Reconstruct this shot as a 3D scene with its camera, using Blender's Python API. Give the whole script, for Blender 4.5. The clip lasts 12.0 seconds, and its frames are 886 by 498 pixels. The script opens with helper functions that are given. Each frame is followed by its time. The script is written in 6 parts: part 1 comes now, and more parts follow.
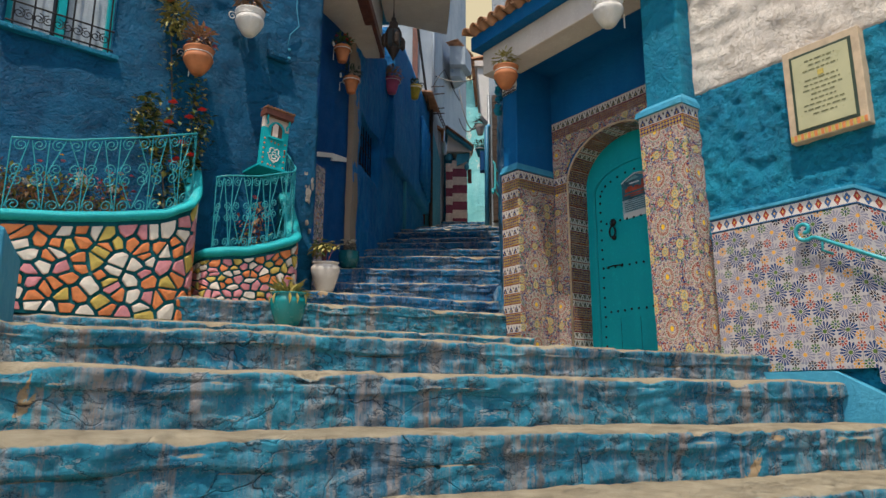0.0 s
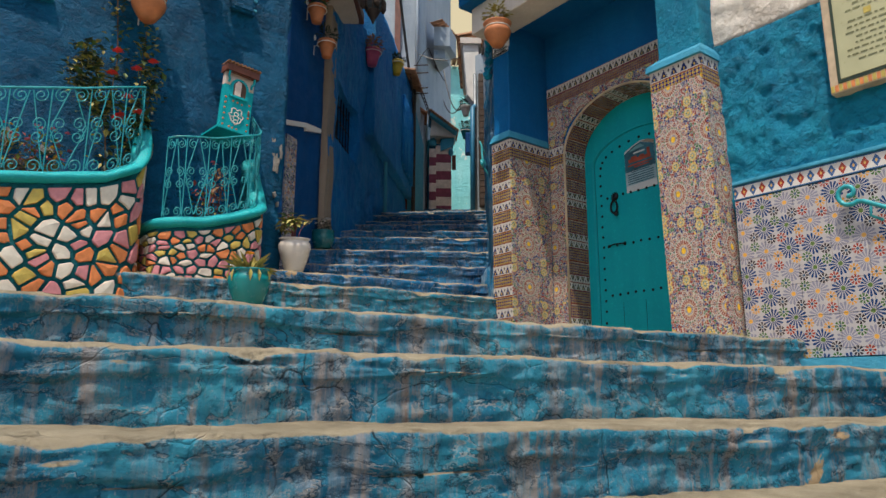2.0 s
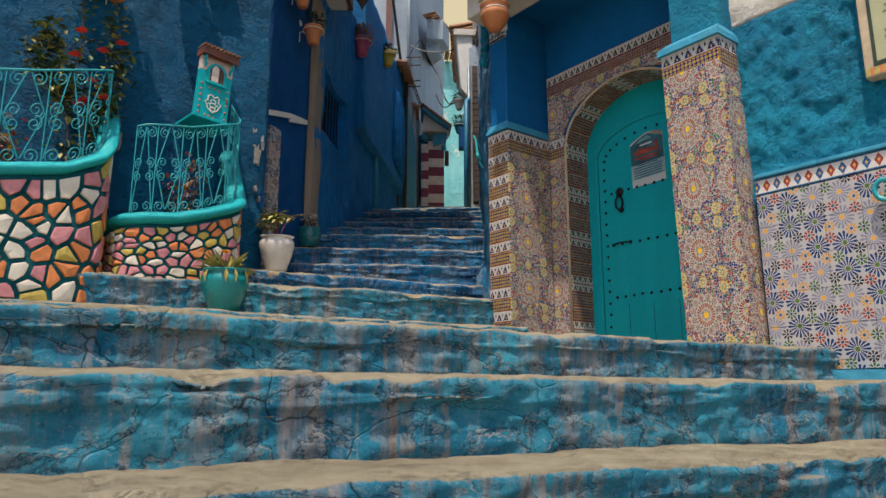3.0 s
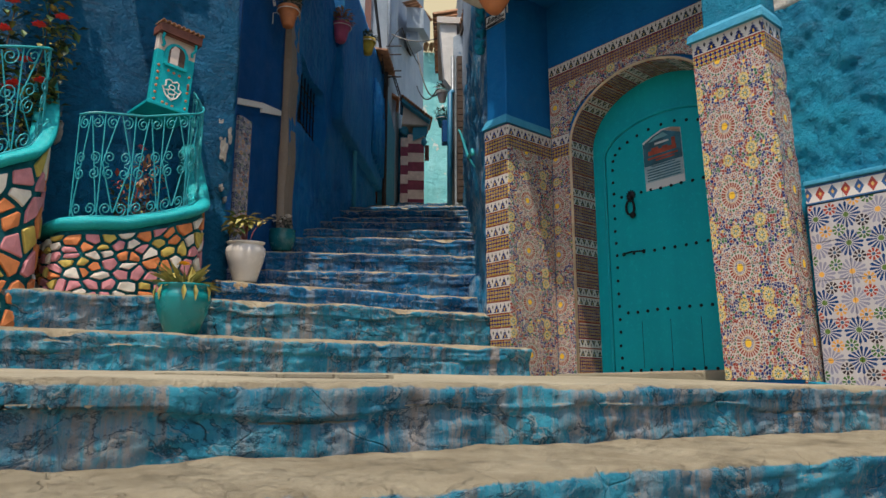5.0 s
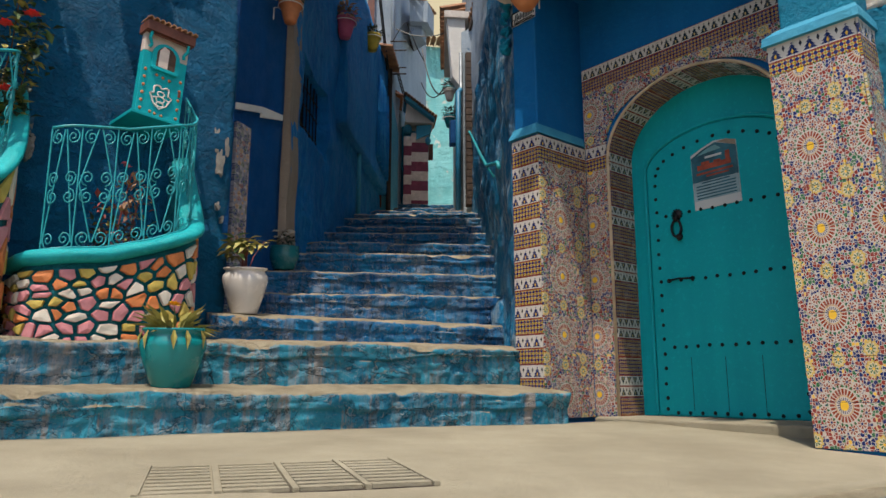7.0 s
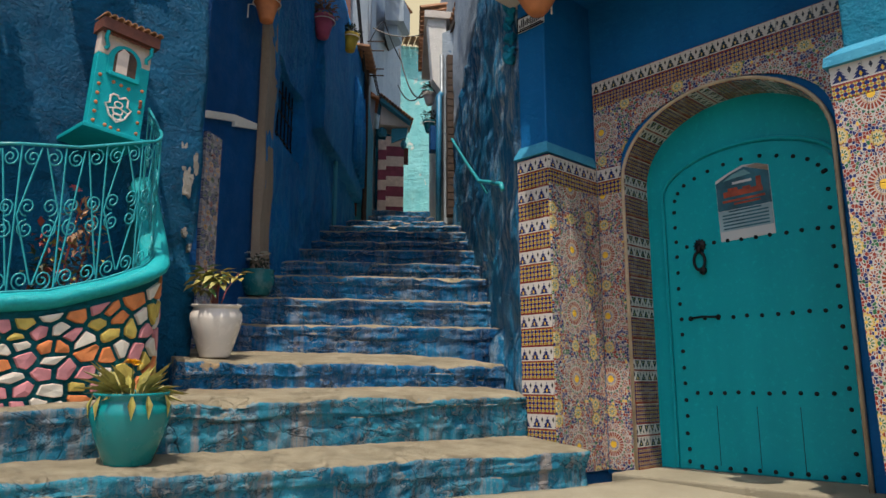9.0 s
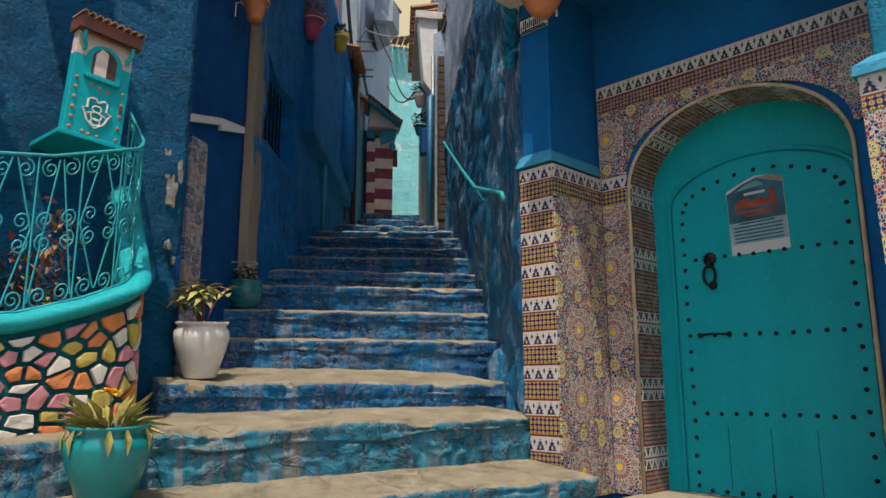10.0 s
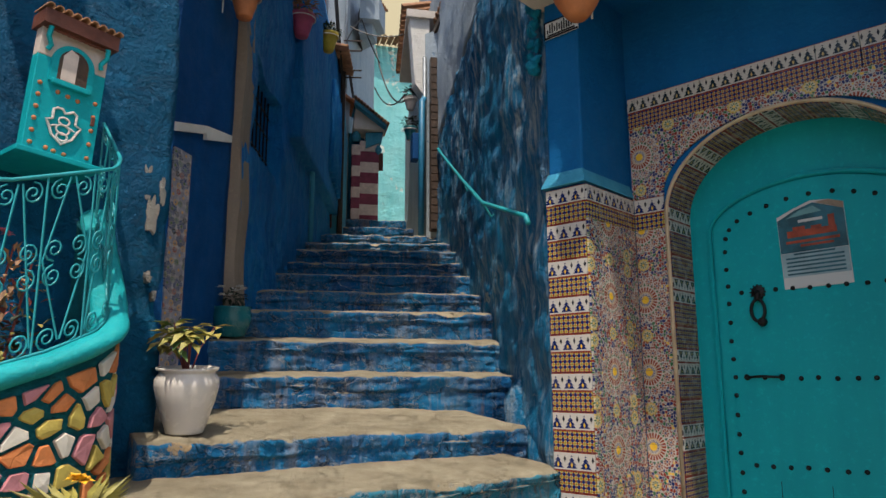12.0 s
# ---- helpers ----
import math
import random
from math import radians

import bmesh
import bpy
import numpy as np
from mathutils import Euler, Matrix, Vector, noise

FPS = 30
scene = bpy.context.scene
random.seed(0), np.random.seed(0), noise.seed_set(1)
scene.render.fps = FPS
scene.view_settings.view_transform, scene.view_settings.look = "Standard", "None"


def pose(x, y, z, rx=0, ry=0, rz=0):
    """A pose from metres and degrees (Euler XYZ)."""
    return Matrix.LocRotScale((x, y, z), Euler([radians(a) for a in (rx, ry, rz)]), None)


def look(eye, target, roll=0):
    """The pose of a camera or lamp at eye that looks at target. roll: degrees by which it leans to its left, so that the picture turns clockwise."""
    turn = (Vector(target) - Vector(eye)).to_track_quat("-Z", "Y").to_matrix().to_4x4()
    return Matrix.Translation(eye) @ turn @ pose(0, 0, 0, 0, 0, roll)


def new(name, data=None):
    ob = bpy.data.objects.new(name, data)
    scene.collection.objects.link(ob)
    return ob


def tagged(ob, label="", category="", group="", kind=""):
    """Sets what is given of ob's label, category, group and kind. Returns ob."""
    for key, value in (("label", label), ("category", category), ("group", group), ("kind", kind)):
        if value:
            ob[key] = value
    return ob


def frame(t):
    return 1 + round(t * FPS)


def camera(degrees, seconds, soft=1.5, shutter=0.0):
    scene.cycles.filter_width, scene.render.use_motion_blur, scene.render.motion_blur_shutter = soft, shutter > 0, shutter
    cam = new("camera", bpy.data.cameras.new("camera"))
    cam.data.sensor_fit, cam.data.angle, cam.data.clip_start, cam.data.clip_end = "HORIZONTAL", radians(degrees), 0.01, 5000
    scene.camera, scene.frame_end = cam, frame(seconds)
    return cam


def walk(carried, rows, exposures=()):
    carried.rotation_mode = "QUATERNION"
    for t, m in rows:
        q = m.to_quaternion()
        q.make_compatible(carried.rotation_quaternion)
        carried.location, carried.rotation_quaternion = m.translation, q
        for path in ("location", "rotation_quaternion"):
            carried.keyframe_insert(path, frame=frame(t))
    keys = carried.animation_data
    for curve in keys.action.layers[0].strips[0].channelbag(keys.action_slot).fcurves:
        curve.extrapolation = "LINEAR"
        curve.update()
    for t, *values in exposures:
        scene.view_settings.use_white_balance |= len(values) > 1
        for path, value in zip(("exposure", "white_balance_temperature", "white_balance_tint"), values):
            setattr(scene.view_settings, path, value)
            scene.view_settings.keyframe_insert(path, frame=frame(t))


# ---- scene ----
cam = camera(64.2, 12.0)
PATH = [
    (0.0, look((-0.053, -0.101, -0.442), (-0.016, 1.851, -0.011), 0.10)),
    (0.5, look((-0.054, 0.042, -0.455), (-0.001, 1.994, -0.025), 0.10)),
    (1.0, look((-0.059, 0.239, -0.477), (0.012, 2.191, -0.051), 0.15)),
    (1.5, look((-0.055, 0.427, -0.483), (0.027, 2.380, -0.056), 0.15)),
    (2.0, look((-0.047, 0.658, -0.470), (0.040, 2.612, -0.048), 0.10)),
    (2.5, look((-0.036, 0.875, -0.439), (0.058, 2.829, -0.023), 0.10)),
    (3.0, look((-0.040, 1.075, -0.374), (0.070, 3.029, 0.042), 0.05)),
    (3.5, look((-0.055, 1.245, -0.319), (0.075, 3.197, 0.096), 0.00)),
    (5.5, look((-0.166, 1.877, -0.036), (0.026, 3.829, 0.353), -0.00)),
    (6.0, look((-0.188, 2.034, 0.055), (0.005, 3.988, 0.437), -0.00)),
    (6.5, look((-0.223, 2.150, 0.136), (-0.029, 4.104, 0.516), 0.00)),
    (7.0, look((-0.279, 2.271, 0.220), (-0.083, 4.225, 0.598), -0.00)),
    (9.0, look((-0.434, 2.787, 0.534), (-0.141, 4.731, 0.907), -0.05)),
    (9.5, look((-0.453, 2.902, 0.593), (-0.139, 4.841, 0.964), -0.10)),
    (10.0, look((-0.482, 2.996, 0.651), (-0.149, 4.933, 1.024), -0.10)),
    (10.5, look((-0.524, 3.098, 0.707), (-0.174, 5.032, 1.081), -0.10)),
    (11.0, look((-0.573, 3.232, 0.782), (-0.204, 5.162, 1.153), -0.10)),
    (11.5, look((-0.610, 3.354, 0.855), (-0.225, 5.281, 1.228), -0.15)),
    (12.0, look((-0.632, 3.483, 0.909), (-0.232, 5.406, 1.279), -0.15)),
]
EXPOSURE, KELVIN, SUN, SKY = 0.22, 6650.0, 3.7, 0.16
walk(cam, PATH, [(0.0, EXPOSURE, KELVIN, 10.0), (12.0, EXPOSURE, KELVIN, 10.0)])

# ---- world and sun ----
TO_SUN = Vector((-0.13, -0.38, 1.0)).normalized()
world = bpy.data.worlds.new("sky")
scene.world = world
world.use_nodes = True
wn = world.node_tree.nodes
sky = wn.new("ShaderNodeTexSky")
sky.sky_type, sky.sun_disc = "NISHITA", False
sky.sun_elevation = math.asin(TO_SUN.z)
sky.sun_rotation = math.atan2(TO_SUN.x, TO_SUN.y)
sky.dust_density, sky.air_density = 2.5, 1.0
world.node_tree.links.new(sky.outputs[0], wn["Background"].inputs[0])
wn["Background"].inputs[1].default_value = SKY
sun = new("sun", bpy.data.lights.new("sun", "SUN"))
sun.data.energy, sun.data.angle, sun.data.color = SUN, radians(0.6), (1.0, 0.93, 0.82)
sun.matrix_world = look(TO_SUN * 40, (0, 0, 0))


# ---- material kit ----
class Mat:
    """A node material with short-hand for its nodes."""

    def __init__(self, name, rough=0.7, metal=0.0):
        self.m = bpy.data.materials.new(name)
        self.m.use_nodes = True
        self.t = self.m.node_tree
        self.b = self.t.nodes["Principled BSDF"]
        self.b.inputs["Roughness"].default_value = rough
        self.b.inputs["Metallic"].default_value = metal
        self.tc = self.t.nodes.new("ShaderNodeTexCoord")

    def put(self, a, sock):
        if isinstance(a, bpy.types.NodeSocket):
            self.t.links.new(a, sock)
        elif isinstance(a, tuple) and sock.type == "RGBA":
            sock.default_value = (*a, 1.0)
        else:
            sock.default_value = a

    def math(self, op, a, b=0.0, c=0.0):
        n = self.t.nodes.new("ShaderNodeMath")
        n.operation = op
        for v, s in zip((a, b, c), n.inputs):
            self.put(v, s)
        return n.outputs[0]

    def mix(self, f, a, b):
        n = self.t.nodes.new("ShaderNodeMix")
        n.data_type = "RGBA"
        self.put(f, n.inputs[0])
        self.put(a, n.inputs[6])
        self.put(b, n.inputs[7])
        return n.outputs[2]

    def scaled(self, v, sx, sy, sz):
        n = self.t.nodes.new("ShaderNodeMapping")
        self.put(v, n.inputs[0])
        n.inputs[3].default_value = (sx, sy, sz)
        return n.outputs[0]

    def noise(self, scale, detail=4.0, rough=0.6, at=None, distort=0.0):
        n = self.t.nodes.new("ShaderNodeTexNoise")
        self.put(at or self.pos(), n.inputs["Vector"])
        n.inputs["Scale"].default_value = scale
        n.inputs["Detail"].default_value = detail
        n.inputs["Roughness"].default_value = rough
        n.inputs["Distortion"].default_value = distort
        return n.outputs[0]

    def voronoi(self, scale, at=None, feature="F1", out="Distance"):
        n = self.t.nodes.new("ShaderNodeTexVoronoi")
        n.feature = feature
        self.put(at or self.pos(), n.inputs["Vector"])
        n.inputs["Scale"].default_value = scale
        return n.outputs[out]

    def ramp(self, f, lo, hi, a=0.0, b=1.0):
        n = self.t.nodes.new("ShaderNodeMapRange")
        self.put(f, n.inputs[0])
        for i, v in enumerate((lo, hi, a, b)):
            n.inputs[i + 1].default_value = v
        return n.outputs[0]

    def pos(self):
        n = self.t.nodes.new("ShaderNodeNewGeometry")
        return n.outputs["Position"]

    def normal_z(self):
        n = self.t.nodes.new("ShaderNodeNewGeometry")
        s = self.t.nodes.new("ShaderNodeSeparateXYZ")
        self.put(n.outputs["Normal"], s.inputs[0])
        return s.outputs[2]

    def uv(self):
        s = self.t.nodes.new("ShaderNodeSeparateXYZ")
        self.put(self.tc.outputs["UV"], s.inputs[0])
        return s.outputs[0], s.outputs[1]

    def xyz(self, x, y, z=0.0):
        n = self.t.nodes.new("ShaderNodeCombineXYZ")
        for v, s in zip((x, y, z), n.inputs):
            self.put(v, s)
        return n.outputs[0]

    def xyz_warp(self, p, amount=0.25):
        n = self.t.nodes.new("ShaderNodeTexNoise")
        self.put(p, n.inputs["Vector"])
        n.inputs["Scale"].default_value = 4.0
        m = self.t.nodes.new("ShaderNodeVectorMath")
        m.operation = "MULTIPLY_ADD"
        self.put(n.outputs["Color"], m.inputs[0])
        m.inputs[1].default_value = (amount, amount, amount)
        self.put(p, m.inputs[2])
        return m.outputs[0]

    def chance(self):
        n = self.t.nodes.new("ShaderNodeObjectInfo")
        return n.outputs["Random"]

    def color(self, c):
        self.put(c, self.b.inputs["Base Color"])
        return self

    def rough(self, r):
        self.put(r, self.b.inputs["Roughness"])
        return self

    def bump(self, h, strength=0.5, dist=0.01):
        n = self.t.nodes.new("ShaderNodeBump")
        n.inputs["Strength"].default_value = strength
        n.inputs["Distance"].default_value = dist
        self.put(h, n.inputs["Height"])
        self.put(n.outputs[0], self.b.inputs["Normal"])
        return self


def band_of(k, d, lo, hi):
    """One between lo and hi, else nought."""
    return k.math("MULTIPLY", k.math("GREATER_THAN", d, lo), k.math("LESS_THAN", d, hi))


def plain(name, c, rough=0.6, metal=0.0, vary=0.25, scale=9.0, bump=0.25):
    """Paint, clay or metal with soft blotches and a fine grain."""
    k = Mat(name, rough, metal)
    f = k.noise(scale, 5.0)
    k.color(k.mix(k.ramp(f, 0.3, 0.75), tuple(v * (1 - vary) for v in c), tuple(min(1.0, v * (1 + vary)) for v in c)))
    k.rough(k.ramp(k.noise(scale * 3), 0.3, 0.7, max(0.05, rough - 0.12), min(1.0, rough + 0.1)))
    k.bump(k.noise(scale * 9, 3.0), bump, 0.004)
    return k.m


def limewash(name, c, c2, relief=0.5, size=1.0, chips=None, chip_level=0.72, rough=0.62, streak=None):
    """Layered lime paint: broad drifts of tone, runs down the wall, brush marks, lumps and flaked patches."""
    k = Mat(name, rough)
    k.b.inputs["Specular IOR Level"].default_value = 0.16
    broad = k.noise(0.9 * size, 5.0, 0.62)
    runs = k.noise(3.0 * size, 4.0, 0.6, k.scaled(k.pos(), 2.2, 2.2, 0.25))
    base = k.mix(k.ramp(k.math("ADD", k.math("MULTIPLY", broad, 0.6), k.math("MULTIPLY", runs, 0.4)), 0.33, 0.66), c, c2)
    fine = k.noise(34.0, 4.0, 0.7)
    base = k.mix(k.ramp(fine, 0.55, 0.8, 0.0, 0.35), base, tuple(min(1, v * 1.7) for v in c2))
    if streak:
        drip = k.noise(9.0, 7.0, 0.75, k.scaled(k.pos(), 2.4, 1.6, 0.26), 0.4)
        drip = k.math("MULTIPLY", k.ramp(drip, 0.47, 0.62), k.ramp(k.noise(0.8, 4.0, 0.6), 0.34, 0.58))
        base = k.mix(k.math("MULTIPLY", drip, 0.8), base, streak)
    speck = k.ramp(k.noise(24.0, 6.0, 0.8), 0.70, 0.73)
    base = k.mix(k.math("MULTIPLY", speck, 0.6), base, tuple(min(1, v * 1.5 + 0.004) for v in c2))
    lumps = k.noise(7.0 * size, 8.0, 0.68)
    height = k.math("ADD", k.math("MULTIPLY", lumps, 0.8), k.math("MULTIPLY", k.noise(38.0, 5.0, 0.7), 0.34))
    ridge = k.noise(3.4 * size, 7.0, 0.7, k.scaled(k.pos(), 1.0, 1.0, 1.9), 0.5)
    height = k.math("ADD", height, k.math("MULTIPLY", k.ramp(ridge, 0.50, 0.53), 0.16))
    if chips:
        spot = k.ramp(k.noise(2.6, 7.0, 0.68, distort=0.4), chip_level, chip_level + 0.02)
        base = k.mix(spot, base, chips)
        height = k.math("SUBTRACT", height, k.math("MULTIPLY", spot, 0.12))
    k.color(base)
    k.rough(k.ramp(lumps, 0.3, 0.7, rough - 0.12, rough + 0.15))
    k.bump(height, min(1.0, relief * 1.15), 0.055)
    return k.m


BLUE_DEEP = limewash("deep blue limewash", (0.0005, 0.058, 0.135), (0.001, 0.112, 0.23), 1.0, 1.0, (0.20, 0.36, 0.46), 0.76)
BLUE_ROUGH = limewash("rough turquoise blue plaster", (0.002, 0.135, 0.25), (0.005, 0.245, 0.37), 1.0, 1.2)
BLUE_PORCH = limewash("smooth blue limewash of the porch", (0.001, 0.080, 0.24), (0.002, 0.125, 0.33), 0.3, 0.8)
BLUE_PALE = limewash("pale blue limewash", (0.03, 0.24, 0.40), (0.07, 0.34, 0.48), 0.5, 1.2)
BLUE_NIGHT = limewash("dark navy limewash", (0.0006, 0.040, 0.15), (0.001, 0.075, 0.24), 0.5, 1.0, (0.12, 0.19, 0.27), 0.76)
BLUE_ALLEY = limewash("streaked blue alley limewash", (0.0008, 0.115, 0.39), (0.003, 0.215, 0.54), 0.9, 1.5, (0.14, 0.26, 0.34), 0.72, streak=(0.045, 0.32, 0.58))
BLUE_STREAK = limewash("streaked weathered blue limewash", (0.001, 0.08, 0.21), (0.006, 0.19, 0.36), 1.0, 1.6, (0.25, 0.30, 0.34), 0.66, streak=(0.40, 0.43, 0.43))
WHITE_WALL = limewash("rough whitewashed plaster", (0.60, 0.53, 0.46), (0.78, 0.72, 0.64), 0.9, 1.1)
GREY_WALL = limewash("grey-blue faded limewash and shaded white", (0.25, 0.31, 0.37), (0.40, 0.45, 0.49), 0.5, 1.0, (0.12, 0.20, 0.30), 0.66)
TEAL_WALL = limewash("turquoise lime plaster", (0.14, 0.50, 0.52), (0.28, 0.62, 0.62), 0.8, 0.7, (0.62, 0.66, 0.60), 0.62)


def step_paint(name, dark, light, wear, bleach):
    """Cement steps: bare worn treads, risers under flaking blue with rusty runs."""
    k = Mat(name, 0.8)
    k.b.inputs["Specular IOR Level"].default_value = 0.15
    p = k.pos()
    sand = k.mix(k.ramp(k.noise(5.0, 6.0, 0.65), 0.3, 0.7), (0.265, 0.22, 0.145), (0.45, 0.39, 0.275))
    sand = k.mix(k.ramp(k.noise(60.0, 3.0), 0.5, 0.8, 0.0, 0.5), sand, (0.30, 0.25, 0.19))
    blue = k.mix(k.ramp(k.noise(2.3, 7.0, 0.66), 0.36, 0.62), dark, light)
    blue = k.mix(k.ramp(k.noise(13.0, 6.0, 0.72), 0.54, 0.68, 0.0, bleach), blue, (0.16, 0.38, 0.48))
    blue = k.mix(k.ramp(k.noise(21.0, 5.0, 0.7), 0.60, 0.70, 0.0, 0.5), blue, (0.004, 0.11, 0.25))
    wide = k.noise(1.3, 3.0, 0.6, k.scaled(p, 1.0, 1.0, 0.3))
    runs = k.noise(3.1, 6.0, 0.7, k.scaled(p, 3.6, 3.6, 0.16), 0.15)
    worn = k.math("MULTIPLY", k.ramp(runs, 0.49, 0.64), k.ramp(wide, 0.36, 0.56))
    blue = k.mix(k.math("MULTIPLY", worn, wear), blue, (0.38, 0.345, 0.335))
    lime = k.noise(2.2, 7.0, 0.72, k.scaled(p, 3.0, 3.0, 0.07), 0.1)
    blue = k.mix(k.math("MULTIPLY", k.ramp(lime, 0.565, 0.625), wear * 0.8), blue, (0.37, 0.31, 0.27))
    rust = k.noise(2.6, 7.0, 0.7, k.scaled(p, 2.6, 2.6, 0.10), 0.1)
    blue = k.mix(k.math("MULTIPLY", k.ramp(rust, 0.60, 0.66), wear * 0.6), blue, (0.26, 0.145, 0.08))
    scuff = k.ramp(k.noise(6.0, 9.0, 0.8, distort=0.5), 0.60, 0.66)
    blue = k.mix(k.math("MULTIPLY", scuff, wear * 0.65), blue, (0.30, 0.36, 0.40))
    blue = k.mix(k.math("MULTIPLY", k.ramp(k.noise(3.9, 6.0, 0.7, k.scaled(p, 2.4, 2.4, 0.35)), 0.58, 0.68), 0.6), blue, (0.25, 0.16, 0.10))
    blue = k.mix(k.ramp(k.noise(46.0, 5.0, 0.75), 0.56, 0.62, 0.0, 0.55), blue, (0.02, 0.11, 0.19))
    blue = k.mix(k.ramp(k.noise(58.0, 4.0, 0.7, k.scaled(p, 1.0, 1.1, 1.2)), 0.60, 0.66, 0.0, 0.5), blue, (0.40, 0.42, 0.43))
    flake = k.ramp(k.noise(2.1, 8.0, 0.62, distort=0.6), 0.672, 0.682)
    blue = k.mix(flake, blue, (0.46, 0.33, 0.19))
    crack = k.ramp(k.voronoi(2.3, k.xyz_warp(p), "DISTANCE_TO_EDGE"), 0.0, 0.012)
    crust_n = k.noise(2.7, 9.0, 0.66, k.scaled(p, 1.0, 1.0, 1.8), 0.4)
    thin_n = k.noise(5.5, 9.0, 0.72, distort=0.8)
    edge = k.math("MULTIPLY", band_of(k, crust_n, 0.520, 0.536), k.ramp(k.noise(11.0, 5.0, 0.7), 0.42, 0.56))
    blue = k.mix(k.math("MULTIPLY", edge, 0.75), blue, (0.44, 0.43, 0.41))
    # Dark line at the crust's foot: crack dirt plus painted shade of the crease.
    blue = k.mix(k.math("MULTIPLY", band_of(k, crust_n, 0.500, 0.516), 0.6), blue, (0.006, 0.03, 0.06))
    blue = k.mix(k.math("MULTIPLY", band_of(k, thin_n, 0.556, 0.568), 0.5), blue, (0.35, 0.40, 0.43))
    blue = k.mix(k.math("MULTIPLY", k.ramp(crack, 0.55, 0.0), k.ramp(k.noise(3.3, 4.0), 0.52, 0.60)), blue, (0.02, 0.025, 0.03))
    up = k.math("ADD", k.normal_z(), k.math("MULTIPLY", k.math("SUBTRACT", k.noise(7.0, 6.0, 0.75), 0.5), 1.5))
    k.color(k.mix(k.ramp(up, 0.48, 0.66), blue, sand))
    crust = k.ramp(crust_n, 0.515, 0.528)
    thin = k.ramp(thin_n, 0.55, 0.563)
    brush = k.noise(9.0, 4.0, 0.6, k.scaled(p, 0.5, 0.5, 7.0))
    h = k.math("ADD", k.math("MULTIPLY", k.noise(11.0, 9.0, 0.8), 0.5), k.math("MULTIPLY", crack, 0.20))
    h = k.math("ADD", h, k.math("ADD", k.math("MULTIPLY", crust, 0.26), k.math("MULTIPLY", thin, 0.13)))
    h = k.math("ADD", h, k.math("MULTIPLY", brush, 0.03))
    k.bump(k.math("ADD", h, k.math("MULTIPLY", k.noise(48.0, 6.0, 0.8), 0.36)), 0.95, 0.05)
    return k.m


STEP = step_paint("blue-painted worn cement", (0.011, 0.162, 0.285), (0.048, 0.335, 0.46), 1.0, 0.45)
# For the upper steps: darker, bluer base with less wear and bleaching.
STEP_UPPER = step_paint("deeper blue, less worn paint on cement", (0.002, 0.085, 0.25), (0.012, 0.20, 0.42), 0.4, 0.25)


def terrace_cement():
    k = Mat("sunbleached sandy cement", 0.85)
    c = k.mix(k.ramp(k.noise(1.4, 7.0, 0.65), 0.3, 0.7), (0.225, 0.195, 0.132), (0.35, 0.312, 0.222))
    c = k.mix(k.ramp(k.noise(70.0, 3.0), 0.5, 0.8, 0.0, 0.45), c, (0.24, 0.20, 0.155))
    c = k.mix(k.ramp(k.noise(4.0, 8.0, 0.7), 0.62, 0.72, 0.0, 0.2), c, (0.20, 0.21, 0.21))
    k.color(c)
    k.bump(k.math("ADD", k.noise(8.0, 8.0, 0.7), k.math("MULTIPLY", k.noise(80.0, 4.0, 0.7), 0.25)), 0.8, 0.03)
    return k.m


CEMENT = terrace_cement()


# ---- tile glazes: pattern co-ordinates are metres along and up the tiled face ----
def glaze_base(k, c, mortar=None):
    k.color(c)
    k.rough(k.ramp(k.noise(14.0), 0.3, 0.7, 0.18, 0.34))
    k.b.inputs["Specular IOR Level"].default_value = 0.35
    k.bump(k.noise(20.0, 3.0), 0.12, 0.004)
    return k.m


def mosaic_colours(k, v, scale):
    """Little coloured chips in white joints."""
    pick = k.voronoi(scale, v, "F1", "Color")
    k.t.nodes[-1].inputs["Randomness"].default_value = 0.72
    s = k.t.nodes.new("ShaderNodeSeparateColor")
    k.put(pick, s.inputs[0])
    edge = k.voronoi(scale, v, "DISTANCE_TO_EDGE")
    k.t.nodes[-1].inputs["Randomness"].default_value = 0.72
    chip = k.mix(k.math("GREATER_THAN", s.outputs[0], 0.50), (0.012, 0.022, 0.115), (0.23, 0.032, 0.022))
    chip = k.mix(k.math("GREATER_THAN", s.outputs[1], 0.82), chip, (0.03, 0.12, 0.05))
    chip = k.mix(k.math("GREATER_THAN", s.outputs[2], 0.95), chip, (0.70, 0.42, 0.05))
    return k.mix(k.ramp(edge, 0.045, 0.085), WHITE_SLIP, chip)


WHITE_SLIP = (0.47, 0.42, 0.37)
NAVY_SLIP = (0.010, 0.020, 0.105)
RED_SLIP = (0.24, 0.040, 0.016)
GREEN_SLIP = (0.03, 0.12, 0.05)
GOLD_SLIP = (0.74, 0.44, 0.04)


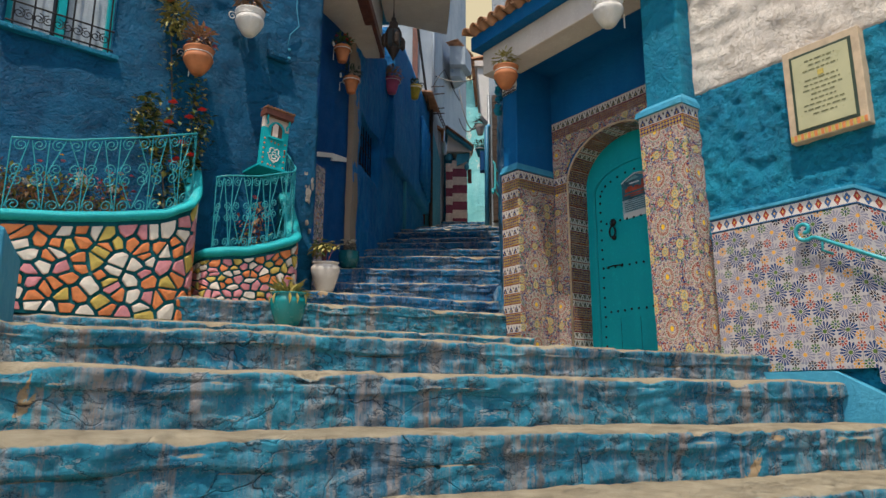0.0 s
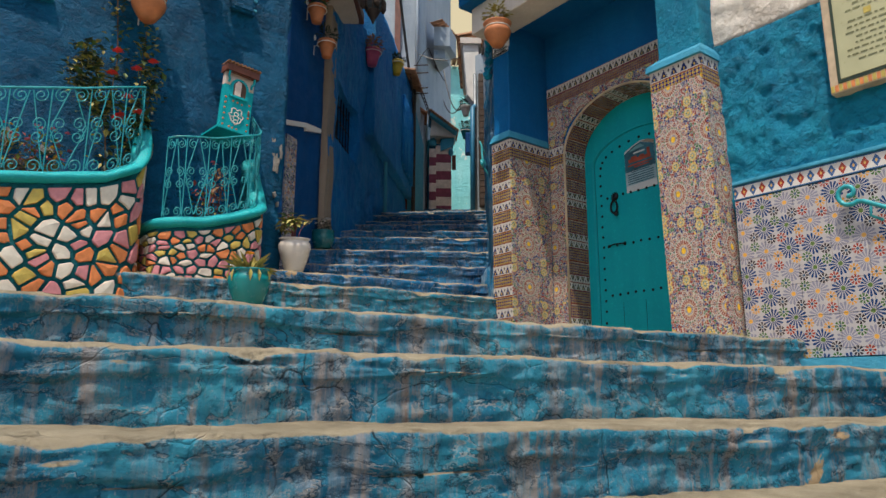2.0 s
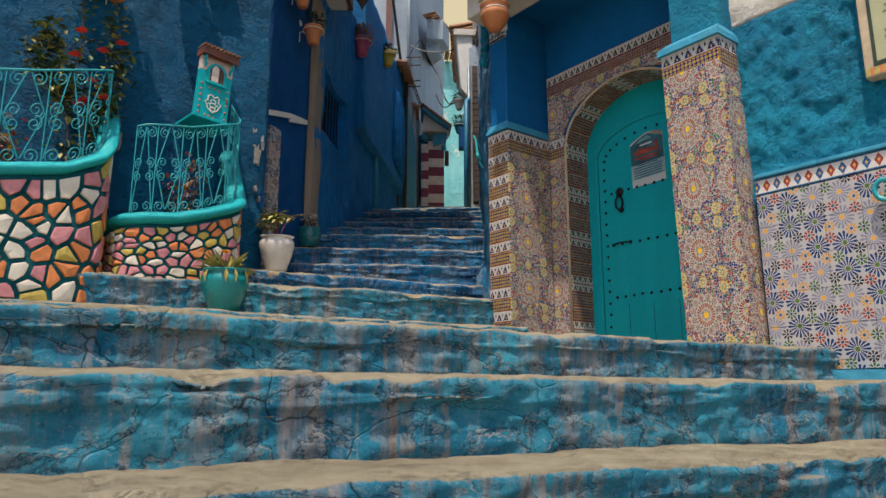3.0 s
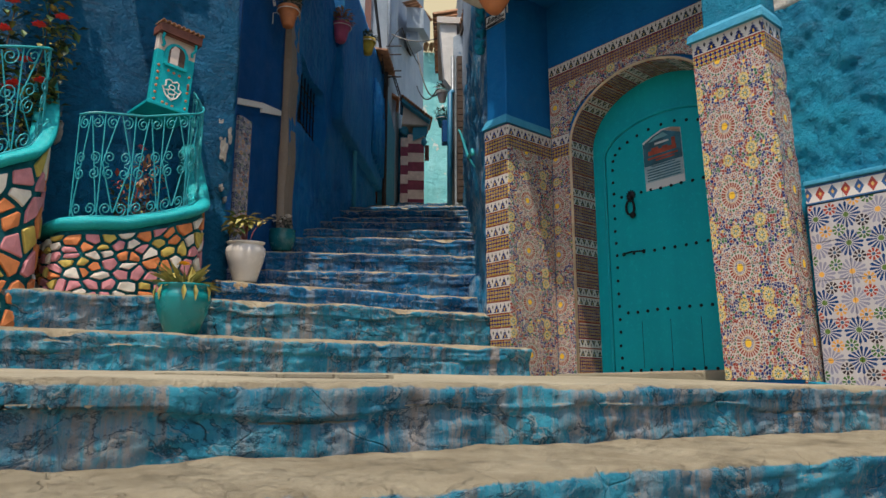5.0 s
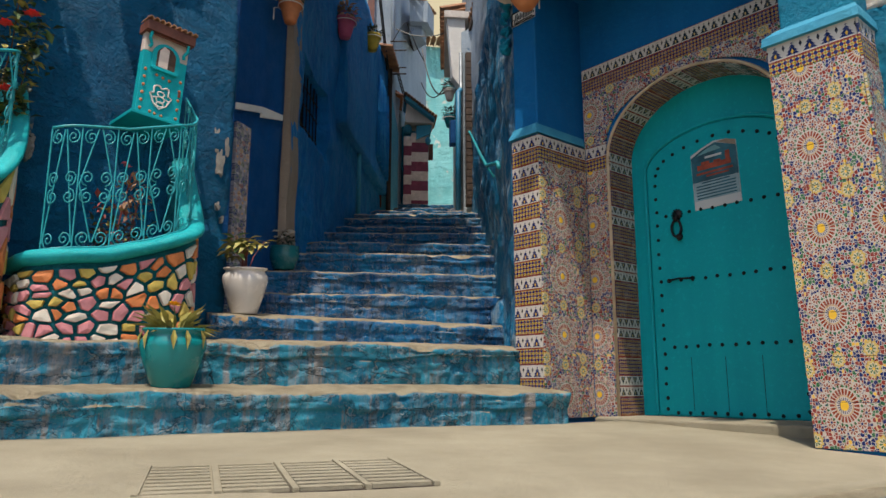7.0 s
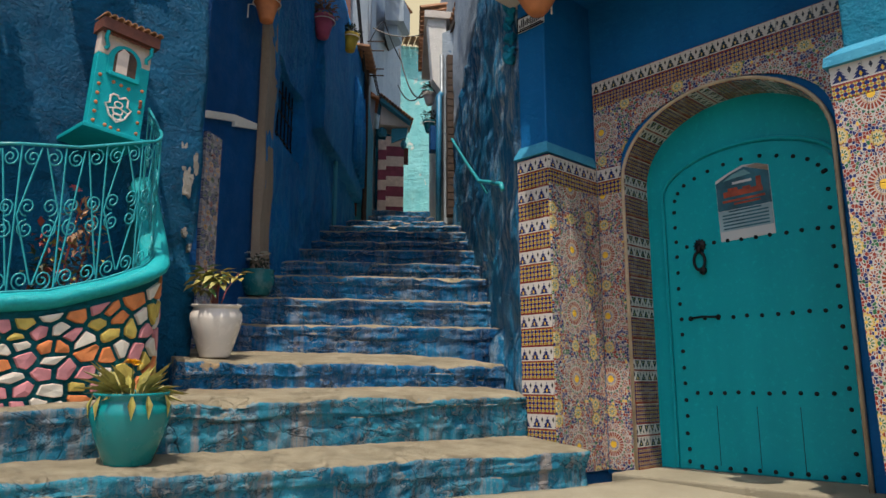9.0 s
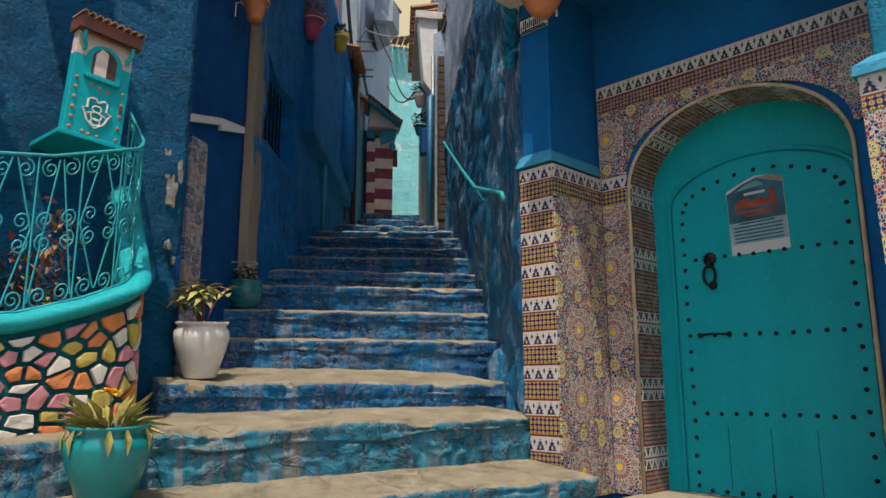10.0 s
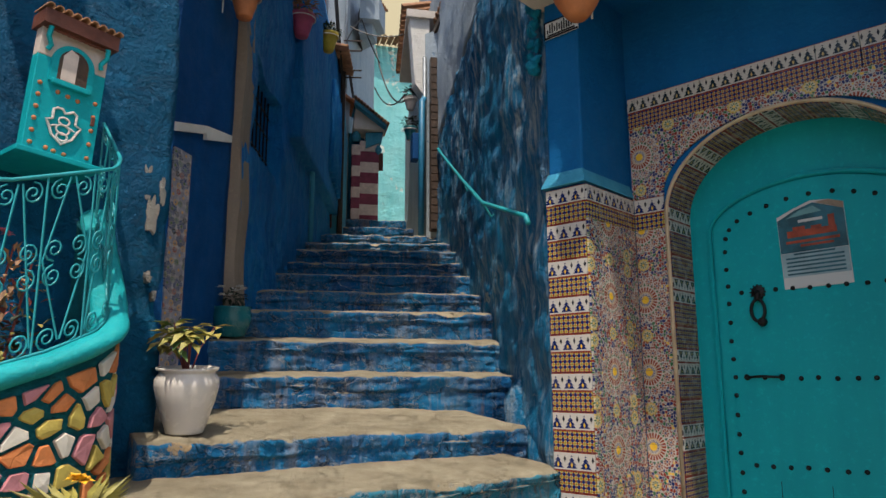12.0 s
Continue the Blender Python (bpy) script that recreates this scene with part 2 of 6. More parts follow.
def zellige(Q, squeeze, name):
    """Rosette mosaic: suns every 0.4 m up and Q along, ringed by little white flowers, with yellow flowers between."""
    k = Mat(name)
    u, v = k.uv()
    P = 0.403
    base = mosaic_colours(k, k.xyz(k.math("MULTIPLY", u, squeeze), v), 62.0)
    band = lambda d, lo, hi: k.math("MULTIPLY", k.math("GREATER_THAN", d, lo), k.math("LESS_THAN", d, hi))

    def polar(ou, ov):
        a = k.math("SUBTRACT", k.math("FLOORED_MODULO", k.math("ADD", u, ou + Q / 2), Q), Q / 2)
        a = k.math("MULTIPLY", a, squeeze)
        b = k.math("SUBTRACT", k.math("FLOORED_MODULO", k.math("ADD", v, ov + P / 2), P), P / 2)
        r = k.math("SQRT", k.math("ADD", k.math("MULTIPLY", a, a), k.math("MULTIPLY", b, b)))
        return r, k.math("ARCTAN2", b, a)

    r, th = polar(0.0, 0.0)

    def ring(c, lo, hi, on=None):
        f = band(r, lo, hi)
        return k.mix(f if on is None else k.math("MULTIPLY", f, on), base, c)

    rays = lambda n, w, ph=0.0: k.math("GREATER_THAN", k.math("COSINE", k.math("ADD", k.math("MULTIPLY", th, float(n)), ph)), w)
    # ring of twelve small white flowers
    n = 12
    sec = 2 * math.pi / n
    la = k.math("MULTIPLY", k.math("SUBTRACT", k.math("FLOORED_MODULO", th, sec), sec / 2), 0.106)
    lr = k.math("SUBTRACT", r, 0.106)
    d = k.math("SQRT", k.math("ADD", k.math("MULTIPLY", la, la), k.math("MULTIPLY", lr, lr)))
    ph = k.math("ARCTAN2", lr, la)
    base = ring(WHITE_SLIP, 0.0, 0.081)
    base = k.mix(k.math("LESS_THAN", d, 0.027), base, WHITE_SLIP)
    petals = k.math("GREATER_THAN", k.math("COSINE", k.math("MULTIPLY", ph, 8.0)), -0.2)
    base = k.mix(k.math("MULTIPLY", band(d, 0.008, 0.021), petals), base, RED_SLIP)
    base = k.mix(k.math("LESS_THAN", d, 0.0055), base, NAVY_SLIP)
    base = ring(GREEN_SLIP, 0.080, 0.090, rays(24, 0.2))
    # the sun: gold heart, blue spikes, clay ring, red rays
    base = ring(NAVY_SLIP, 0.020, 0.036, rays(20, 0.35))
    base = ring((0.46, 0.27, 0.12), 0.041, 0.0455)
    base = ring(RED_SLIP, 0.047, 0.073, rays(24, -0.45))
    base = ring(GOLD_SLIP, 0.0, 0.022)
    for ou, ov, s in ((Q / 2, P / 2 + 0.043, 1.0), (Q / 2, P / 2 - 0.043, 1.0), (0.0, P / 2, 0.92)):
        r2, t2 = polar(ou, ov)
        wob = k.math("ADD", r2, k.math("MULTIPLY", k.math("COSINE", k.math("MULTIPLY", t2, 10.0)), 0.0035))
        base = k.mix(k.math("LESS_THAN", wob, 0.037 * s), base, (0.54, 0.38, 0.11))
        base = k.mix(k.math("LESS_THAN", wob, 0.026 * s), base, (0.54, 0.46, 0.32))
        star = k.math("GREATER_THAN", k.math("COSINE", k.math("MULTIPLY", t2, 8.0)), 0.0)
        base = k.mix(k.math("MULTIPLY", band(r2, 0.007 * s, 0.022 * s), star), base, GREEN_SLIP)
        base = k.mix(k.math("LESS_THAN", r2, 0.006), base, GOLD_SLIP)
    return glaze_base(k, base)


def bands(order, name):
    """Courses of yellow lattice and of navy fir trees on white; order 2 mirrors them every 0.4 m."""
    k = Mat(name)
    u, v = k.uv()
    H = 0.2
    if order == 2:
        y = k.math("SUBTRACT", H, k.math("ABSOLUTE", k.math("SUBTRACT", k.math("FLOORED_MODULO", v, 2 * H), H)))
    else:
        y = k.math("FLOORED_MODULO", v, H)
    foot, tall = (0.135, 0.058) if order == 2 else (0.114, 0.074)
    # lattice of four-petalled flowers with dark dots
    c = 0.0245 if order else 0.029
    local = lambda w, off=0.0: k.math("ABSOLUTE", k.math("SUBTRACT", k.math("FLOORED_MODULO", k.math("ADD", w, off), c), c / 2))
    a, b = local(u), local(y)
    a2, b2 = local(u, c / 2), local(y, c / 2)
    dist = lambda p, q: k.math("SQRT", k.math("ADD", k.math("MULTIPLY", p, p), k.math("MULTIPLY", q, q)))
    arm = k.math("MAXIMUM", k.math("MULTIPLY", k.math("LESS_THAN", a, c * 0.40), k.math("LESS_THAN", b, c * 0.15)), k.math("MULTIPLY", k.math("LESS_THAN", b, c * 0.40), k.math("LESS_THAN", a, c * 0.15)))
    petal = (0.42, 0.31, 0.03) if order == 0 else (0.38, 0.23, 0.06)
    lat = k.mix(arm, (0.44, 0.37, 0.27), petal)
    lat = k.mix(k.math("LESS_THAN", dist(a, b), c * 0.11), lat, NAVY_SLIP)
    lat = k.mix(k.math("LESS_THAN", dist(a2, b2), c * 0.34), lat, NAVY_SLIP)
    for p, q in ((a2, b), (a, b2)):
        lat = k.mix(k.math("LESS_THAN", dist(p, q), c * 0.19), lat, (0.22, 0.04, 0.02))
    # fir trees in three tiers, each with a gold heart, a small lozenge between two trees
    q = 0.083 if order == 0 else 0.070
    x = k.math("ABSOLUTE", k.math("SUBTRACT", k.math("FLOORED_MODULO", u, q), q / 2))
    yy = k.math("DIVIDE", k.math("SUBTRACT", y, foot), tall)
    notch = k.math("MULTIPLY", k.math("FLOORED_MODULO", k.math("MULTIPLY", yy, 3.6), 1.0), q * 0.13)
    wide = k.math("SUBTRACT", k.math("MULTIPLY", k.math("SUBTRACT", 1.05, yy), q * 0.44), notch)
    inside = k.math("MULTIPLY", k.math("LESS_THAN", x, wide), band_of(k, yy, 0.06, 0.95))
    tree = k.mix(inside, (0.50, 0.46, 0.42), (0.008, 0.018, 0.10) if order == 0 else (0.008, 0.022, 0.035))
    heart = k.math("ADD", k.math("MULTIPLY", x, 1.0 / (q * 0.085)), k.math("ABSOLUTE", k.math("MULTIPLY", k.math("SUBTRACT", yy, 0.28), 5.5)))
    tree = k.mix(k.math("LESS_THAN", heart, 1.0), tree, (0.66, 0.40, 0.04) if order == 0 else (0.50, 0.36, 0.14))
    xm = k.math("SUBTRACT", q / 2, x)
    lozenge = k.math("ADD", k.math("MULTIPLY", xm, 1.0 / (q * 0.10)), k.math("ABSOLUTE", k.math("MULTIPLY", k.math("SUBTRACT", yy, 0.68), 4.2)))
    tree = k.mix(k.math("LESS_THAN", lozenge, 1.0), tree, (0.02, 0.02, 0.03))
    col = k.mix(k.math("GREATER_THAN", y, foot - 0.006), lat, tree)
    for lo, hi in ((0.0, 0.007), (foot - 0.012, foot - 0.003), (0.195, 0.2)):
        col = k.mix(k.math("MULTIPLY", k.math("GREATER_THAN", y, lo), k.math("LESS_THAN", y, hi)), col, (0.20, 0.035, 0.022))
    return glaze_base(k, col)


def dado_glaze():
    """White-grey tiles with navy and lilac-grey many-petalled flowers and beaded little ones between."""
    k = Mat("flowered dado glaze")
    u, v = k.uv()
    base = (0.43, 0.39, 0.38)
    S = 0.145
    iu, iv = k.math("FLOOR", k.math("DIVIDE", u, S)), k.math("FLOOR", k.math("DIVIDE", v, S))
    centre = lambda w, off=0.0: k.math("SUBTRACT", k.math("FLOORED_MODULO", k.math("ADD", w, off), S), S / 2)

    def polar(a, b):
        return k.math("SQRT", k.math("ADD", k.math("MULTIPLY", a, a), k.math("MULTIPLY", b, b))), k.math("ARCTAN2", b, a)

    r, th = polar(centre(u), centre(v))
    blue = k.math("LESS_THAN", k.math("FLOORED_MODULO", k.math("ADD", iu, iv), 4.0), 1.5)
    w = k.math("COSINE", k.math("MULTIPLY", th, 16.0))
    lim = k.math("ADD", k.math("MULTIPLY", w, 0.006), 0.062)
    f = k.math("MULTIPLY", k.math("MULTIPLY", k.math("LESS_THAN", r, lim), k.math("GREATER_THAN", r, 0.017)), k.math("GREATER_THAN", k.math("ADD", w, k.math("MULTIPLY", r, 5.0)), -0.05))
    base = k.mix(f, base, k.mix(blue, (0.22, 0.21, 0.27), (0.004, 0.035, 0.13)))
    base = k.mix(k.math("LESS_THAN", r, 0.0135), base, k.mix(blue, (0.66, 0.33, 0.06), (0.09, 0.15, 0.03)))
    # two beaded flowers at every corner of the lattice, side by side or one above the other
    ju, jv = k.math("FLOOR", k.math("DIVIDE", k.math("ADD", u, S / 2), S)), k.math("FLOOR", k.math("DIVIDE", k.math("ADD", v, S / 2), S))
    odd = k.math("FLOORED_MODULO", k.math("ADD", ju, jv), 2.0)
    kind = k.math("FLOORED_MODULO", k.math("ADD", ju, k.math("MULTIPLY", jv, 3.0)), 4.0)
    for side in (-1.0, 1.0):
        off = 0.0315 * side
        a = k.math("ADD", centre(u, S / 2), k.math("MULTIPLY", odd, off))
        b = k.math("ADD", centre(v, S / 2), k.math("MULTIPLY", k.math("SUBTRACT", 1.0, odd), off))
        r2, t2 = polar(a, b)
        tone = k.math("FLOORED_MODULO", k.math("ADD", kind, 0.5 if side > 0 else 1.0), 4.0)
        c = k.mix(k.math("GREATER_THAN", tone, 0.9), (0.05, 0.12, 0.03), (0.025, 0.015, 0.02))
        c = k.mix(k.math("GREATER_THAN", tone, 1.9), c, (0.30, 0.035, 0.018))
        c = k.mix(k.math("GREATER_THAN", tone, 2.9), c, (0.58, 0.27, 0.05))
        bead = k.math("GREATER_THAN", k.math("COSINE", k.math("MULTIPLY", t2, 8.0)), -0.35)
        base = k.mix(k.math("LESS_THAN", r2, 0.033), base, (0.43, 0.39, 0.37))
        base = k.mix(k.math("MULTIPLY", band_of(k, r2, 0.012, 0.0305), bead), base, c)
        base = k.mix(k.math("LESS_THAN", r2, 0.008), base, (0.03, 0.08, 0.14))
    return glaze_base(k, base)


def frieze_glaze():
    """Border of red and blue palmettes on white between navy lines."""
    k = Mat("palmette frieze glaze")
    u, v = k.uv()
    q = 0.062
    i = k.math("FLOORED_MODULO", u, q * 2)
    x = k.math("ABSOLUTE", k.math("SUBTRACT", k.math("FLOORED_MODULO", u, q), q / 2))
    d = k.math("ADD", x, k.math("MULTIPLY", k.math("ABSOLUTE", k.math("SUBTRACT", v, 0.05)), 0.62))
    mark = k.mix(k.math("GREATER_THAN", i, q), (0.34, 0.05, 0.03), (0.04, 0.10, 0.24))
    c = k.mix(k.math("LESS_THAN", d, 0.024), (0.62, 0.57, 0.52), mark)
    c = k.mix(k.math("LESS_THAN", d, 0.008), c, (0.60, 0.36, 0.10))
    for lo, hi in ((0.0, 0.010), (0.090, 0.10)):
        c = k.mix(k.math("MULTIPLY", k.math("GREATER_THAN", v, lo), k.math("LESS_THAN", v, hi)), c, (0.03, 0.10, 0.22))
    return glaze_base(k, c)


ZELLIGE = zellige(0.38, 1.0, "zellige rosette glaze")
ZELLIGE_TIGHT = zellige(0.275, 1.2, "close-set zellige rosette glaze")
BANDS = bands(0, "yellow and navy course glaze")
BANDS_DARK = bands(1, "brown and navy course glaze")
BANDS_REVEAL = bands(2, "mirrored brown and navy course glaze")
DADO = dado_glaze()
FRIEZE = frieze_glaze()
GROUT = plain("pale tile grout", (0.50, 0.42, 0.34), 0.85)
EDGE_TRIM = plain("sandy tile edging", (0.50, 0.38, 0.25), 0.6)
TEAL_DOOR = limewash("turquoise gloss door paint", (0.001, 0.285, 0.325), (0.002, 0.37, 0.41), 0.12, 0.8, (0.22, 0.30, 0.28), 0.73, 0.42)
TEAL_IRON = plain("turquoise-painted iron", (0.015, 0.30, 0.34), 0.38, 0.0, 0.25, 20.0, 0.2)
TEAL_LEDGE = limewash("turquoise gloss ledge paint", (0.008, 0.30, 0.33), (0.015, 0.40, 0.42), 0.35, 1.6, None, 0.7, 0.35)
BLACK_IRON = plain("black wrought iron", (0.012, 0.012, 0.013), 0.5, 0.6, 0.3)
RUST_IRON = plain("rusty dark iron", (0.05, 0.035, 0.028), 0.7, 0.5, 0.4)
CLAY = plain("orange terracotta", (0.46, 0.16, 0.06), 0.75)
ROOF_CLAY = plain("weathered clay roof tile", (0.34, 0.17, 0.09), 0.85, 0.0, 0.5, 6.0, 0.6)
SOIL_AND_SHADE = plain("dark potting soil and window shade", (0.03, 0.02, 0.013), 0.95, 0.0, 0.4, 40.0, 0.8)
WHITE_GLAZE = plain("glazed white ceramic", (0.70, 0.64, 0.58), 0.25, 0.0, 0.06, 5.0, 0.05)
GREEN_GLAZE = plain("glazed turquoise ceramic", (0.003, 0.21, 0.22), 0.22, 0.0, 0.15, 5.0, 0.08)
DARK_GLAZE = plain("glazed dark teal ceramic", (0.01, 0.14, 0.17), 0.25, 0.0, 0.15, 5.0, 0.08)
PINK_PAINT = plain("pink-painted clay", (0.42, 0.07, 0.16), 0.6)
YELLOW_PAINT = plain("yellow-painted clay", (0.55, 0.38, 0.03), 0.6)
TAN_WOOD = limewash("tan bare render", (0.24, 0.19, 0.15), (0.34, 0.27, 0.21), 0.5, 1.5, (0.14, 0.12, 0.12), 0.66)
WHITE_PAINT = limewash("white paint", (0.60, 0.58, 0.55), (0.74, 0.71, 0.66), 0.4, 1.5)
SOFFIT = limewash("cream whitewashed soffit", (0.52, 0.46, 0.42), (0.66, 0.60, 0.54), 0.3, 1.0)
BROWN_WOOD = plain("dark brown timber", (0.055, 0.03, 0.018), 0.7, 0.0, 0.4, 12.0, 0.5)
RED_WOOD = plain("red-brown stained timber", (0.12, 0.035, 0.02), 0.6, 0.0, 0.4, 12.0, 0.5)
MAGENTA = plain("plum-red limewash", (0.20, 0.035, 0.07), 0.75)
CREAM = plain("cream limewash", (0.60, 0.50, 0.44), 0.75)
STONE_ORANGE = plain("orange-painted stone", (0.62, 0.20, 0.06), 0.7, 0.0, 0.25, 14.0, 0.6)
STONE_PINK = plain("pink-painted stone", (0.56, 0.22, 0.24), 0.7, 0.0, 0.22, 14.0, 0.6)
STONE_YELLOW = plain("ochre-yellow painted stone", (0.50, 0.38, 0.08), 0.7, 0.0, 0.25, 14.0, 0.6)
STONE_WHITE = plain("cream-painted stone", (0.68, 0.62, 0.52), 0.7, 0.0, 0.15, 14.0, 0.6)
MORTAR = limewash("teal-painted mortar", (0.003, 0.10, 0.13), (0.008, 0.17, 0.20), 0.8, 3.0)
GLASS = plain("dusty window glass", (0.05, 0.06, 0.065), 0.15, 0.0, 0.3, 4.0, 0.05)
LEAF_GREEN = plain("green leaf", (0.07, 0.13, 0.03), 0.55, 0.0, 0.5, 20.0, 0.2)
LEAF_OLIVE = plain("olive yellow leaf", (0.30, 0.26, 0.06), 0.55, 0.0, 0.5, 20.0, 0.2)
LEAF_RED = plain("reddish leaf", (0.24, 0.05, 0.04), 0.55, 0.0, 0.5, 20.0, 0.2)
LEAF_DRY = plain("dry brown leaf", (0.34, 0.19, 0.10), 0.7, 0.0, 0.5, 20.0, 0.2)
LEAF_DARK = plain("dark green leaf", (0.015, 0.035, 0.014), 0.6, 0.0, 0.5, 20.0, 0.2)
STEM = plain("brown stem", (0.08, 0.045, 0.02), 0.8)
RED_FLOWER = plain("red petal", (0.62, 0.03, 0.03), 0.6)
PINK_FLOWER = plain("pink petal", (0.58, 0.16, 0.24), 0.6)
YELLOW_FLOWER = plain("yellow petal", (0.75, 0.42, 0.02), 0.6)
WHITE_FLOWER = plain("white petal", (0.72, 0.70, 0.66), 0.6)
CABLE = plain("black cable sheath", (0.01, 0.01, 0.011), 0.5)
GREY_METAL = plain("grey galvanised metal", (0.22, 0.24, 0.26), 0.5, 0.7)


# ---- mesh kit ----
def frame_at(x, y, degrees):
    """A frame along a wall: x along it, y into it, z up."""
    return pose(x, y, 0, 0, 0, degrees)


FACADE = frame_at(0.853, 6.91, -55)  # porch of the arched door
HOUSE = frame_at(-1.27, 7.08, 40)  # front of the house with the planters


def thing(name, m, label, category, group="", kind=""):
    e = new(name)
    e.empty_display_size = 0.05
    e.matrix_world = m
    return tagged(e, label, category, group, kind)


def part(name, bm, material, parent=None, label="", smooth=False, m=None, kind=""):
    me = bpy.data.meshes.new(name)
    bmesh.ops.recalc_face_normals(bm, faces=bm.faces)
    bm.to_mesh(me)
    bm.free()
    me.materials.append(material)
    if smooth:
        me.shade_smooth()
    ob = new(name, me)
    if parent is not None:
        ob.parent = parent
    if m is not None:
        ob.matrix_basis = m
    return tagged(ob, label, kind=kind)


def box(x0, x1, y0, y1, z0, z1, bevel=0.0, bm=None):
    bm = bm or bmesh.new()
    vs = [bm.verts.new((x, y, z)) for z in (z0, z1) for y in (y0, y1) for x in (x0, x1)]
    fs = [bm.faces.new([vs[i] for i in f]) for f in ((0, 1, 3, 2), (4, 6, 7, 5), (0, 4, 5, 1), (1, 5, 7, 3), (3, 7, 6, 2), (2, 6, 4, 0))]
    if bevel:
        es = list({e for f in fs for e in f.edges})
        bmesh.ops.bevel(bm, geom=es, offset=bevel, segments=2, affect="EDGES", profile=0.5)
    return bm


def prism(outline, y0, y1, bevel=0.0, bm=None):
    """An outline in x and z, extruded along y."""
    bm = bm or bmesh.new()
    a = [bm.verts.new((x, y0, z)) for x, z in outline]
    b = [bm.verts.new((x, y1, z)) for x, z in outline]
    n = len(outline)
    bm.faces.new(a)
    bm.faces.new(b[::-1])
    for i in range(n):
        bm.faces.new((a[i], b[i], b[(i + 1) % n], a[(i + 1) % n]))
    return bm


def slab(outline, z0, z1, bm=None):
    """An outline in x and y, extruded upwards."""
    bm = bm or bmesh.new()
    a = [bm.verts.new((x, y, z0)) for x, y in outline]
    b = [bm.verts.new((x, y, z1)) for x, y in outline]
    n = len(outline)
    bm.faces.new(a)
    bm.faces.new(b)
    for i in range(n):
        bm.faces.new((a[i], b[i], b[(i + 1) % n], a[(i + 1) % n]))
    return bm


def tube(points, radius, sides=6, bm=None, taper=1.0):
    """A round bar through the points."""
    bm = bm or bmesh.new()
    pts = [Vector(p) for p in points]
    rings = []
    for i, p in enumerate(pts):
        d = (pts[min(i + 1, len(pts) - 1)] - pts[max(i - 1, 0)]).normalized()
        a = d.orthogonal() if not rings else last - d * last.dot(d)
        a.normalize()
        last = a
        b = d.cross(a)
        r = radius * (1 + (taper - 1) * i / max(1, len(pts) - 1))
        rings.append([bm.verts.new(p + (a * math.cos(q) + b * math.sin(q)) * r) for q in [2 * math.pi * j / sides for j in range(sides)]])
    for r0, r1 in zip(rings, rings[1:]):
        for j in range(sides):
            bm.faces.new((r0[j], r0[(j + 1) % sides], r1[(j + 1) % sides], r1[j]))
    bm.faces.new(rings[0])
    bm.faces.new(rings[-1][::-1])
    return bm


def lathe(profile, sides=28, bm=None, at=(0, 0, 0)):
    """A profile of radius and height, turned round the upright axis."""
    bm = bm or bmesh.new()
    rings = []
    for r, z in profile:
        rings.append([bm.verts.new((at[0] + r * math.cos(q), at[1] + r * math.sin(q), at[2] + z)) for q in [2 * math.pi * j / sides for j in range(sides)]])
    for r0, r1 in zip(rings, rings[1:]):
        for j in range(sides):
            bm.faces.new((r0[j], r0[(j + 1) % sides], r1[(j + 1) % sides], r1[j]))
    bm.faces.new(rings[0][::-1])
    bm.faces.new(rings[-1])
    return bm


def sheet(x0, x1, z0, z1, step, depth, y=0.0, y_back=0.3, seed=0.0, scale=3.0, holes=(), batter=0.0):
    """A lumpy plastered wall face with a back, in x and z, facing -y; holes are (x0, x1, z0, z1)."""
    xs = sorted({round(v, 4) for v in list(np.linspace(x0, x1, max(2, int((x1 - x0) / step) + 1))) + [h for a in holes for h in a[:2]]})
    zs = sorted({round(v, 4) for v in list(np.linspace(z0, z1, max(2, int((z1 - z0) / step) + 1))) + [h for a in holes for h in a[2:]]})
    bm = bmesh.new()
    inside = lambda x, z: any(a[0] < x < a[1] and a[2] < z < a[3] for a in holes)
    front, back = {}, {}

    def vert(d, i, j, yy):
        if (i, j) not in d:
            n = 0.0
            if d is front:
                n = depth * (noise.noise((xs[i] * scale, seed, zs[j] * scale)) + 0.5 * noise.noise((xs[i] * scale * 2.7, seed + 9, zs[j] * scale * 2.7)) + 0.25 * noise.noise((xs[i] * scale * 6.5, seed + 4, zs[j] * scale * 6.5)))
            d[i, j] = bm.verts.new((xs[i], yy + n + batter * (zs[j] - z0), zs[j]))
        return d[i, j]

    cells = [(i, j) for i in range(len(xs) - 1) for j in range(len(zs) - 1) if not inside((xs[i] + xs[i + 1]) / 2, (zs[j] + zs[j + 1]) / 2)]
    have = set(cells)
    for i, j in cells:
        q = ((i, j), (i + 1, j), (i + 1, j + 1), (i, j + 1))
        bm.faces.new([vert(front, *c, y) for c in q])
        for (a, b), (di, dj) in zip(((q[0], q[1]), (q[1], q[2]), (q[2], q[3]), (q[3], q[0])), ((0, -1), (1, 0), (0, 1), (-1, 0))):
            if (i + di, j + dj) not in have:
                bm.faces.new((vert(front, *b, y), vert(front, *a, y), vert(back, *a, y_back), vert(back, *b, y_back)))
    return bm


# ---- ground and steps ----
part("ground", slab([(-400, -300), (500, -300), (500, 900), (-400, 900)], -1.30, -1.15), CEMENT, kind="structure").location = (0, 0, 0)
tagged(bpy.data.objects["ground"], "sandy cement ground at the foot of the steps", "ground")


def wobble(x, y, s, seed):
    return noise.noise((x * s + seed, y * s, seed * 0.37)) + 0.5 * noise.noise((x * s * 2.6, y * s * 2.6 + seed, 4.1))


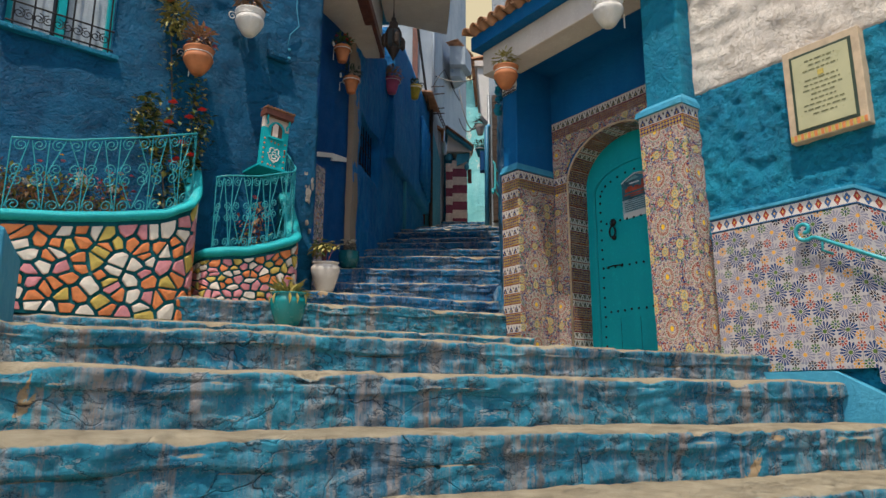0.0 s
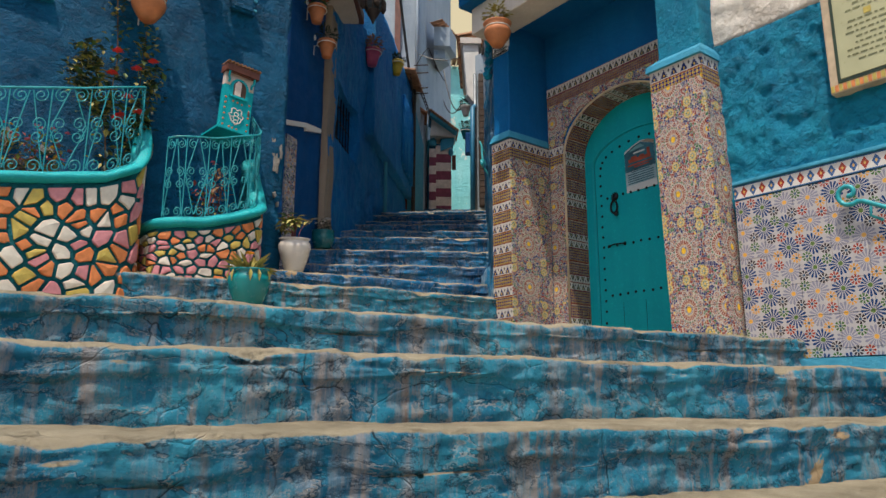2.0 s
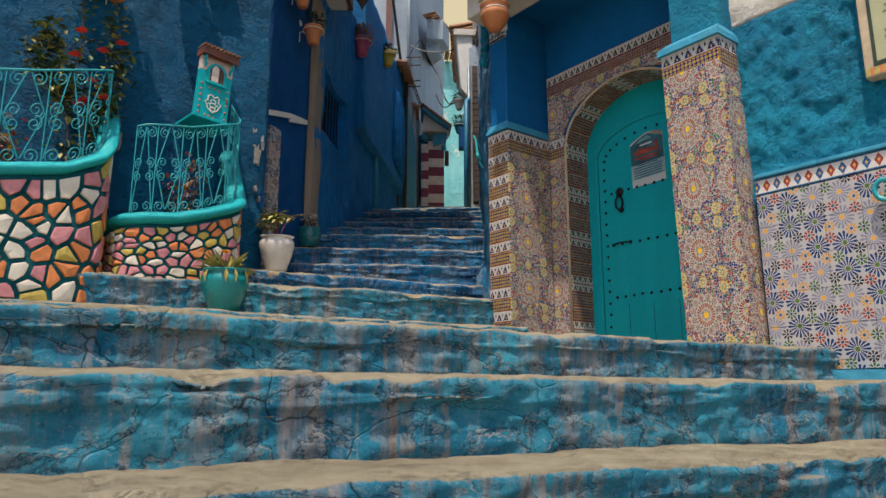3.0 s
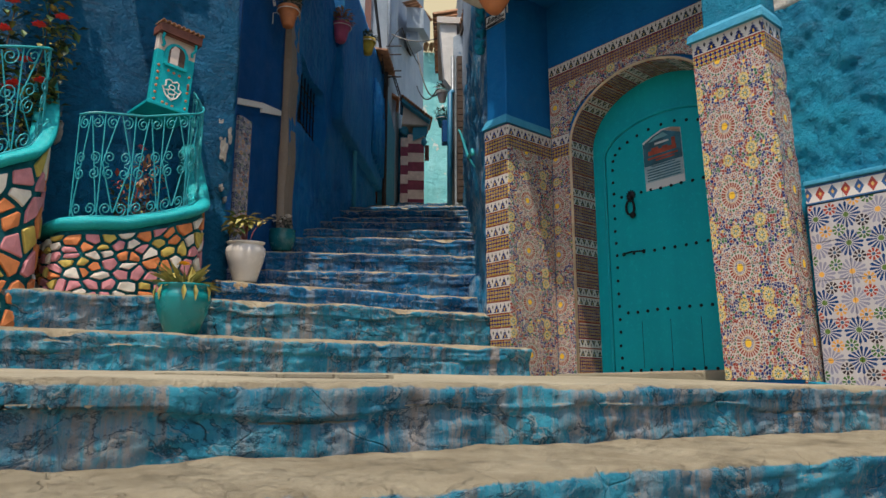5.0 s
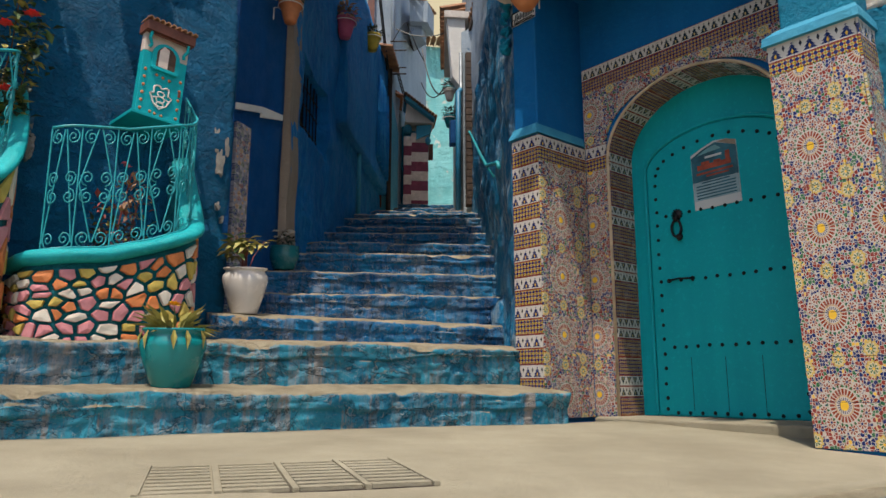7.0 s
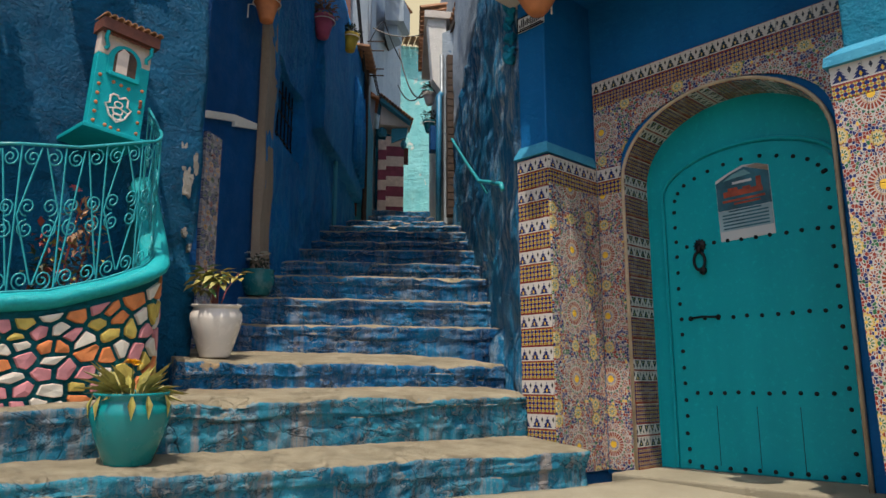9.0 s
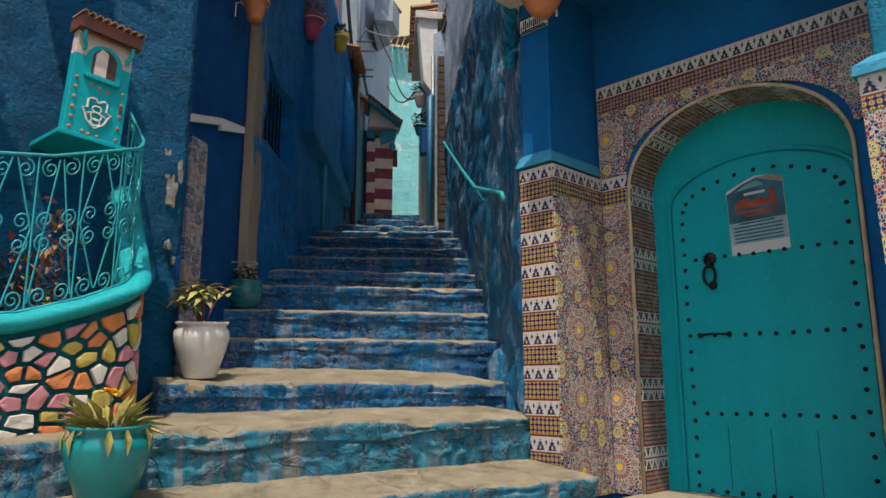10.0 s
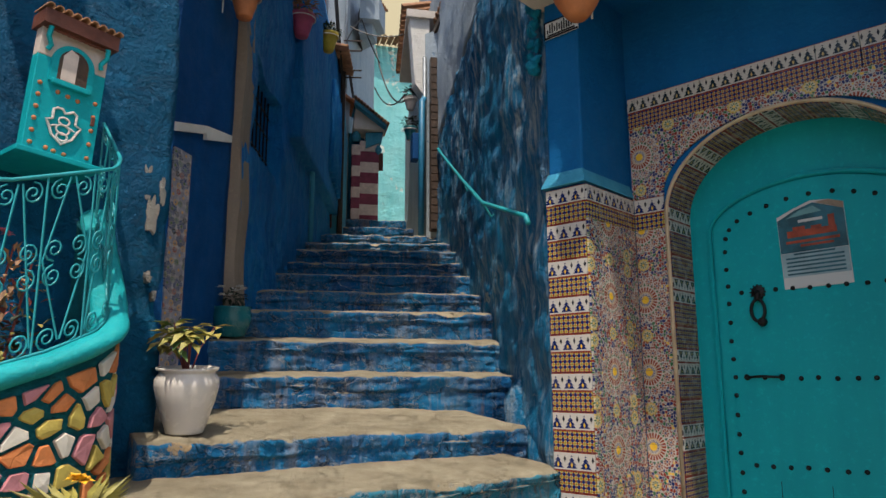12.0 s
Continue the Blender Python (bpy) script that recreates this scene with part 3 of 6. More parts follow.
def step(a, b, z, down, back, rise=0.06, seed=0.0, cols=220, lip=0.012, za=0.0):
    """One worn step: its nose from a to b at height z, the riser dropping by down, the tread running back and rising."""
    bm = bmesh.new()
    a, b = Vector((*a, 0)), Vector((*b, 0))
    along = (b - a).normalized()
    inward = Vector((-along.y, along.x, 0))
    prof = [(0.02, -down - 0.25), (0.018, -down), (0.012, -down * 0.84), (0.014, -down * 0.70), (0.012, -down * 0.56), (0.014, -down * 0.44), (0.010, -down * 0.385), (0.004, -down * 0.36), (0.002, -down * 0.25), (-0.004, -0.035), (-0.006, -0.018), (0.002, -0.004), (0.02, 0.002)]
    fine = []
    for (d0, h0), (d1, h1) in zip(prof, prof[1:]):
        parts = 3 if h0 - h1 < -0.018 and h0 > -down - 0.1 else 1
        fine += [(d0 + (d1 - d0) * q / parts, h0 + (h1 - h0) * q / parts) for q in range(parts)]
    prof = fine + prof[-1:]
    n = 9
    prof += [(0.02 + (back - 0.02) * i / n, 0.002 + rise * i / n) for i in range(1, n + 1)] + [(back + 0.3, rise), (back + 0.3, -down - 0.25)]
    grid = []
    for i in range(cols + 1):
        f = i / cols
        p = a + (b - a) * f
        run = 0.026 * wobble(p.x, p.y, 1.3, seed)
        chip = max(0.0, noise.noise((p.x * 6.0, p.y * 6.0, seed + 3)) - 0.12) * 0.075
        lip_out = 0.013 * max(0.0, min(1.0, 0.35 + 1.6 * noise.noise((p.x * 1.9, p.y * 1.9, seed + 11))))
        row = []
        for j, (d, h) in enumerate(prof):
            rough = 0.016 * noise.noise((p.x * 6 + seed, p.y * 6, h * 8)) + 0.013 * noise.noise((p.x * 17 + seed, d * 17, h * 19)) + 0.009 * noise.noise((p.x * 41 + seed, p.y * 41, h * 47))
            up = 0.012 * wobble(p.x, p.y + d, 1.7, seed + 7) if h > -0.05 else 0.0
            dd = d + run + (rough if h < 0 else 0.0) + (chip if -0.06 < h < 0.004 and d < 0.03 else 0.0)
            if -down * 0.37 < h < -0.01:
                dd -= lip_out
            elif -down * 0.40 < h < 0:
                dd -= lip_out * 0.3
            if -down * 0.46 < h < -down * 0.3:
                up += 0.035 * noise.noise((p.x * 2.3, p.y * 2.3, seed + 21))
            q = p + inward * dd
            row.append(bm.verts.new((q.x, q.y, z + za * f + h + up + (rough * 0.4 if h >= 0 else 0.0) - (chip * 0.6 if -0.02 < h < 0.004 and d < 0.03 else 0.0))))
        grid.append(row)
    for r0, r1 in zip(grid, grid[1:]):
        for j in range(len(prof) - 1):
            bm.faces.new((r0[j], r1[j], r1[j + 1], r0[j + 1]))
        bm.faces.new((r0[-1], r1[-1], r1[0], r0[0]))
    bm.faces.new(grid[0])
    bm.faces.new(grid[-1])
    return bm


stairs = thing("stairs", Matrix(), "worn cement steps with flaking blue paint climbing the alley", "stairs", kind="structure")
NOSES = [  # nose from, to, height, drop, tread depth, rise of the tread, change of height along
    ((-3.2, 0.95), (3.4, 3.85), -0.80, 0.30, 0.62, 0.02, 0.0),
    ((-3.2, 1.36), (3.6, 4.42), -0.555, 0.25, 0.62, 0.02, 0.0),
    ((-3.2, 1.75), (3.0, 4.58), -0.30, 0.25, 0.62, 0.02, 0.0),
    ((-3.0, 2.37), (2.35, 4.84), -0.10, 0.20, 0.90, -0.07, 0.0),
    ((-3.6, 4.76), (0.93, 6.60), 0.20, 0.24, 0.62, 0.05, -0.02),
    ((-3.2, 5.24), (0.74, 7.05), 0.425, 0.20, 0.60, 0.05, 0.045),
    ((-1.28, 6.80), (0.70, 7.50), 0.655, 0.20, 0.95, 0.10, -0.005),
    ((-1.6, 8.02), (0.82, 8.13), 0.95, 0.22, 0.46, 0.04, 0.0),
    ((-1.6, 8.42), (0.90, 8.45), 1.19, 0.22, 0.50, 0.05, 0.0),
    ((-1.5, 8.85), (0.95, 8.85), 1.44, 0.22, 0.72, 0.06, 0.0),
    ((-1.4, 9.45), (1.0, 9.40), 1.66, 0.22, 0.62, 0.05, 0.0),
    ((-1.3, 10.15), (1.05, 9.95), 1.90, 0.20, 0.70, 0.05, 0.0),
    ((-1.2, 10.85), (1.1, 10.62), 2.13, 0.20, 0.62, 0.05, 0.0),
    ((-1.1, 11.35), (1.1, 11.08), 2.35, 0.20, 0.42, 0.03, 0.0),
    ((-1.0, 11.85), (1.15, 11.55), 2.53, 0.16, 1.40, 0.14, 0.0),
    ((-0.9, 13.20), (1.3, 13.00), 2.92, 0.24, 2.30, 0.22, 0.0),
    ((-0.8, 15.10), (1.7, 14.90), 3.45, 0.30, 2.00, 0.22, 0.0),
    ((-0.2, 17.05), (2.6, 16.95), 4.05, 0.40, 9.5, 1.1, 0.0),
]
for i, (a, b, z, down, back, rise, za) in enumerate(NOSES):
    part("step", step(a, b, z, down, back, rise, i * 3.7, 260 if i < 7 else 120, za=za), STEP if i < 6 else STEP_UPPER, stairs, smooth=True)

bm = bmesh.new()
rows = []
for i in range(41):
    f = i / 40
    fr, bk = Vector((-3.0, 2.37)).lerp(Vector((2.35, 4.84)), f), Vector((-3.6, 4.80)).lerp(Vector((2.6, 7.32)), f)
    row = []
    for j in range(25):
        p = fr.lerp(bk, 0.05 + 0.95 * j / 24)
        row.append(bm.verts.new((p.x, p.y, -0.092 + 0.086 * j / 24 + 0.008 * wobble(p.x, p.y, 1.2, 5.5))))
    rows.append(row)
for r0, r1 in zip(rows, rows[1:]):
    for j in range(24):
        bm.faces.new((r0[j], r1[j], r1[j + 1], r0[j + 1]))
ext = bmesh.ops.extrude_face_region(bm, geom=bm.faces[:])
bmesh.ops.translate(bm, verts=[v for v in ext["geom"] if isinstance(v, bmesh.types.BMVert)], vec=(0, 0, -0.12))
terrace = part("terrace", bm, CEMENT, smooth=True, kind="structure")
tagged(terrace, "sunlit sandy cement landing before the arched door", "landing")

# ---- porch of the arched door ----
porch = thing("porch_wall", FACADE, "blue limewashed porch with tiled pillars round an arched door", "wall", kind="structure")


def arch_outline(cx, half, spring, rise, z0, n=28):
    pts = [(cx - half, z0), (cx - half, spring)]
    pts += [(cx - half * math.cos(q), spring + rise * math.sin(q)) for q in [math.pi * i / n for i in range(1, n)]]
    return pts + [(cx + half, spring), (cx + half, z0)]


def arch_panel(x0, x1, z0, z1, y0, y1, arch):
    """A panel with an arched opening from its foot upwards."""
    inner = arch
    bm = bmesh.new()
    # radial strips between the opening and the outer edge
    outer = []
    for x, z in inner:
        outer.append(None)
    n = len(inner)
    cx = (inner[0][0] + inner[-1][0]) / 2
    half = (inner[-1][0] - inner[0][0]) / 2
    for i, (x, z) in enumerate(inner):
        f = (x - (cx - half)) / (2 * half)
        if i <= 1:
            outer[i] = (x0, z)
        elif i >= n - 2:
            outer[i] = (x1, z)
        else:
            q = (i - 1) / (n - 3)
            if q < 0.25:
                outer[i] = (x0, inner[1][1] + (z1 - inner[1][1]) * q / 0.25)
            elif q > 0.75:
                outer[i] = (x1, inner[1][1] + (z1 - inner[1][1]) * (1 - q) / 0.25)
            else:
                outer[i] = (x0 + (x1 - x0) * (q - 0.25) / 0.5, z1)
    for y in (y0, y1):
        for i in range(n - 1):
            vs = [bm.verts.new((p[0], y, p[1])) for p in (inner[i], inner[i + 1], outer[i + 1], outer[i])]
            bm.faces.new(vs)
    for line in (inner, outer):
        for i in range(n - 1):
            bm.faces.new([bm.verts.new(v) for v in ((line[i][0], y0, line[i][1]), (line[i + 1][0], y0, line[i + 1][1]), (line[i + 1][0], y1, line[i + 1][1]), (line[i][0], y1, line[i][1]))])
    bmesh.ops.remove_doubles(bm, verts=bm.verts, dist=0.0005)
    return bm


def uv_metres(ob, fu, fv):
    """Pattern co-ordinates in metres for a tiled part."""
    me = ob.data
    layer = me.uv_layers.new(name="metres")
    for loop in me.loops:
        c = me.vertices[loop.vertex_index].co
        layer.data[loop.index].uv = (fu(c), fv(c))
    return ob


ARCH = arch_outline(0.847, 0.633, 1.83, 0.475, -0.03)
W_ARCH = 0.53
W_DOOR = 0.80
# wall round the door, back of the porch
part("wall", arch_panel(-0.12, 1.80, -0.03, 3.9, W_ARCH + 0.012, W_DOOR + 0.30, ARCH), BLUE_PORCH, porch)
# left pillar core and post
part("pillar_core", box(-0.238, -0.012, 0.012, 1.2, -0.15, 1.945), BLUE_PORCH, porch)
part("post", box(-0.236, -0.014, 0.018, 1.2, 1.95, 4.2, 0.012), BLUE_PORCH, porch)
cap = bmesh.new()
for x0, x1, y0, y1, z in ((-0.268, 0.012, -0.016, 0.53, 1.968), (-0.262, 0.008, -0.012, 0.53, 1.985), (-0.237, -0.016, 0.016, 0.53, 2.05)):
    for x, y in ((x0, y0), (x1, y0), (x1, y1), (x0, y1)):
        cap.verts.new((x, y, z))
cap.verts.ensure_lookup_table()
for k in range(2):
    for j in range(4):
        cap.faces.new([cap.verts[i] for i in (4 * k + j, 4 * k + (j + 1) % 4, 4 * k + 4 + (j + 1) % 4, 4 * k + 4 + j)])
cap.faces.new([cap.verts[i] for i in (0, 1, 2, 3)])
cap.faces.new([cap.verts[i] for i in (8, 9, 10, 11)])
part("pillar_cap", cap, BLUE_PALE, porch)
# right pillar
part("pillar_core", prism([(1.745, -0.2), (2.155, -0.2), (2.098, 1.895), (1.708, 1.895)], -0.152, 0.75), BLUE_PORCH, porch)
part("post", box(1.75, 2.10, -0.12, 0.75, 1.9, 4.2, 0.015), BLUE_ROUGH, porch)
cap = bmesh.new()
for x0, x1, y0, y1, z in ((1.68, 2.135, -0.19, 0.3, 1.90), (1.685, 2.13, -0.185, 0.3, 1.945), (1.745, 2.105, -0.125, 0.3, 1.995)):
    for x, y in ((x0, y0), (x1, y0), (x1, y1), (x0, y1)):
        cap.verts.new((x, y, z))
cap.verts.ensure_lookup_table()
for k in range(2):
    for j in range(4):
        cap.faces.new([cap.verts[i] for i in (4 * k + j, 4 * k + (j + 1) % 4, 4 * k + 4 + (j + 1) % 4, 4 * k + 4 + j)])
cap.faces.new([cap.verts[i] for i in (0, 1, 2, 3)])
cap.faces.new([cap.verts[i] for i in (8, 9, 10, 11)])
part("pillar_cap", cap, BLUE_PALE, porch)
# beam and soffit
part("beam", box(-0.30, 2.12, -0.20, 0.10, 3.08, 3.36, 0.012), SOFFIT, porch, "whitewashed beam")
part("soffit", box(-0.30, 2.12, 0.10, 0.545, 3.16, 3.30), BLUE_PORCH, porch)
part("fascia", box(-0.36, 2.25, -0.32, 0.10, 3.36, 3.52, 0.01), BLUE_PORCH, porch)
part("upper_wall", box(-0.25, 2.12, -0.10, 0.60, 3.52, 6.2), GREY_WALL, porch)
part("sill", box(0.17, 1.70, 0.30, 0.80, -0.10, 0.012, 0.012), CEMENT, porch)

# roof tiles on the fascia
eave = thing("roof_eave", FACADE, "row of weathered clay roof tiles over the porch", "roof")


def roof_tile(r=0.062, length=0.42, th=0.012):
    bm = bmesh.new()
    rings = []
    for y, rr in ((0.0, r), (length, r * 0.82)):
        for rad in (rr, rr - th):
            rings.append([bm.verts.new((rad * math.cos(q), y, rad * math.sin(q))) for q in [math.pi * i / 10 for i in range(11)]])
    o0, i0, o1, i1 = rings
    for a, b in ((o0, o1), (i1, i0), (o0, i0), (o1, i1)):
        for i in range(10):
            bm.faces.new((a[i], a[i + 1], b[i + 1], b[i]))
    for i in (0, 10):
        bm.faces.new((o0[i], o1[i], i1[i], i0[i]))
    return bm


first_tile = part("roof_tile", roof_tile(), ROOF_CLAY, eave, smooth=True, m=pose(-0.33, -0.42, 3.53, 14, 0, 0))
tile_mesh = first_tile.data
rng = random.Random(4)
for i in range(1, 19):
    o = new("roof_tile", tile_mesh)
    o.parent = eave
    o.matrix_basis = pose(-0.33 + i * 0.142, -0.42 + rng.uniform(-0.015, 0.015), 3.53 + rng.uniform(-0.006, 0.006), 14 + rng.uniform(-2, 2), 0, rng.uniform(-2, 2))
for i in range(18):
    o = new("roof_tile", tile_mesh)
    o.parent = eave
    o.matrix_basis = pose(-0.26 + i * 0.142, -0.40, 3.58, 14 + rng.uniform(-2, 2), 180, rng.uniform(-2, 2))

# door
door = thing("arched_door", FACADE, "turquoise studded wooden door under a tiled arch, closed", "door", kind="structure")
door.name = "door_1"
DOOR_ARCH = arch_outline(0.847, 0.70, 1.83, 0.55, 0.012)
part("frame", prism(DOOR_ARCH, W_DOOR, W_DOOR + 0.06), TEAL_DOOR, door)
LEAF = arch_outline(0.885, 0.52, 1.72, 0.25, 0.02)
part("leaf", prism(LEAF, W_DOOR - 0.022, W_DOOR - 0.002), TEAL_DOOR, door)
rim = [(x, W_DOOR - 0.012, z) for x, z in arch_outline(0.885, 0.55, 1.74, 0.25, 0.02)]
part("moulding", tube(rim, 0.014, 6), TEAL_DOOR, door)
for x in (0.62, 0.86, 1.1):
    part("plank_joint", box(x, x + 0.0025, W_DOOR - 0.0245, W_DOOR - 0.02, 0.05, 0.40), BLACK_IRON, door)

# walls to the right of the porch
right_wall = thing("wall_east", FACADE, "rough blue plaster wall, white above, beside the porch", "wall", kind="structure")
W_R = 0.05
part("plaster_blue", sheet(2.08, 5.2, -1.2, 2.02, 0.018, 0.024, W_R, 0.6, 2.0, 9.0), BLUE_ROUGH, right_wall, smooth=True)
part("plaster_white", sheet(2.08, 5.2, 2.02, 6.2, 0.03, 0.024, W_R, 0.6, 2.0, 9.0), WHITE_WALL, right_wall, smooth=True)

# alley wall on the right, running back
alley_right = thing("wall_alley_right", frame_at(0.715, 7.12, 84.5), "weathered streaked blue alley wall", "wall", kind="structure")
# facing the alley: its face looks to -x of the world
part("plaster", sheet(-6.1, -0.05, -0.2, 4.35, 0.035, 0.045, 0.0, 0.09, 5.0, 2.6), BLUE_STREAK, alley_right, smooth=True, m=pose(0, 0, 0, 0, 0, 180))
part("upper_plaster", sheet(-6.1, -0.05, 4.35, 7.0, 0.1, 0.03, 0.0, 0.07, 5.0, 1.8), GREY_WALL, alley_right, smooth=True, m=pose(0, 0, 0, 0, 0, 180))

# ---- house with the planters ----
house = thing("wall_house", HOUSE, "deep blue limewashed house front", "wall", kind="structure")
part("plaster", sheet(-4.6, 0.0, 0.0, 6.4, 0.035, 0.026, 0.0, 0.35, 1.0, 1.9, holes=((-2.95, -2.12, 2.58, 3.75),)), BLUE_DEEP, house, smooth=True)

# ---- tile work of the porch ----
def tile(parent, x0, x1, z0, z1, y, material, du, dv, gap=0.0009, th=0.010, lean=0.0):
    """One glazed tile with eased edges on a face looking to -y."""
    bm = bmesh.new()
    b = 0.0015
    a = [bm.verts.new((x, y, z)) for x, z in ((x0 + gap, z0 + gap), (x1 - gap, z0 + gap), (x1 - gap, z1 - gap), (x0 + gap, z1 - gap))]
    m = [bm.verts.new((v.co.x, y - th + b, v.co.z)) for v in a]
    f = [bm.verts.new((x, y - th, z)) for x, z in ((x0 + gap + b, z0 + gap + b), (x1 - gap - b, z0 + gap + b), (x1 - gap - b, z1 - gap - b), (x0 + gap + b, z1 - gap - b))]
    bm.faces.new(f)
    for i in range(4):
        j = (i + 1) % 4
        bm.faces.new((a[i], a[j], m[j], m[i]))
        bm.faces.new((m[i], m[j], f[j], f[i]))
    if lean:
        for v in bm.verts:
            v.co.x -= lean * v.co.z
    ob = part("tile", bm, material, parent)
    return uv_metres(ob, lambda c: c.x + lean * c.z + du, lambda c: c.z + dv)


def tile_field(parent, xs, zs, y, material, du, dv, lean=0.0):
    for x0, x1 in zip(xs, xs[1:]):
        for z0, z1 in zip(zs, zs[1:]):
            tile(parent, x0, x1, z0, z1, y, material, du, dv, lean=lean)


def tiling(name, m, label):
    return thing(name, m, label, "tiles", kind="structure")


def courses(top, foot, h=0.2):
    out = [top]
    while out[-1] - h > foot + 0.03:
        out.append(out[-1] - h)
    return sorted(out + [foot])


left_front = tiling("tiling_left_pillar", FACADE, "yellow and navy banded tiles on the pillar front")
tile_field(left_front, [-0.248, 0.0], courses(1.955, 0.18), 0.01, BANDS, 0.013, -1.955)
INNER = FACADE @ pose(0, 0, 0, 0, 0, 90)
left_side = tiling("tiling_left_pillar_side", INNER, "rosette mosaic tiles on the pillar side")
tile_field(left_side, [0.004, 0.20, 0.40, 0.522], [1.77, 1.955], -0.002, BANDS, 0.0, -1.955)
tile_field(left_side, [0.004, 0.20, 0.40, 0.522], courses(1.77, 0.0), -0.002, ZELLIGE, -0.213, -0.155)
arch_tiles = tiling("tiling_arch", FACADE, "rosette mosaic tiles round the arched doorway")
tile_field(arch_tiles, [0.012, 0.196], [1.77, 1.955], W_ARCH + 0.004, BANDS, 0.0, -1.955)
tile_field(arch_tiles, [0.012, 0.196], courses(1.77, 0.0), W_ARCH + 0.004, ZELLIGE, -0.05, -0.155)
spandrel = arch_panel(0.004, 1.74, 1.958, 2.395, W_ARCH - 0.004, W_ARCH + 0.008, [(x, z) for x, z in arch_outline(0.847, 0.652, 1.958, 0.365, 1.957)])
uv_metres(part("spandrel_panel", spandrel, ZELLIGE, arch_tiles), lambda c: c.x - 0.06, lambda c: c.z - 0.195)
for x0, x1 in zip((0.0, 0.05, 0.25, 0.45, 0.65, 0.85, 1.05, 1.25, 1.45), (0.05, 0.25, 0.45, 0.65, 0.85, 1.05, 1.25, 1.45, 1.74)):
    tile(arch_tiles, x0, x1, 2.395, 2.585, W_ARCH + 0.006, BANDS_DARK, 0.0, -2.585, th=0.012)
rim = [(x, W_ARCH - 0.004, z) for x, z in arch_outline(0.847, 0.640, 1.83, 0.482, 0.0, 40)]
part("edge_trim", tube(rim, 0.012, 6), EDGE_TRIM, arch_tiles, "sandy clay edging", smooth=True)

# reveal of the arch, banded tiles running round it
line = arch_outline(0.847, 0.631, 1.83, 0.473, 0.012, 40)
dist = [0.0]
for a, b in zip(line, line[1:]):
    dist.append(dist[-1] + math.dist(a, b))
fine = []
for a, b, d0, d1 in zip(line, line[1:], dist, dist[1:]):
    n = max(1, int((d1 - d0) / 0.05))
    fine += [((a[0] + (b[0] - a[0]) * i / n, a[1] + (b[1] - a[1]) * i / n), d0 + (d1 - d0) * i / n) for i in range(n)]
fine.append((line[-1], dist[-1]))
bm = bmesh.new()
lay = bm.loops.layers.uv.new("metres")
for (p, d), (q, e) in zip(fine, fine[1:]):
    vs = [bm.verts.new((p[0], W_ARCH, p[1])), bm.verts.new((q[0], W_ARCH, q[1])), bm.verts.new((q[0], W_DOOR + 0.01, q[1])), bm.verts.new((p[0], W_DOOR + 0.01, p[1]))]
    f = bm.faces.new(vs)
    for lp, t in zip(f.loops, ((0, d), (0, e), (0.28, e), (0.28, d))):
        lp[lay].uv = t
bmesh.ops.remove_doubles(bm, verts=bm.verts, dist=0.0004)
bmesh.ops.solidify(bm, geom=bm.faces[:], thickness=0.006)
part("reveal_tiles", bm, BANDS_REVEAL, arch_tiles)
for d in np.arange(0.19, dist[-1], 0.2):
    i = max(j for j in range(len(fine) - 1) if fine[j][1] <= d)
    (p, d0), (q, d1) = fine[i], fine[i + 1]
    f = (d - d0) / (d1 - d0)
    x, z = p[0] + (q[0] - p[0]) * f, p[1] + (q[1] - p[1]) * f
    inx = 0.847 - x
    inz = (1.7 - z) if z > 1.83 else 0.0
    ln = math.hypot(inx, inz)
    x, z = x + inx / ln * 0.005, z + inz / ln * 0.005
    part("tile_joint", tube([(x, W_ARCH + 0.01, z), (x, W_DOOR - 0.005, z)], 0.003, 4), GROUT, arch_tiles)

right_front = tiling("tiling_right_pillar", FACADE, "rosette mosaic tiles on the broad pillar")
LEAN = 0.026
tile_field(right_front, [1.745, 1.875, 2.035, 2.158], [1.745, 1.905], -0.154, BANDS, 0.0, -1.905, LEAN)
tile_field(right_front, [1.745, 1.875, 2.035, 2.158], courses(1.745, -0.06), -0.154, ZELLIGE_TIGHT, -1.892, -0.13, LEAN)
SIDE = FACADE @ pose(2.165, 0, 0, 0, 0, 90)
right_side = tiling("tiling_right_pillar_side", SIDE, "rosette mosaic tiles on the side of the broad pillar")
for z0, z1 in zip(courses(1.905, -0.08), courses(1.905, -0.08)[1:]):
    for x0, x1 in ((-0.163, -0.03), (-0.03, 0.075)):
        ob = tile(right_side, x0, x1, z0, z1, 0.0, BANDS if z0 > 1.7 else ZELLIGE_TIGHT, 0.03, -1.905 if z0 > 1.7 else -0.13)
        for v in ob.data.vertices:
            v.co.y += LEAN * max(0.0, v.co.z)
# the side faces away from the doorway
right_side.matrix_world = FACADE @ pose(2.160, 0, 0, 0, 0, 90)

# tiled dado on the rough wall
dado = tiling("tiling_dado", FACADE, "grey dado tiles with blue, orange and green flowers, palmette frieze above")
YD = W_R - 0.05
xs = [2.19, 2.37, 2.57, 2.77, 2.97, 3.17, 3.25]
for x0, x1 in zip(xs, xs[1:]):
    for z0, z1 in zip(courses(0.835, -0.215), courses(0.835, -0.215)[1:]):
        tile(dado, x0, x1, z0, z1, YD, DADO, 0.02, 0.04)
    tile(dado, x0, x1, 0.838, 0.938, YD, FRIEZE, 0.0, -0.838, th=0.013)
    part("ledge", box(x0, x1, YD - 0.03, YD + 0.06, 0.940, 0.965, 0.006), BLUE_PALE, dado)


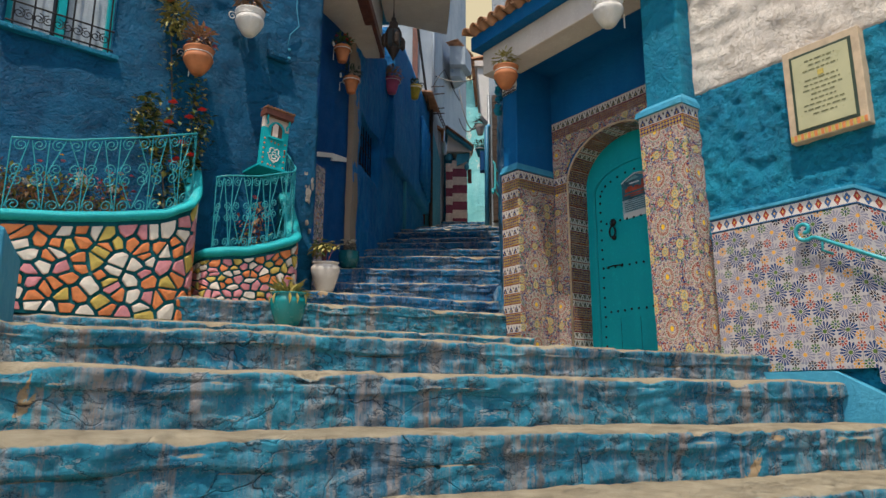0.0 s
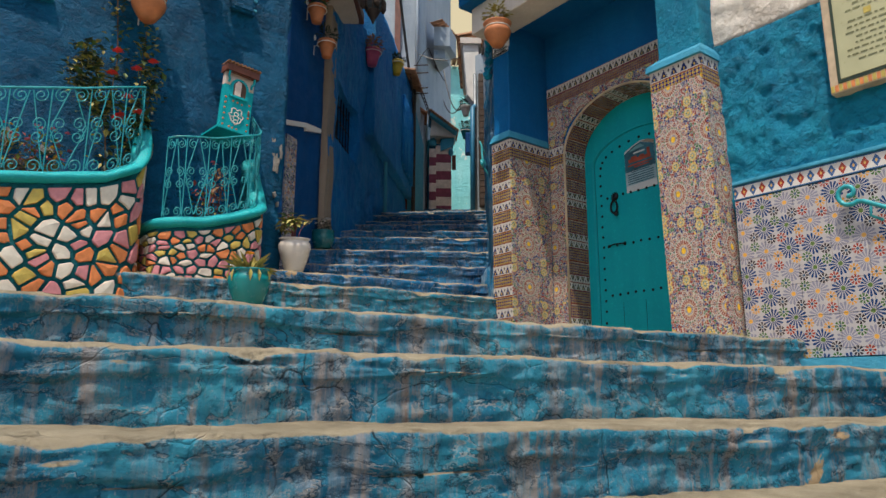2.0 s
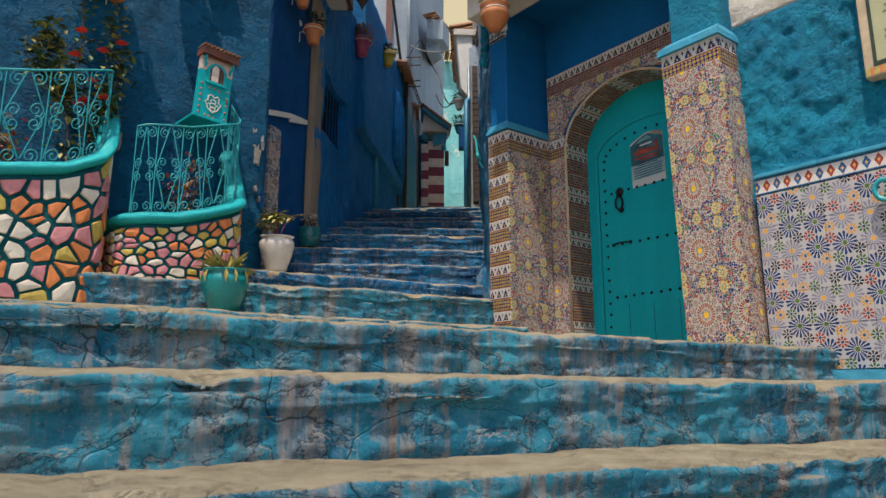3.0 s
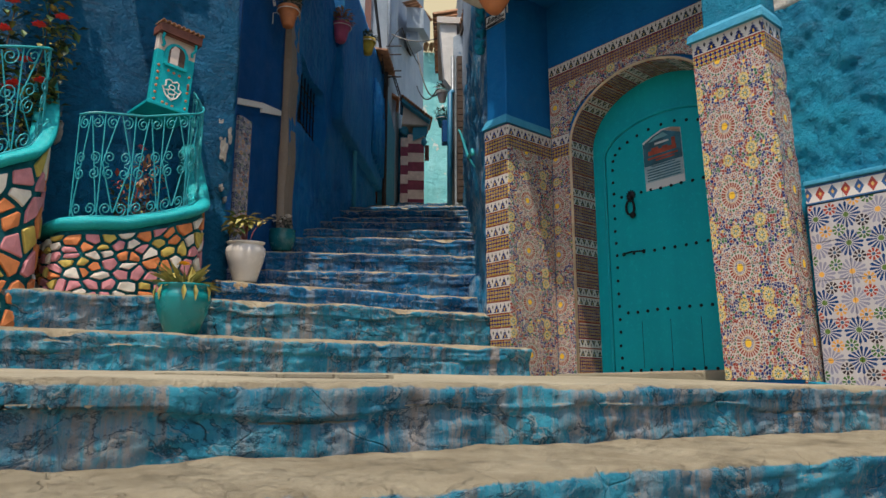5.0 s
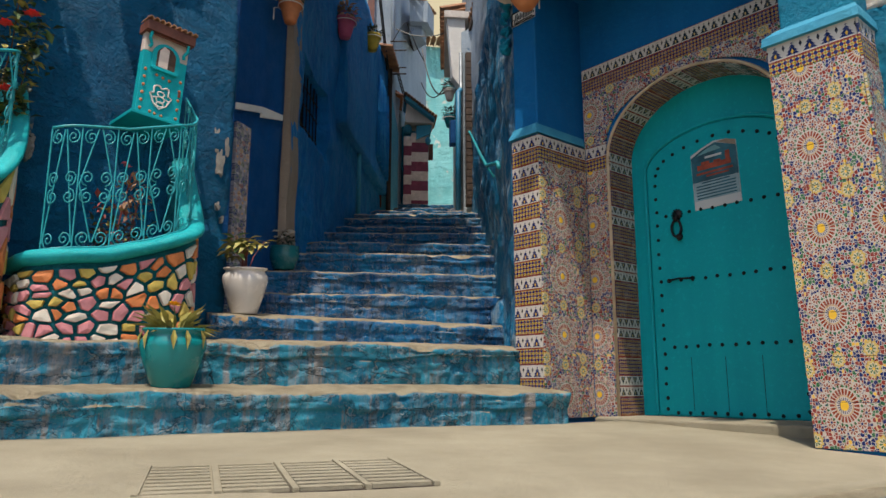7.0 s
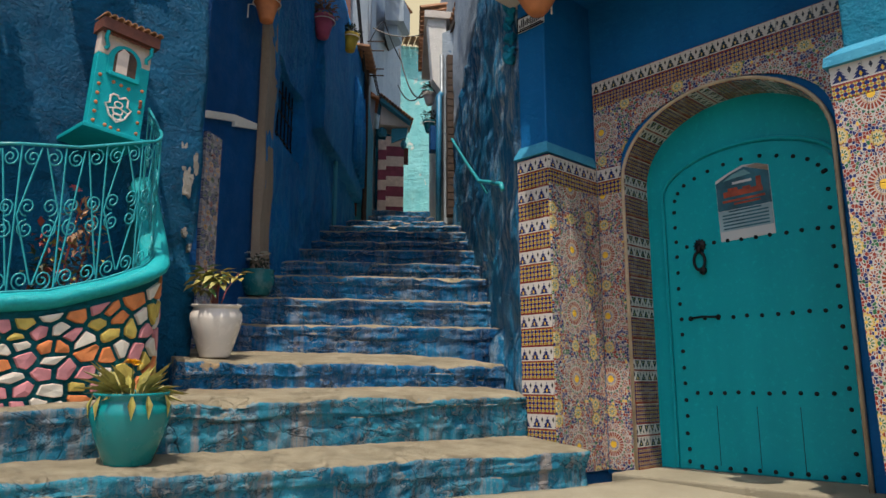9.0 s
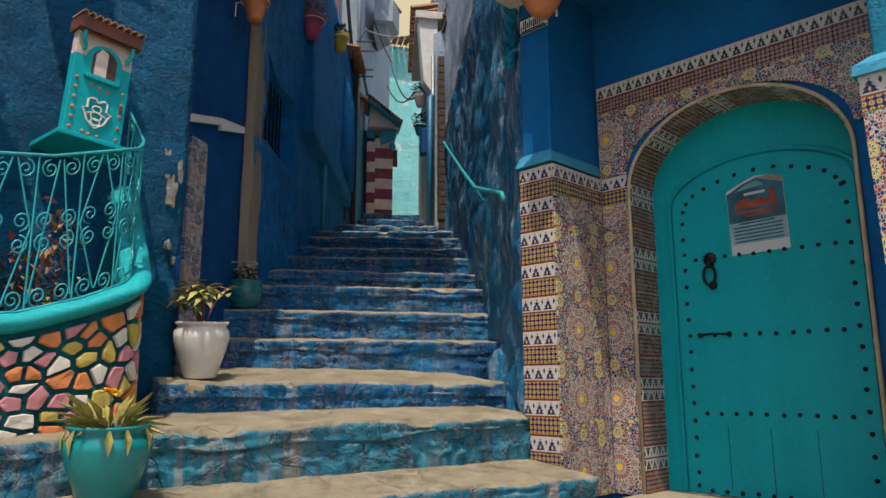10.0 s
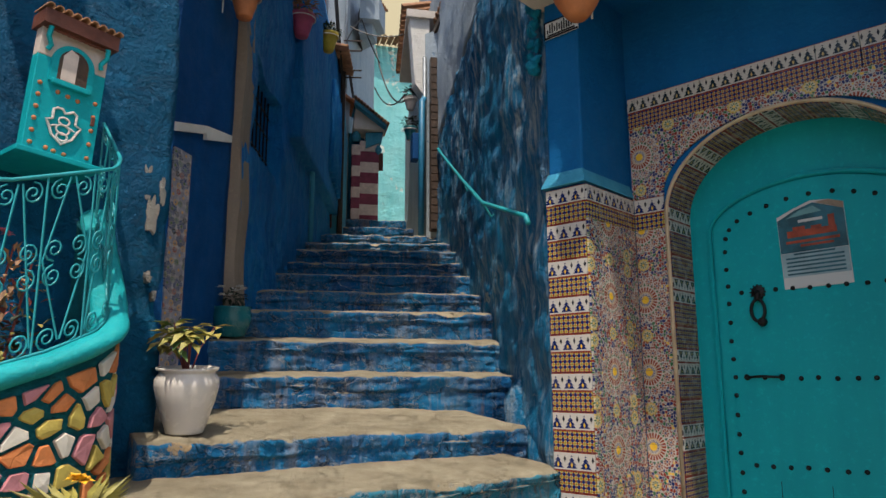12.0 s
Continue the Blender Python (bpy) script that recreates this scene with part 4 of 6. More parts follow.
def skewed(x0, x1, z0, z1, y, slope, material, du, dv, th=0.01):
    bm = box(x0, x1, y - th, y, z0, z1)
    ob = part("tile", bm, material, dado)
    uv_metres(ob, lambda c: c.x + du, lambda c: c.z + dv)
    for v in ob.data.vertices:
        v.co.z -= slope * (v.co.x - 3.25)
    return ob


for x0, x1 in zip((3.252, 3.45, 3.65, 3.85, 4.05), (3.448, 3.648, 3.848, 4.048, 4.25)):
    for z0, z1 in zip((-0.30, -0.165, 0.035, 0.235, 0.435, 0.635), (-0.167, 0.033, 0.233, 0.433, 0.633, 0.835)):
        skewed(x0, x1, z0, z1, YD, 0.62, DADO, 0.02, 0.04)
    skewed(x0, x1, 0.838, 0.938, YD, 0.62, FRIEZE, 0.0, -0.838, 0.013)
    bm = box(x0, x1, YD - 0.03, YD + 0.06, 0.940, 0.965)
    for v in bm.verts:
        v.co.z -= 0.62 * (v.co.x - 3.25)
    part("ledge", bm, BLUE_PALE, dado)
plinth = thing("plinth", FACADE, "pale blue cement plinth under the dado", "plinth", kind="structure")
part("block", prism([(2.30, -0.60), (2.30, -0.215), (3.0, -0.225), (3.9, -0.72), (3.9, -1.2), (2.30, -1.2)], -0.06, W_R), BLUE_PALE, plinth)
part("kerb", prism([(2.17, -0.5), (2.17, -0.07), (2.44, -0.13), (2.44, -0.5)], -0.16, 0.0), BLUE_ROUGH, plinth)

# plaque
plaque = thing("wall_plaque", FACADE, "framed cream tile plaque with small green lettering on the rough wall", "plaque")
part("surround", box(2.875, 3.395, W_R - 0.075, W_R + 0.02, 1.35, 2.035, 0.006), EDGE_TRIM, plaque)
TILE_GREEN = plain("dark green tile line", (0.03, 0.05, 0.025), 0.4)
LETTER = plain("olive green lettering", (0.16, 0.16, 0.07), 0.5)
PLAQUE = plain("cream glazed plaque", (0.44, 0.42, 0.24), 0.35, 0.0, 0.1, 4.0, 0.1)
part("border", box(2.925, 3.345, W_R - 0.081, W_R - 0.073, 1.405, 1.98, 0.002), TILE_GREEN, plaque)
part("panel", box(2.945, 3.325, W_R - 0.086, W_R - 0.077, 1.425, 1.96, 0.002), PLAQUE, plaque)
rng = random.Random(9)
for i in range(12):
    z = 1.905 - i * 0.036
    if i == 3:
        part("emblem", box(3.115, 3.155, W_R - 0.089, W_R - 0.085, z - 0.016, z + 0.022), STONE_YELLOW, plaque)
        continue
    w = rng.uniform(0.07, 0.14)
    x = 3.135 - w
    while x < 3.135 + w:
        l = rng.uniform(0.014, 0.05)
        part("writing_bar", box(x, min(x + l, 3.135 + w), W_R - 0.0885, W_R - 0.085, z, z + 0.010), LETTER, plaque)
        x += l + 0.012
for i in range(22):
    f = i / 22
    part("border_tile", box(2.88 + 0.51 * f, 2.88 + 0.51 * (f + 0.038), W_R - 0.078, W_R - 0.065, 1.357, 1.40, 0.002), STONE_ORANGE if i % 2 else STONE_YELLOW, plaque)

# porch lettering plate
plate = thing("wall_plate", FACADE, "black and white calligraphy tile strip on the blue post", "plate")
part("panel", box(-0.225, 0.0, 0.004, 0.014, 2.86, 2.965, 0.002), WHITE_PAINT, plate)
for x0, x1, z0, z1 in ((-0.225, 0.0, 2.86, 2.868), (-0.225, 0.0, 2.957, 2.965), (-0.225, -0.217, 2.86, 2.965)):
    part("border", box(x0, x1, 0.0, 0.006, z0, z1), BLACK_IRON, plate)
for i in range(13):
    x = -0.205 + i * 0.016
    h = rng.uniform(0.02, 0.07)
    part("writing_bar", box(x, x + 0.008, 0.0005, 0.006, 2.885 + rng.uniform(0, 0.012), min(2.95, 2.89 + h)), BLACK_IRON, plate)
part("writing_bar", box(-0.205, -0.02, 0.0005, 0.006, 2.873, 2.881), BLACK_IRON, plate)

# ---- door fittings ----
stud_bm = lathe([(0.013, 0.0), (0.0125, 0.004), (0.009, 0.009), (0.003, 0.012)], 8)
stud = part("stud", stud_bm, BLACK_IRON, door, smooth=True, m=pose(0.425, W_DOOR - 0.022, 0.06, 90, 0, 0))
rng = random.Random(2)
spots = [(0.425, z) for z in np.arange(0.13, 1.70, 0.1)] + [(1.355, z) for z in np.arange(0.06, 1.75, 0.11)]
spots += [(x, z) for z in (0.04, 0.475, 0.925, 1.39) for x in np.arange(0.50, 1.34, 0.087)]
spots += [(0.885 - 0.46 * math.cos(q), 1.68 + 0.20 * math.sin(q)) for q in np.linspace(0.12, math.pi - 0.12, 13)]
for x, z in spots:
    o = new("stud", stud.data)
    o.parent = door
    o.matrix_basis = pose(x + rng.uniform(-0.004, 0.004), W_DOOR - 0.022, z + rng.uniform(-0.004, 0.004), 90, 0, 0)
yk = W_DOOR - 0.024
knocker = part("knocker", lathe([(0.036, 0.0), (0.034, 0.008), (0.014, 0.018)], 14), BLACK_IRON, door, "black cast iron ring knocker", m=pose(0.585, yk, 1.385, 90, 0, 0))
for q in range(12):
    part("knocker_tooth", box(0.032, 0.043, -0.004, 0.004, 0.001, 0.008), BLACK_IRON, knocker, m=pose(0, 0, 0, 0, 0, q * 30))
part("knocker_ring", tube([(0.585 + 0.036 * math.sin(q), yk - 0.022, 1.285 + 0.058 * math.cos(q)) for q in np.linspace(0.2, 6.1, 22)], 0.009, 7), BLACK_IRON, door, smooth=True)
part("knocker_stem", tube([(0.585, yk - 0.01, 1.39), (0.585, yk - 0.024, 1.34)], 0.016, 7), BLACK_IRON, door, smooth=True)
part("knocker_weight", lathe([(0.026, 0.0), (0.022, 0.014), (0.01, 0.022)], 10), BLACK_IRON, door, m=pose(0.60, yk - 0.012, 1.222, 90, 0, 0))
part("latch", tube([(0.49, yk - 0.004, 0.93), (0.51, yk - 0.02, 0.93), (0.58, yk - 0.024, 0.935), (0.65, yk - 0.02, 0.93), (0.67, yk - 0.004, 0.93)], 0.007, 6), BLACK_IRON, door, smooth=True)
for x in (0.49, 0.67):
    part("latch_boss", lathe([(0.017, 0.0), (0.012, 0.008)], 8), BLACK_IRON, door, m=pose(x, yk, 0.93, 90, 0, 0))

poster = thing("poster", FACADE @ pose(0.885, W_DOOR - 0.024, 1.61, 0, -1.5, 0), "printed paper notice with a red building on teal, torn top", "poster")
PAPER = plain("pale printed paper", (0.50, 0.52, 0.52), 0.7, 0.0, 0.08, 5.0, 0.1)
POSTER_TEAL = plain("teal print", (0.015, 0.10, 0.14), 0.6, 0.0, 0.5, 8.0, 0.1)
POSTER_RED = plain("red print", (0.30, 0.05, 0.02), 0.6, 0.0, 0.5, 14.0, 0.1)
torn = [(-0.165, -0.22), (0.165, -0.22), (0.165, 0.20), (0.10, 0.225), (0.01, 0.235), (-0.08, 0.205), (-0.165, 0.17)]
part("sheet", prism(torn, -0.002, 0.0), PAPER, poster)
part("picture", prism([(-0.163, -0.03), (0.163, -0.03), (0.163, 0.165), (0.02, 0.222), (-0.07, 0.195), (-0.163, 0.15)], -0.004, -0.0022), POSTER_TEAL, poster)
part("cloud", prism([(-0.12, 0.155), (-0.03, 0.165), (0.06, 0.17), (0.02, 0.205), (-0.05, 0.19)], -0.0048, -0.0042), plain("pale teal print", (0.12, 0.28, 0.30), 0.6), poster)
part("fold", prism([(0.163, 0.165), (0.163, 0.20), (0.10, 0.224), (0.03, 0.222)], -0.006, -0.0042), TAN_WOOD, poster)
for x0, x1, z0, z1 in ((-0.12, 0.12, 0.05, 0.085), (0.085, 0.115, 0.085, 0.145), (-0.09, -0.03, 0.085, 0.105), (0.0, 0.05, 0.085, 0.10), (-0.13, 0.13, 0.018, 0.032), (-0.06, 0.10, -0.004, 0.008)):
    part("picture", box(x0, x1, -0.006, -0.0042, z0, z1), POSTER_RED, poster)
part("band", prism([(-0.162, -0.16), (0.162, -0.16), (0.162, -0.032), (-0.162, -0.032)], -0.0035, -0.0022), plain("pale blue print", (0.26, 0.38, 0.42), 0.6), poster)
for i in range(6):
    w = 0.14 if i else 0.10
    part("writing_bar", box(-w, w, -0.0052, -0.0037, -0.045 - i * 0.021, -0.036 - i * 0.021), POSTER_TEAL, poster)
part("writing_bar", box(-0.06, 0.06, -0.0062, -0.0047, 0.125, 0.14), PAPER, poster)

# drain grate in the landing
grate = thing("drain_grate", pose(-0.56, 4.60, -0.0565, 1.8, 0, 13), "dusty slotted cement drain grate set in the landing", "grate")
for i in range(4):
    x = -0.40 + i * 0.205
    part("frame", box(x, x + 0.018, -0.28, 0.28, -0.02, 0.008), CEMENT, grate)
    for j in range(9):
        part("slat", box(x + 0.022, x + 0.198, -0.27 + j * 0.062, -0.236 + j * 0.062, -0.02, 0.007), CEMENT, grate)
part("frame", box(0.42, 0.438, -0.28, 0.28, -0.02, 0.008), CEMENT, grate)
part("pit", box(-0.40, 0.43, -0.28, 0.28, -0.03, -0.004), RUST_IRON, grate)

# ---- planters of coloured stones ----
def smooth_path(points, n=120):
    """Even points along a rounded line, with their running length."""
    pts = [Vector(p) for p in points]
    for _ in range(3):
        out = [pts[0]]
        for a, b in zip(pts, pts[1:]):
            out += [a.lerp(b, 0.25), a.lerp(b, 0.75)]
        pts = out + [pts[-1]]
    run = [0.0]
    for a, b in zip(pts, pts[1:]):
        run.append(run[-1] + (b - a).length)
    even = []
    for i in range(n + 1):
        d = run[-1] * i / n
        j = min(len(run) - 2, max(k for k in range(len(run)) if run[k] <= d + 1e-9))
        even.append(pts[j].lerp(pts[j + 1], (d - run[j]) / max(1e-9, run[j + 1] - run[j])))
    return even, run[-1]


def along(even, f):
    f = min(max(f, 0.0), 1.0) * (len(even) - 1)
    i = min(int(f), len(even) - 2)
    p = even[i].lerp(even[i + 1], f - i)
    d = (even[i + 1] - even[i]).normalized()
    return p, Vector((d.y, -d.x, 0))  # place and outward side


def clip(poly, p, q):
    """The part of poly nearer to p than to q."""
    mid, d = ((p[0] + q[0]) / 2, (p[1] + q[1]) / 2), (q[0] - p[0], q[1] - p[1])
    side = [(x - mid[0]) * d[0] + (z - mid[1]) * d[1] for x, z in poly]
    out = []
    for i in range(len(poly)):
        j = (i + 1) % len(poly)
        if side[i] <= 0:
            out.append(poly[i])
        if side[i] * side[j] < 0:
            t = side[i] / (side[i] - side[j])
            out.append((poly[i][0] + (poly[j][0] - poly[i][0]) * t, poly[i][1] + (poly[j][1] - poly[i][1]) * t))
    return out


def stone_cells(width, height, size, seed):
    """Irregular cells that fill a rectangle."""
    r = random.Random(seed)
    pts = []
    rows_n = max(2, round(height / size))
    for j in range(rows_n):
        n = round(width / (size * 1.12))
        for i in range(n):
            pts.append(((i + 0.5 + 0.5 * (j % 2) - 0.25 + r.uniform(-0.48, 0.48)) * width / n, (j + 0.5 + r.uniform(-0.46, 0.46)) * height / rows_n))
    for p in pts:
        poly = [(0, 0), (width, 0), (width, height), (0, height)]
        for q in sorted(pts, key=lambda q: (q[0] - p[0]) ** 2 + (q[1] - p[1]) ** 2)[1:18]:
            poly = clip(poly, p, q)
            if len(poly) < 3:
                break
        if len(poly) >= 3:
            yield p, poly


STONES = (STONE_ORANGE, STONE_PINK, STONE_YELLOW, STONE_WHITE, STONE_ORANGE, STONE_PINK, STONE_WHITE)


def planter(name, points, tops, base, size, seed, label):
    """A bowed planter wall faced with painted stones, under a rounded ledge; tops: share of the length and height."""
    th = thing(name, HOUSE, label, "planter")
    even, length = smooth_path([(x, y, 0) for x, y in points])
    top = lambda f: float(np.interp(f, [t[0] for t in tops], [t[1] for t in tops]))
    bm = bmesh.new()
    cols = []
    for i in range(81):
        f = i / 80
        p, o = along(even, f)
        z1 = top(f) - 0.02
        cols.append([bm.verts.new((*(p + o * (0.012 * noise.noise((f * 14, z * 6, seed)))).xy, z)) for z in np.linspace(base, z1, 12)] + [bm.verts.new((*(p - o * 0.10).xy, z1)), bm.verts.new((*(p - o * 0.10).xy, base))])
    for a, b in zip(cols, cols[1:]):
        for j in range(13):
            bm.faces.new((a[j], b[j], b[j + 1], a[j + 1]))
    part("mortar", bm, MORTAR, th, smooth=True)
    r = random.Random(seed)
    mean = sum(top(i / 20) for i in range(21)) / 21 - base - 0.07
    for p, poly in stone_cells(length, mean, size, seed):
        cx, cz = sum(v[0] for v in poly) / len(poly), sum(v[1] for v in poly) / len(poly)
        bm = bmesh.new()
        # wear the corners: midpoints pulled in a little
        soft = []
        for i in range(len(poly)):
            a, b = poly[i], poly[(i + 1) % len(poly)]
            soft += [(a[0] * 0.94 + b[0] * 0.06, a[1] * 0.94 + b[1] * 0.06), (a[0] * 0.06 + b[0] * 0.94, a[1] * 0.06 + b[1] * 0.94)]
        rings = []
        for shrink, proud in ((size * 0.17, 0.002), (size * 0.185, 0.015), (size * 0.225, 0.020)):
            ring = []
            for x, z in soft:
                l = math.hypot(x - cx, z - cz) or 1
                k = max(0.25, 1 - shrink / l)
                xx, zz = cx + (x - cx) * k, cz + (z - cz) * k
                f = xx / length
                q, o = along(even, f)
                hz = base + 0.012 + zz / mean * (top(f) - base - 0.075)
                ring.append(bm.verts.new((*(q + o * (proud + 0.006 * noise.noise((xx * 30, zz * 30, seed)))).xy, hz)))
            rings.append(ring)
        n = len(soft)
        for a, b in zip(rings, rings[1:]):
            for i in range(n):
                bm.faces.new((a[i], a[(i + 1) % n], b[(i + 1) % n], b[i]))
        q, o = along(even, cx / length)
        mid = bm.verts.new((*(q + o * (0.021 + r.uniform(-0.002, 0.004))).xy, base + 0.012 + cz / mean * (top(cx / length) - base - 0.075)))
        for i in range(n):
            bm.faces.new((rings[-1][i], rings[-1][(i + 1) % n], mid))
        part("stone", bm, STONES[r.randrange(7)], th)
    # ledge
    bm = bmesh.new()
    rings = []
    for i in range(101):
        f = i / 100
        p, o = along(even, f)
        t = top(f)
        ring = []
        for q in [2 * math.pi * j / 12 for j in range(12)]:
            ring.append(bm.verts.new((*(p + o * (-0.02 + 0.072 * math.cos(q) * (1 + 0.06 * noise.noise((f * 9, q, seed))))).xy, t + 0.044 * math.sin(q) * (1 + 0.10 * noise.noise((f * 12, 3.0, seed))))))
        rings.append(ring)
    for a, b in zip(rings, rings[1:]):
        for j in range(12):
            bm.faces.new((a[j], b[j], b[(j + 1) % 12], a[(j + 1) % 12]))
    bm.faces.new(rings[0])
    bm.faces.new(rings[-1])
    part("ledge", bm, TEAL_LEDGE, th, "rounded turquoise ledge", smooth=True)
    bm = bmesh.new()
    f0 = [bm.verts.new((*(along(even, i / 40)[0] - along(even, i / 40)[1] * 0.06).xy, base + (top(0.3) - base) * 0.86)) for i in range(41)]
    b0 = [bm.verts.new((v.co.x, -0.005, v.co.z)) for v in f0]
    for i in range(40):
        bm.faces.new((f0[i], f0[i + 1], b0[i + 1], b0[i]))
    part("soil", bm, SOIL_AND_SHADE, th)
    return th, even, length, top


def spiral(cx, cz, r, turns, start, way, n=16):
    return [(cx + r * (1 - 0.82 * i / n) * math.cos(start + way * turns * 2 * math.pi * i / n), cz + r * (1 - 0.82 * i / n) * math.sin(start + way * turns * 2 * math.pi * i / n)) for i in range(n + 1)]


def scroll_rail(name, even, length, foot, tops, f0, f1, unit, label):
    """A bowed iron railing of bars, lyres and scrolls along a ledge."""
    th = thing(name, HOUSE, label, "railing")
    head = lambda f: float(np.interp(f, [t[0] for t in tops], [t[1] for t in tops]))

    def at(s, h):
        f = s / length
        p, o = along(even, f)
        q = p - o * 0.035
        return (q.x, q.y, foot(f) + 0.035 + h * (head(f) - foot(f) - 0.035))

    s0, s1 = f0 * length, f1 * length
    n = max(2, round((s1 - s0) / unit))
    w = (s1 - s0) / n
    part("top_rail", tube([at(s0 + (s1 - s0) * i / 60, 1.0) for i in range(61)], 0.008, 6), TEAL_IRON, th, smooth=True)
    part("bottom_rail", tube([at(s0 + (s1 - s0) * i / 60, 0.02) for i in range(61)], 0.006, 6), TEAL_IRON, th, smooth=True)
    for i in range(n + 1):
        s = s0 + w * i
        part("bar", tube([at(s, h) for h in (0.0, 0.5, 1.0)], 0.0045, 5), TEAL_IRON, th)
    for i in range(n):
        c = s0 + w * (i + 0.5)
        for side in (-1, 1):
            r = w * 0.20
            hs = lambda pts: [at(c + side * x, h) for x, h in pts]
            H = 0.56
            k = r / H
            # long diagonal with a curl at the top and at the foot
            if i % 2:
                diag = [(0.02 * w, 0.06), (0.46 * w, 0.52)] + [(0.46 * w - (0.46 * w - 0.05 * w) * t, 0.52 + 0.46 * t) for t in (0.5, 1.0)]
            else:
                diag = [(0.46 * w, 0.06), (0.04 * w, 0.97)]
            part("lyre_bar", tube(hs(diag), 0.0042, 5), TEAL_IRON, th)
            for cx, cz, a0, way in ((0.24 * w, 0.91, 1.57, -1), (0.25 * w, 0.575, -1.57, 1), (0.25 * w, 0.425, 1.57, -1), (0.24 * w, 0.09, -1.57, 1)):
                sp = [(x, cz + (z - cz) * (k / r)) for x, z in spiral(cx, cz, r, 1.6, a0, way)]
                part("scroll", tube(hs(sp), 0.004, 5), TEAL_IRON, th, smooth=True)
    return th


P1 = planter("stone_planter", [(-4.2, -0.46), (-3.0, -0.46), (-1.95, -0.50), (-1.46, -0.48), (-1.36, -0.28), (-1.33, 0.0)],
             ((0.0, 0.84), (0.42, 0.90), (0.55, 0.95), (0.66, 1.01), (0.78, 1.10), (0.85, 1.23), (0.92, 1.52), (1.0, 1.86)), 0.20, 0.104, 1,
             "bowed planter faced with orange, pink, yellow and cream stones")
P2 = planter("stone_planter", [(-1.29, -0.10), (-1.30, -0.47), (-0.9, -0.50), (-0.50, -0.50), (-0.37, -0.34), (-0.33, 0.0)],
             ((0.0, 0.83), (0.22, 0.85), (0.40, 0.89), (0.55, 0.97), (0.68, 1.06), (0.80, 1.17), (0.9, 1.40), (1.0, 1.66)), 0.40, 0.082, 5,
             "small bowed planter faced with coloured stones")
scroll_rail("scroll_railing", P1[1], P1[2], P1[3], ((0.0, 1.45), (0.42, 1.50), (0.55, 1.58), (0.72, 1.74), (0.86, 1.90), (1.0, 2.06)), 0.42, 0.97, 0.265, "turquoise wrought iron railing with scrolls on the large planter")
scroll_rail("scroll_railing", P2[1], P2[2], P2[3], ((0.0, 1.53), (0.2, 1.55), (0.45, 1.62), (0.7, 1.76), (0.85, 1.90), (1.0, 2.12)), 0.19, 0.97, 0.175, "turquoise wrought iron railing with scrolls on the small planter")


# ---- plants and pots ----
def leaf(bm, p, d, size, up=Vector((0, 0, 1)), width=0.42):
    """A folded pointed leaf from p along d."""
    d = d.normalized()
    side = d.cross(up)
    if side.length < 0.05:
        side = Vector((1, 0, 0))
    side.normalize()
    nrm = side.cross(d)
    a = bm.verts.new(p)
    m1 = bm.verts.new(p + d * size * 0.5 + side * size * width * 0.5 + nrm * size * 0.06)
    m2 = bm.verts.new(p + d * size * 0.5 - side * size * width * 0.5 + nrm * size * 0.06)
    c = bm.verts.new(p + d * size * 0.5 - nrm * size * 0.03)
    t = bm.verts.new(p + d * size - nrm * size * 0.14)
    for f in ((a, m1, c), (c, m1, t), (a, c, m2), (c, t, m2)):
        bm.faces.new(f)


def leaf_cloud(centre, radius, count, size, seed, droop=0.2, width=0.42):
    r = random.Random(seed)
    bm = bmesh.new()
    for _ in range(count):
        v = Vector((r.gauss(0, 1), r.gauss(0, 1), r.gauss(0, 1))).normalized()
        p = Vector(centre) + Vector((v.x * radius[0], v.y * radius[1], v.z * radius[2])) * r.uniform(0.2, 1.0)
        leaf(bm, p, v + Vector((r.uniform(-0.5, 0.5), r.uniform(-0.5, 0.5), r.uniform(-0.4, 0.4) - droop)), size * r.uniform(0.6, 1.3), width=width)
    return bm


def blossoms(spots, size, seed):
    r = random.Random(seed)
    bm = bmesh.new()
    for s in spots:
        for k in range(3):
            for q in range(6):
                ang = q * math.pi / 3 + k * 0.5
                d = Vector((math.cos(ang), math.sin(ang), 0.2 + 0.6 * k + r.uniform(-0.2, 0.2)))
                leaf(bm, Vector(s), d, size * (1 - 0.22 * k), width=0.8)
    return bm


def stems(paths, r=0.004):
    bm = bmesh.new()
    for p in paths:
        tube(p, r, 4, bm, 0.5)
    return bm


def scatter(centre, radius, n, seed):
    r = random.Random(seed)
    return [(centre[0] + r.uniform(-1, 1) * radius[0], centre[1] + r.uniform(-1, 1) * radius[1], centre[2] + r.uniform(-1, 1) * radius[2]) for _ in range(n)]


CLAY_POT = [(0.052, 0.0), (0.058, 0.01), (0.085, 0.11), (0.098, 0.17), (0.112, 0.172), (0.114, 0.205), (0.108, 0.212), (0.100, 0.208), (0.095, 0.18)]
BOWL_POT = [(0.045, 0.0), (0.065, 0.02), (0.10, 0.075), (0.122, 0.12), (0.126, 0.14), (0.120, 0.155), (0.113, 0.175), (0.128, 0.215), (0.132, 0.225), (0.122, 0.225), (0.11, 0.19)]


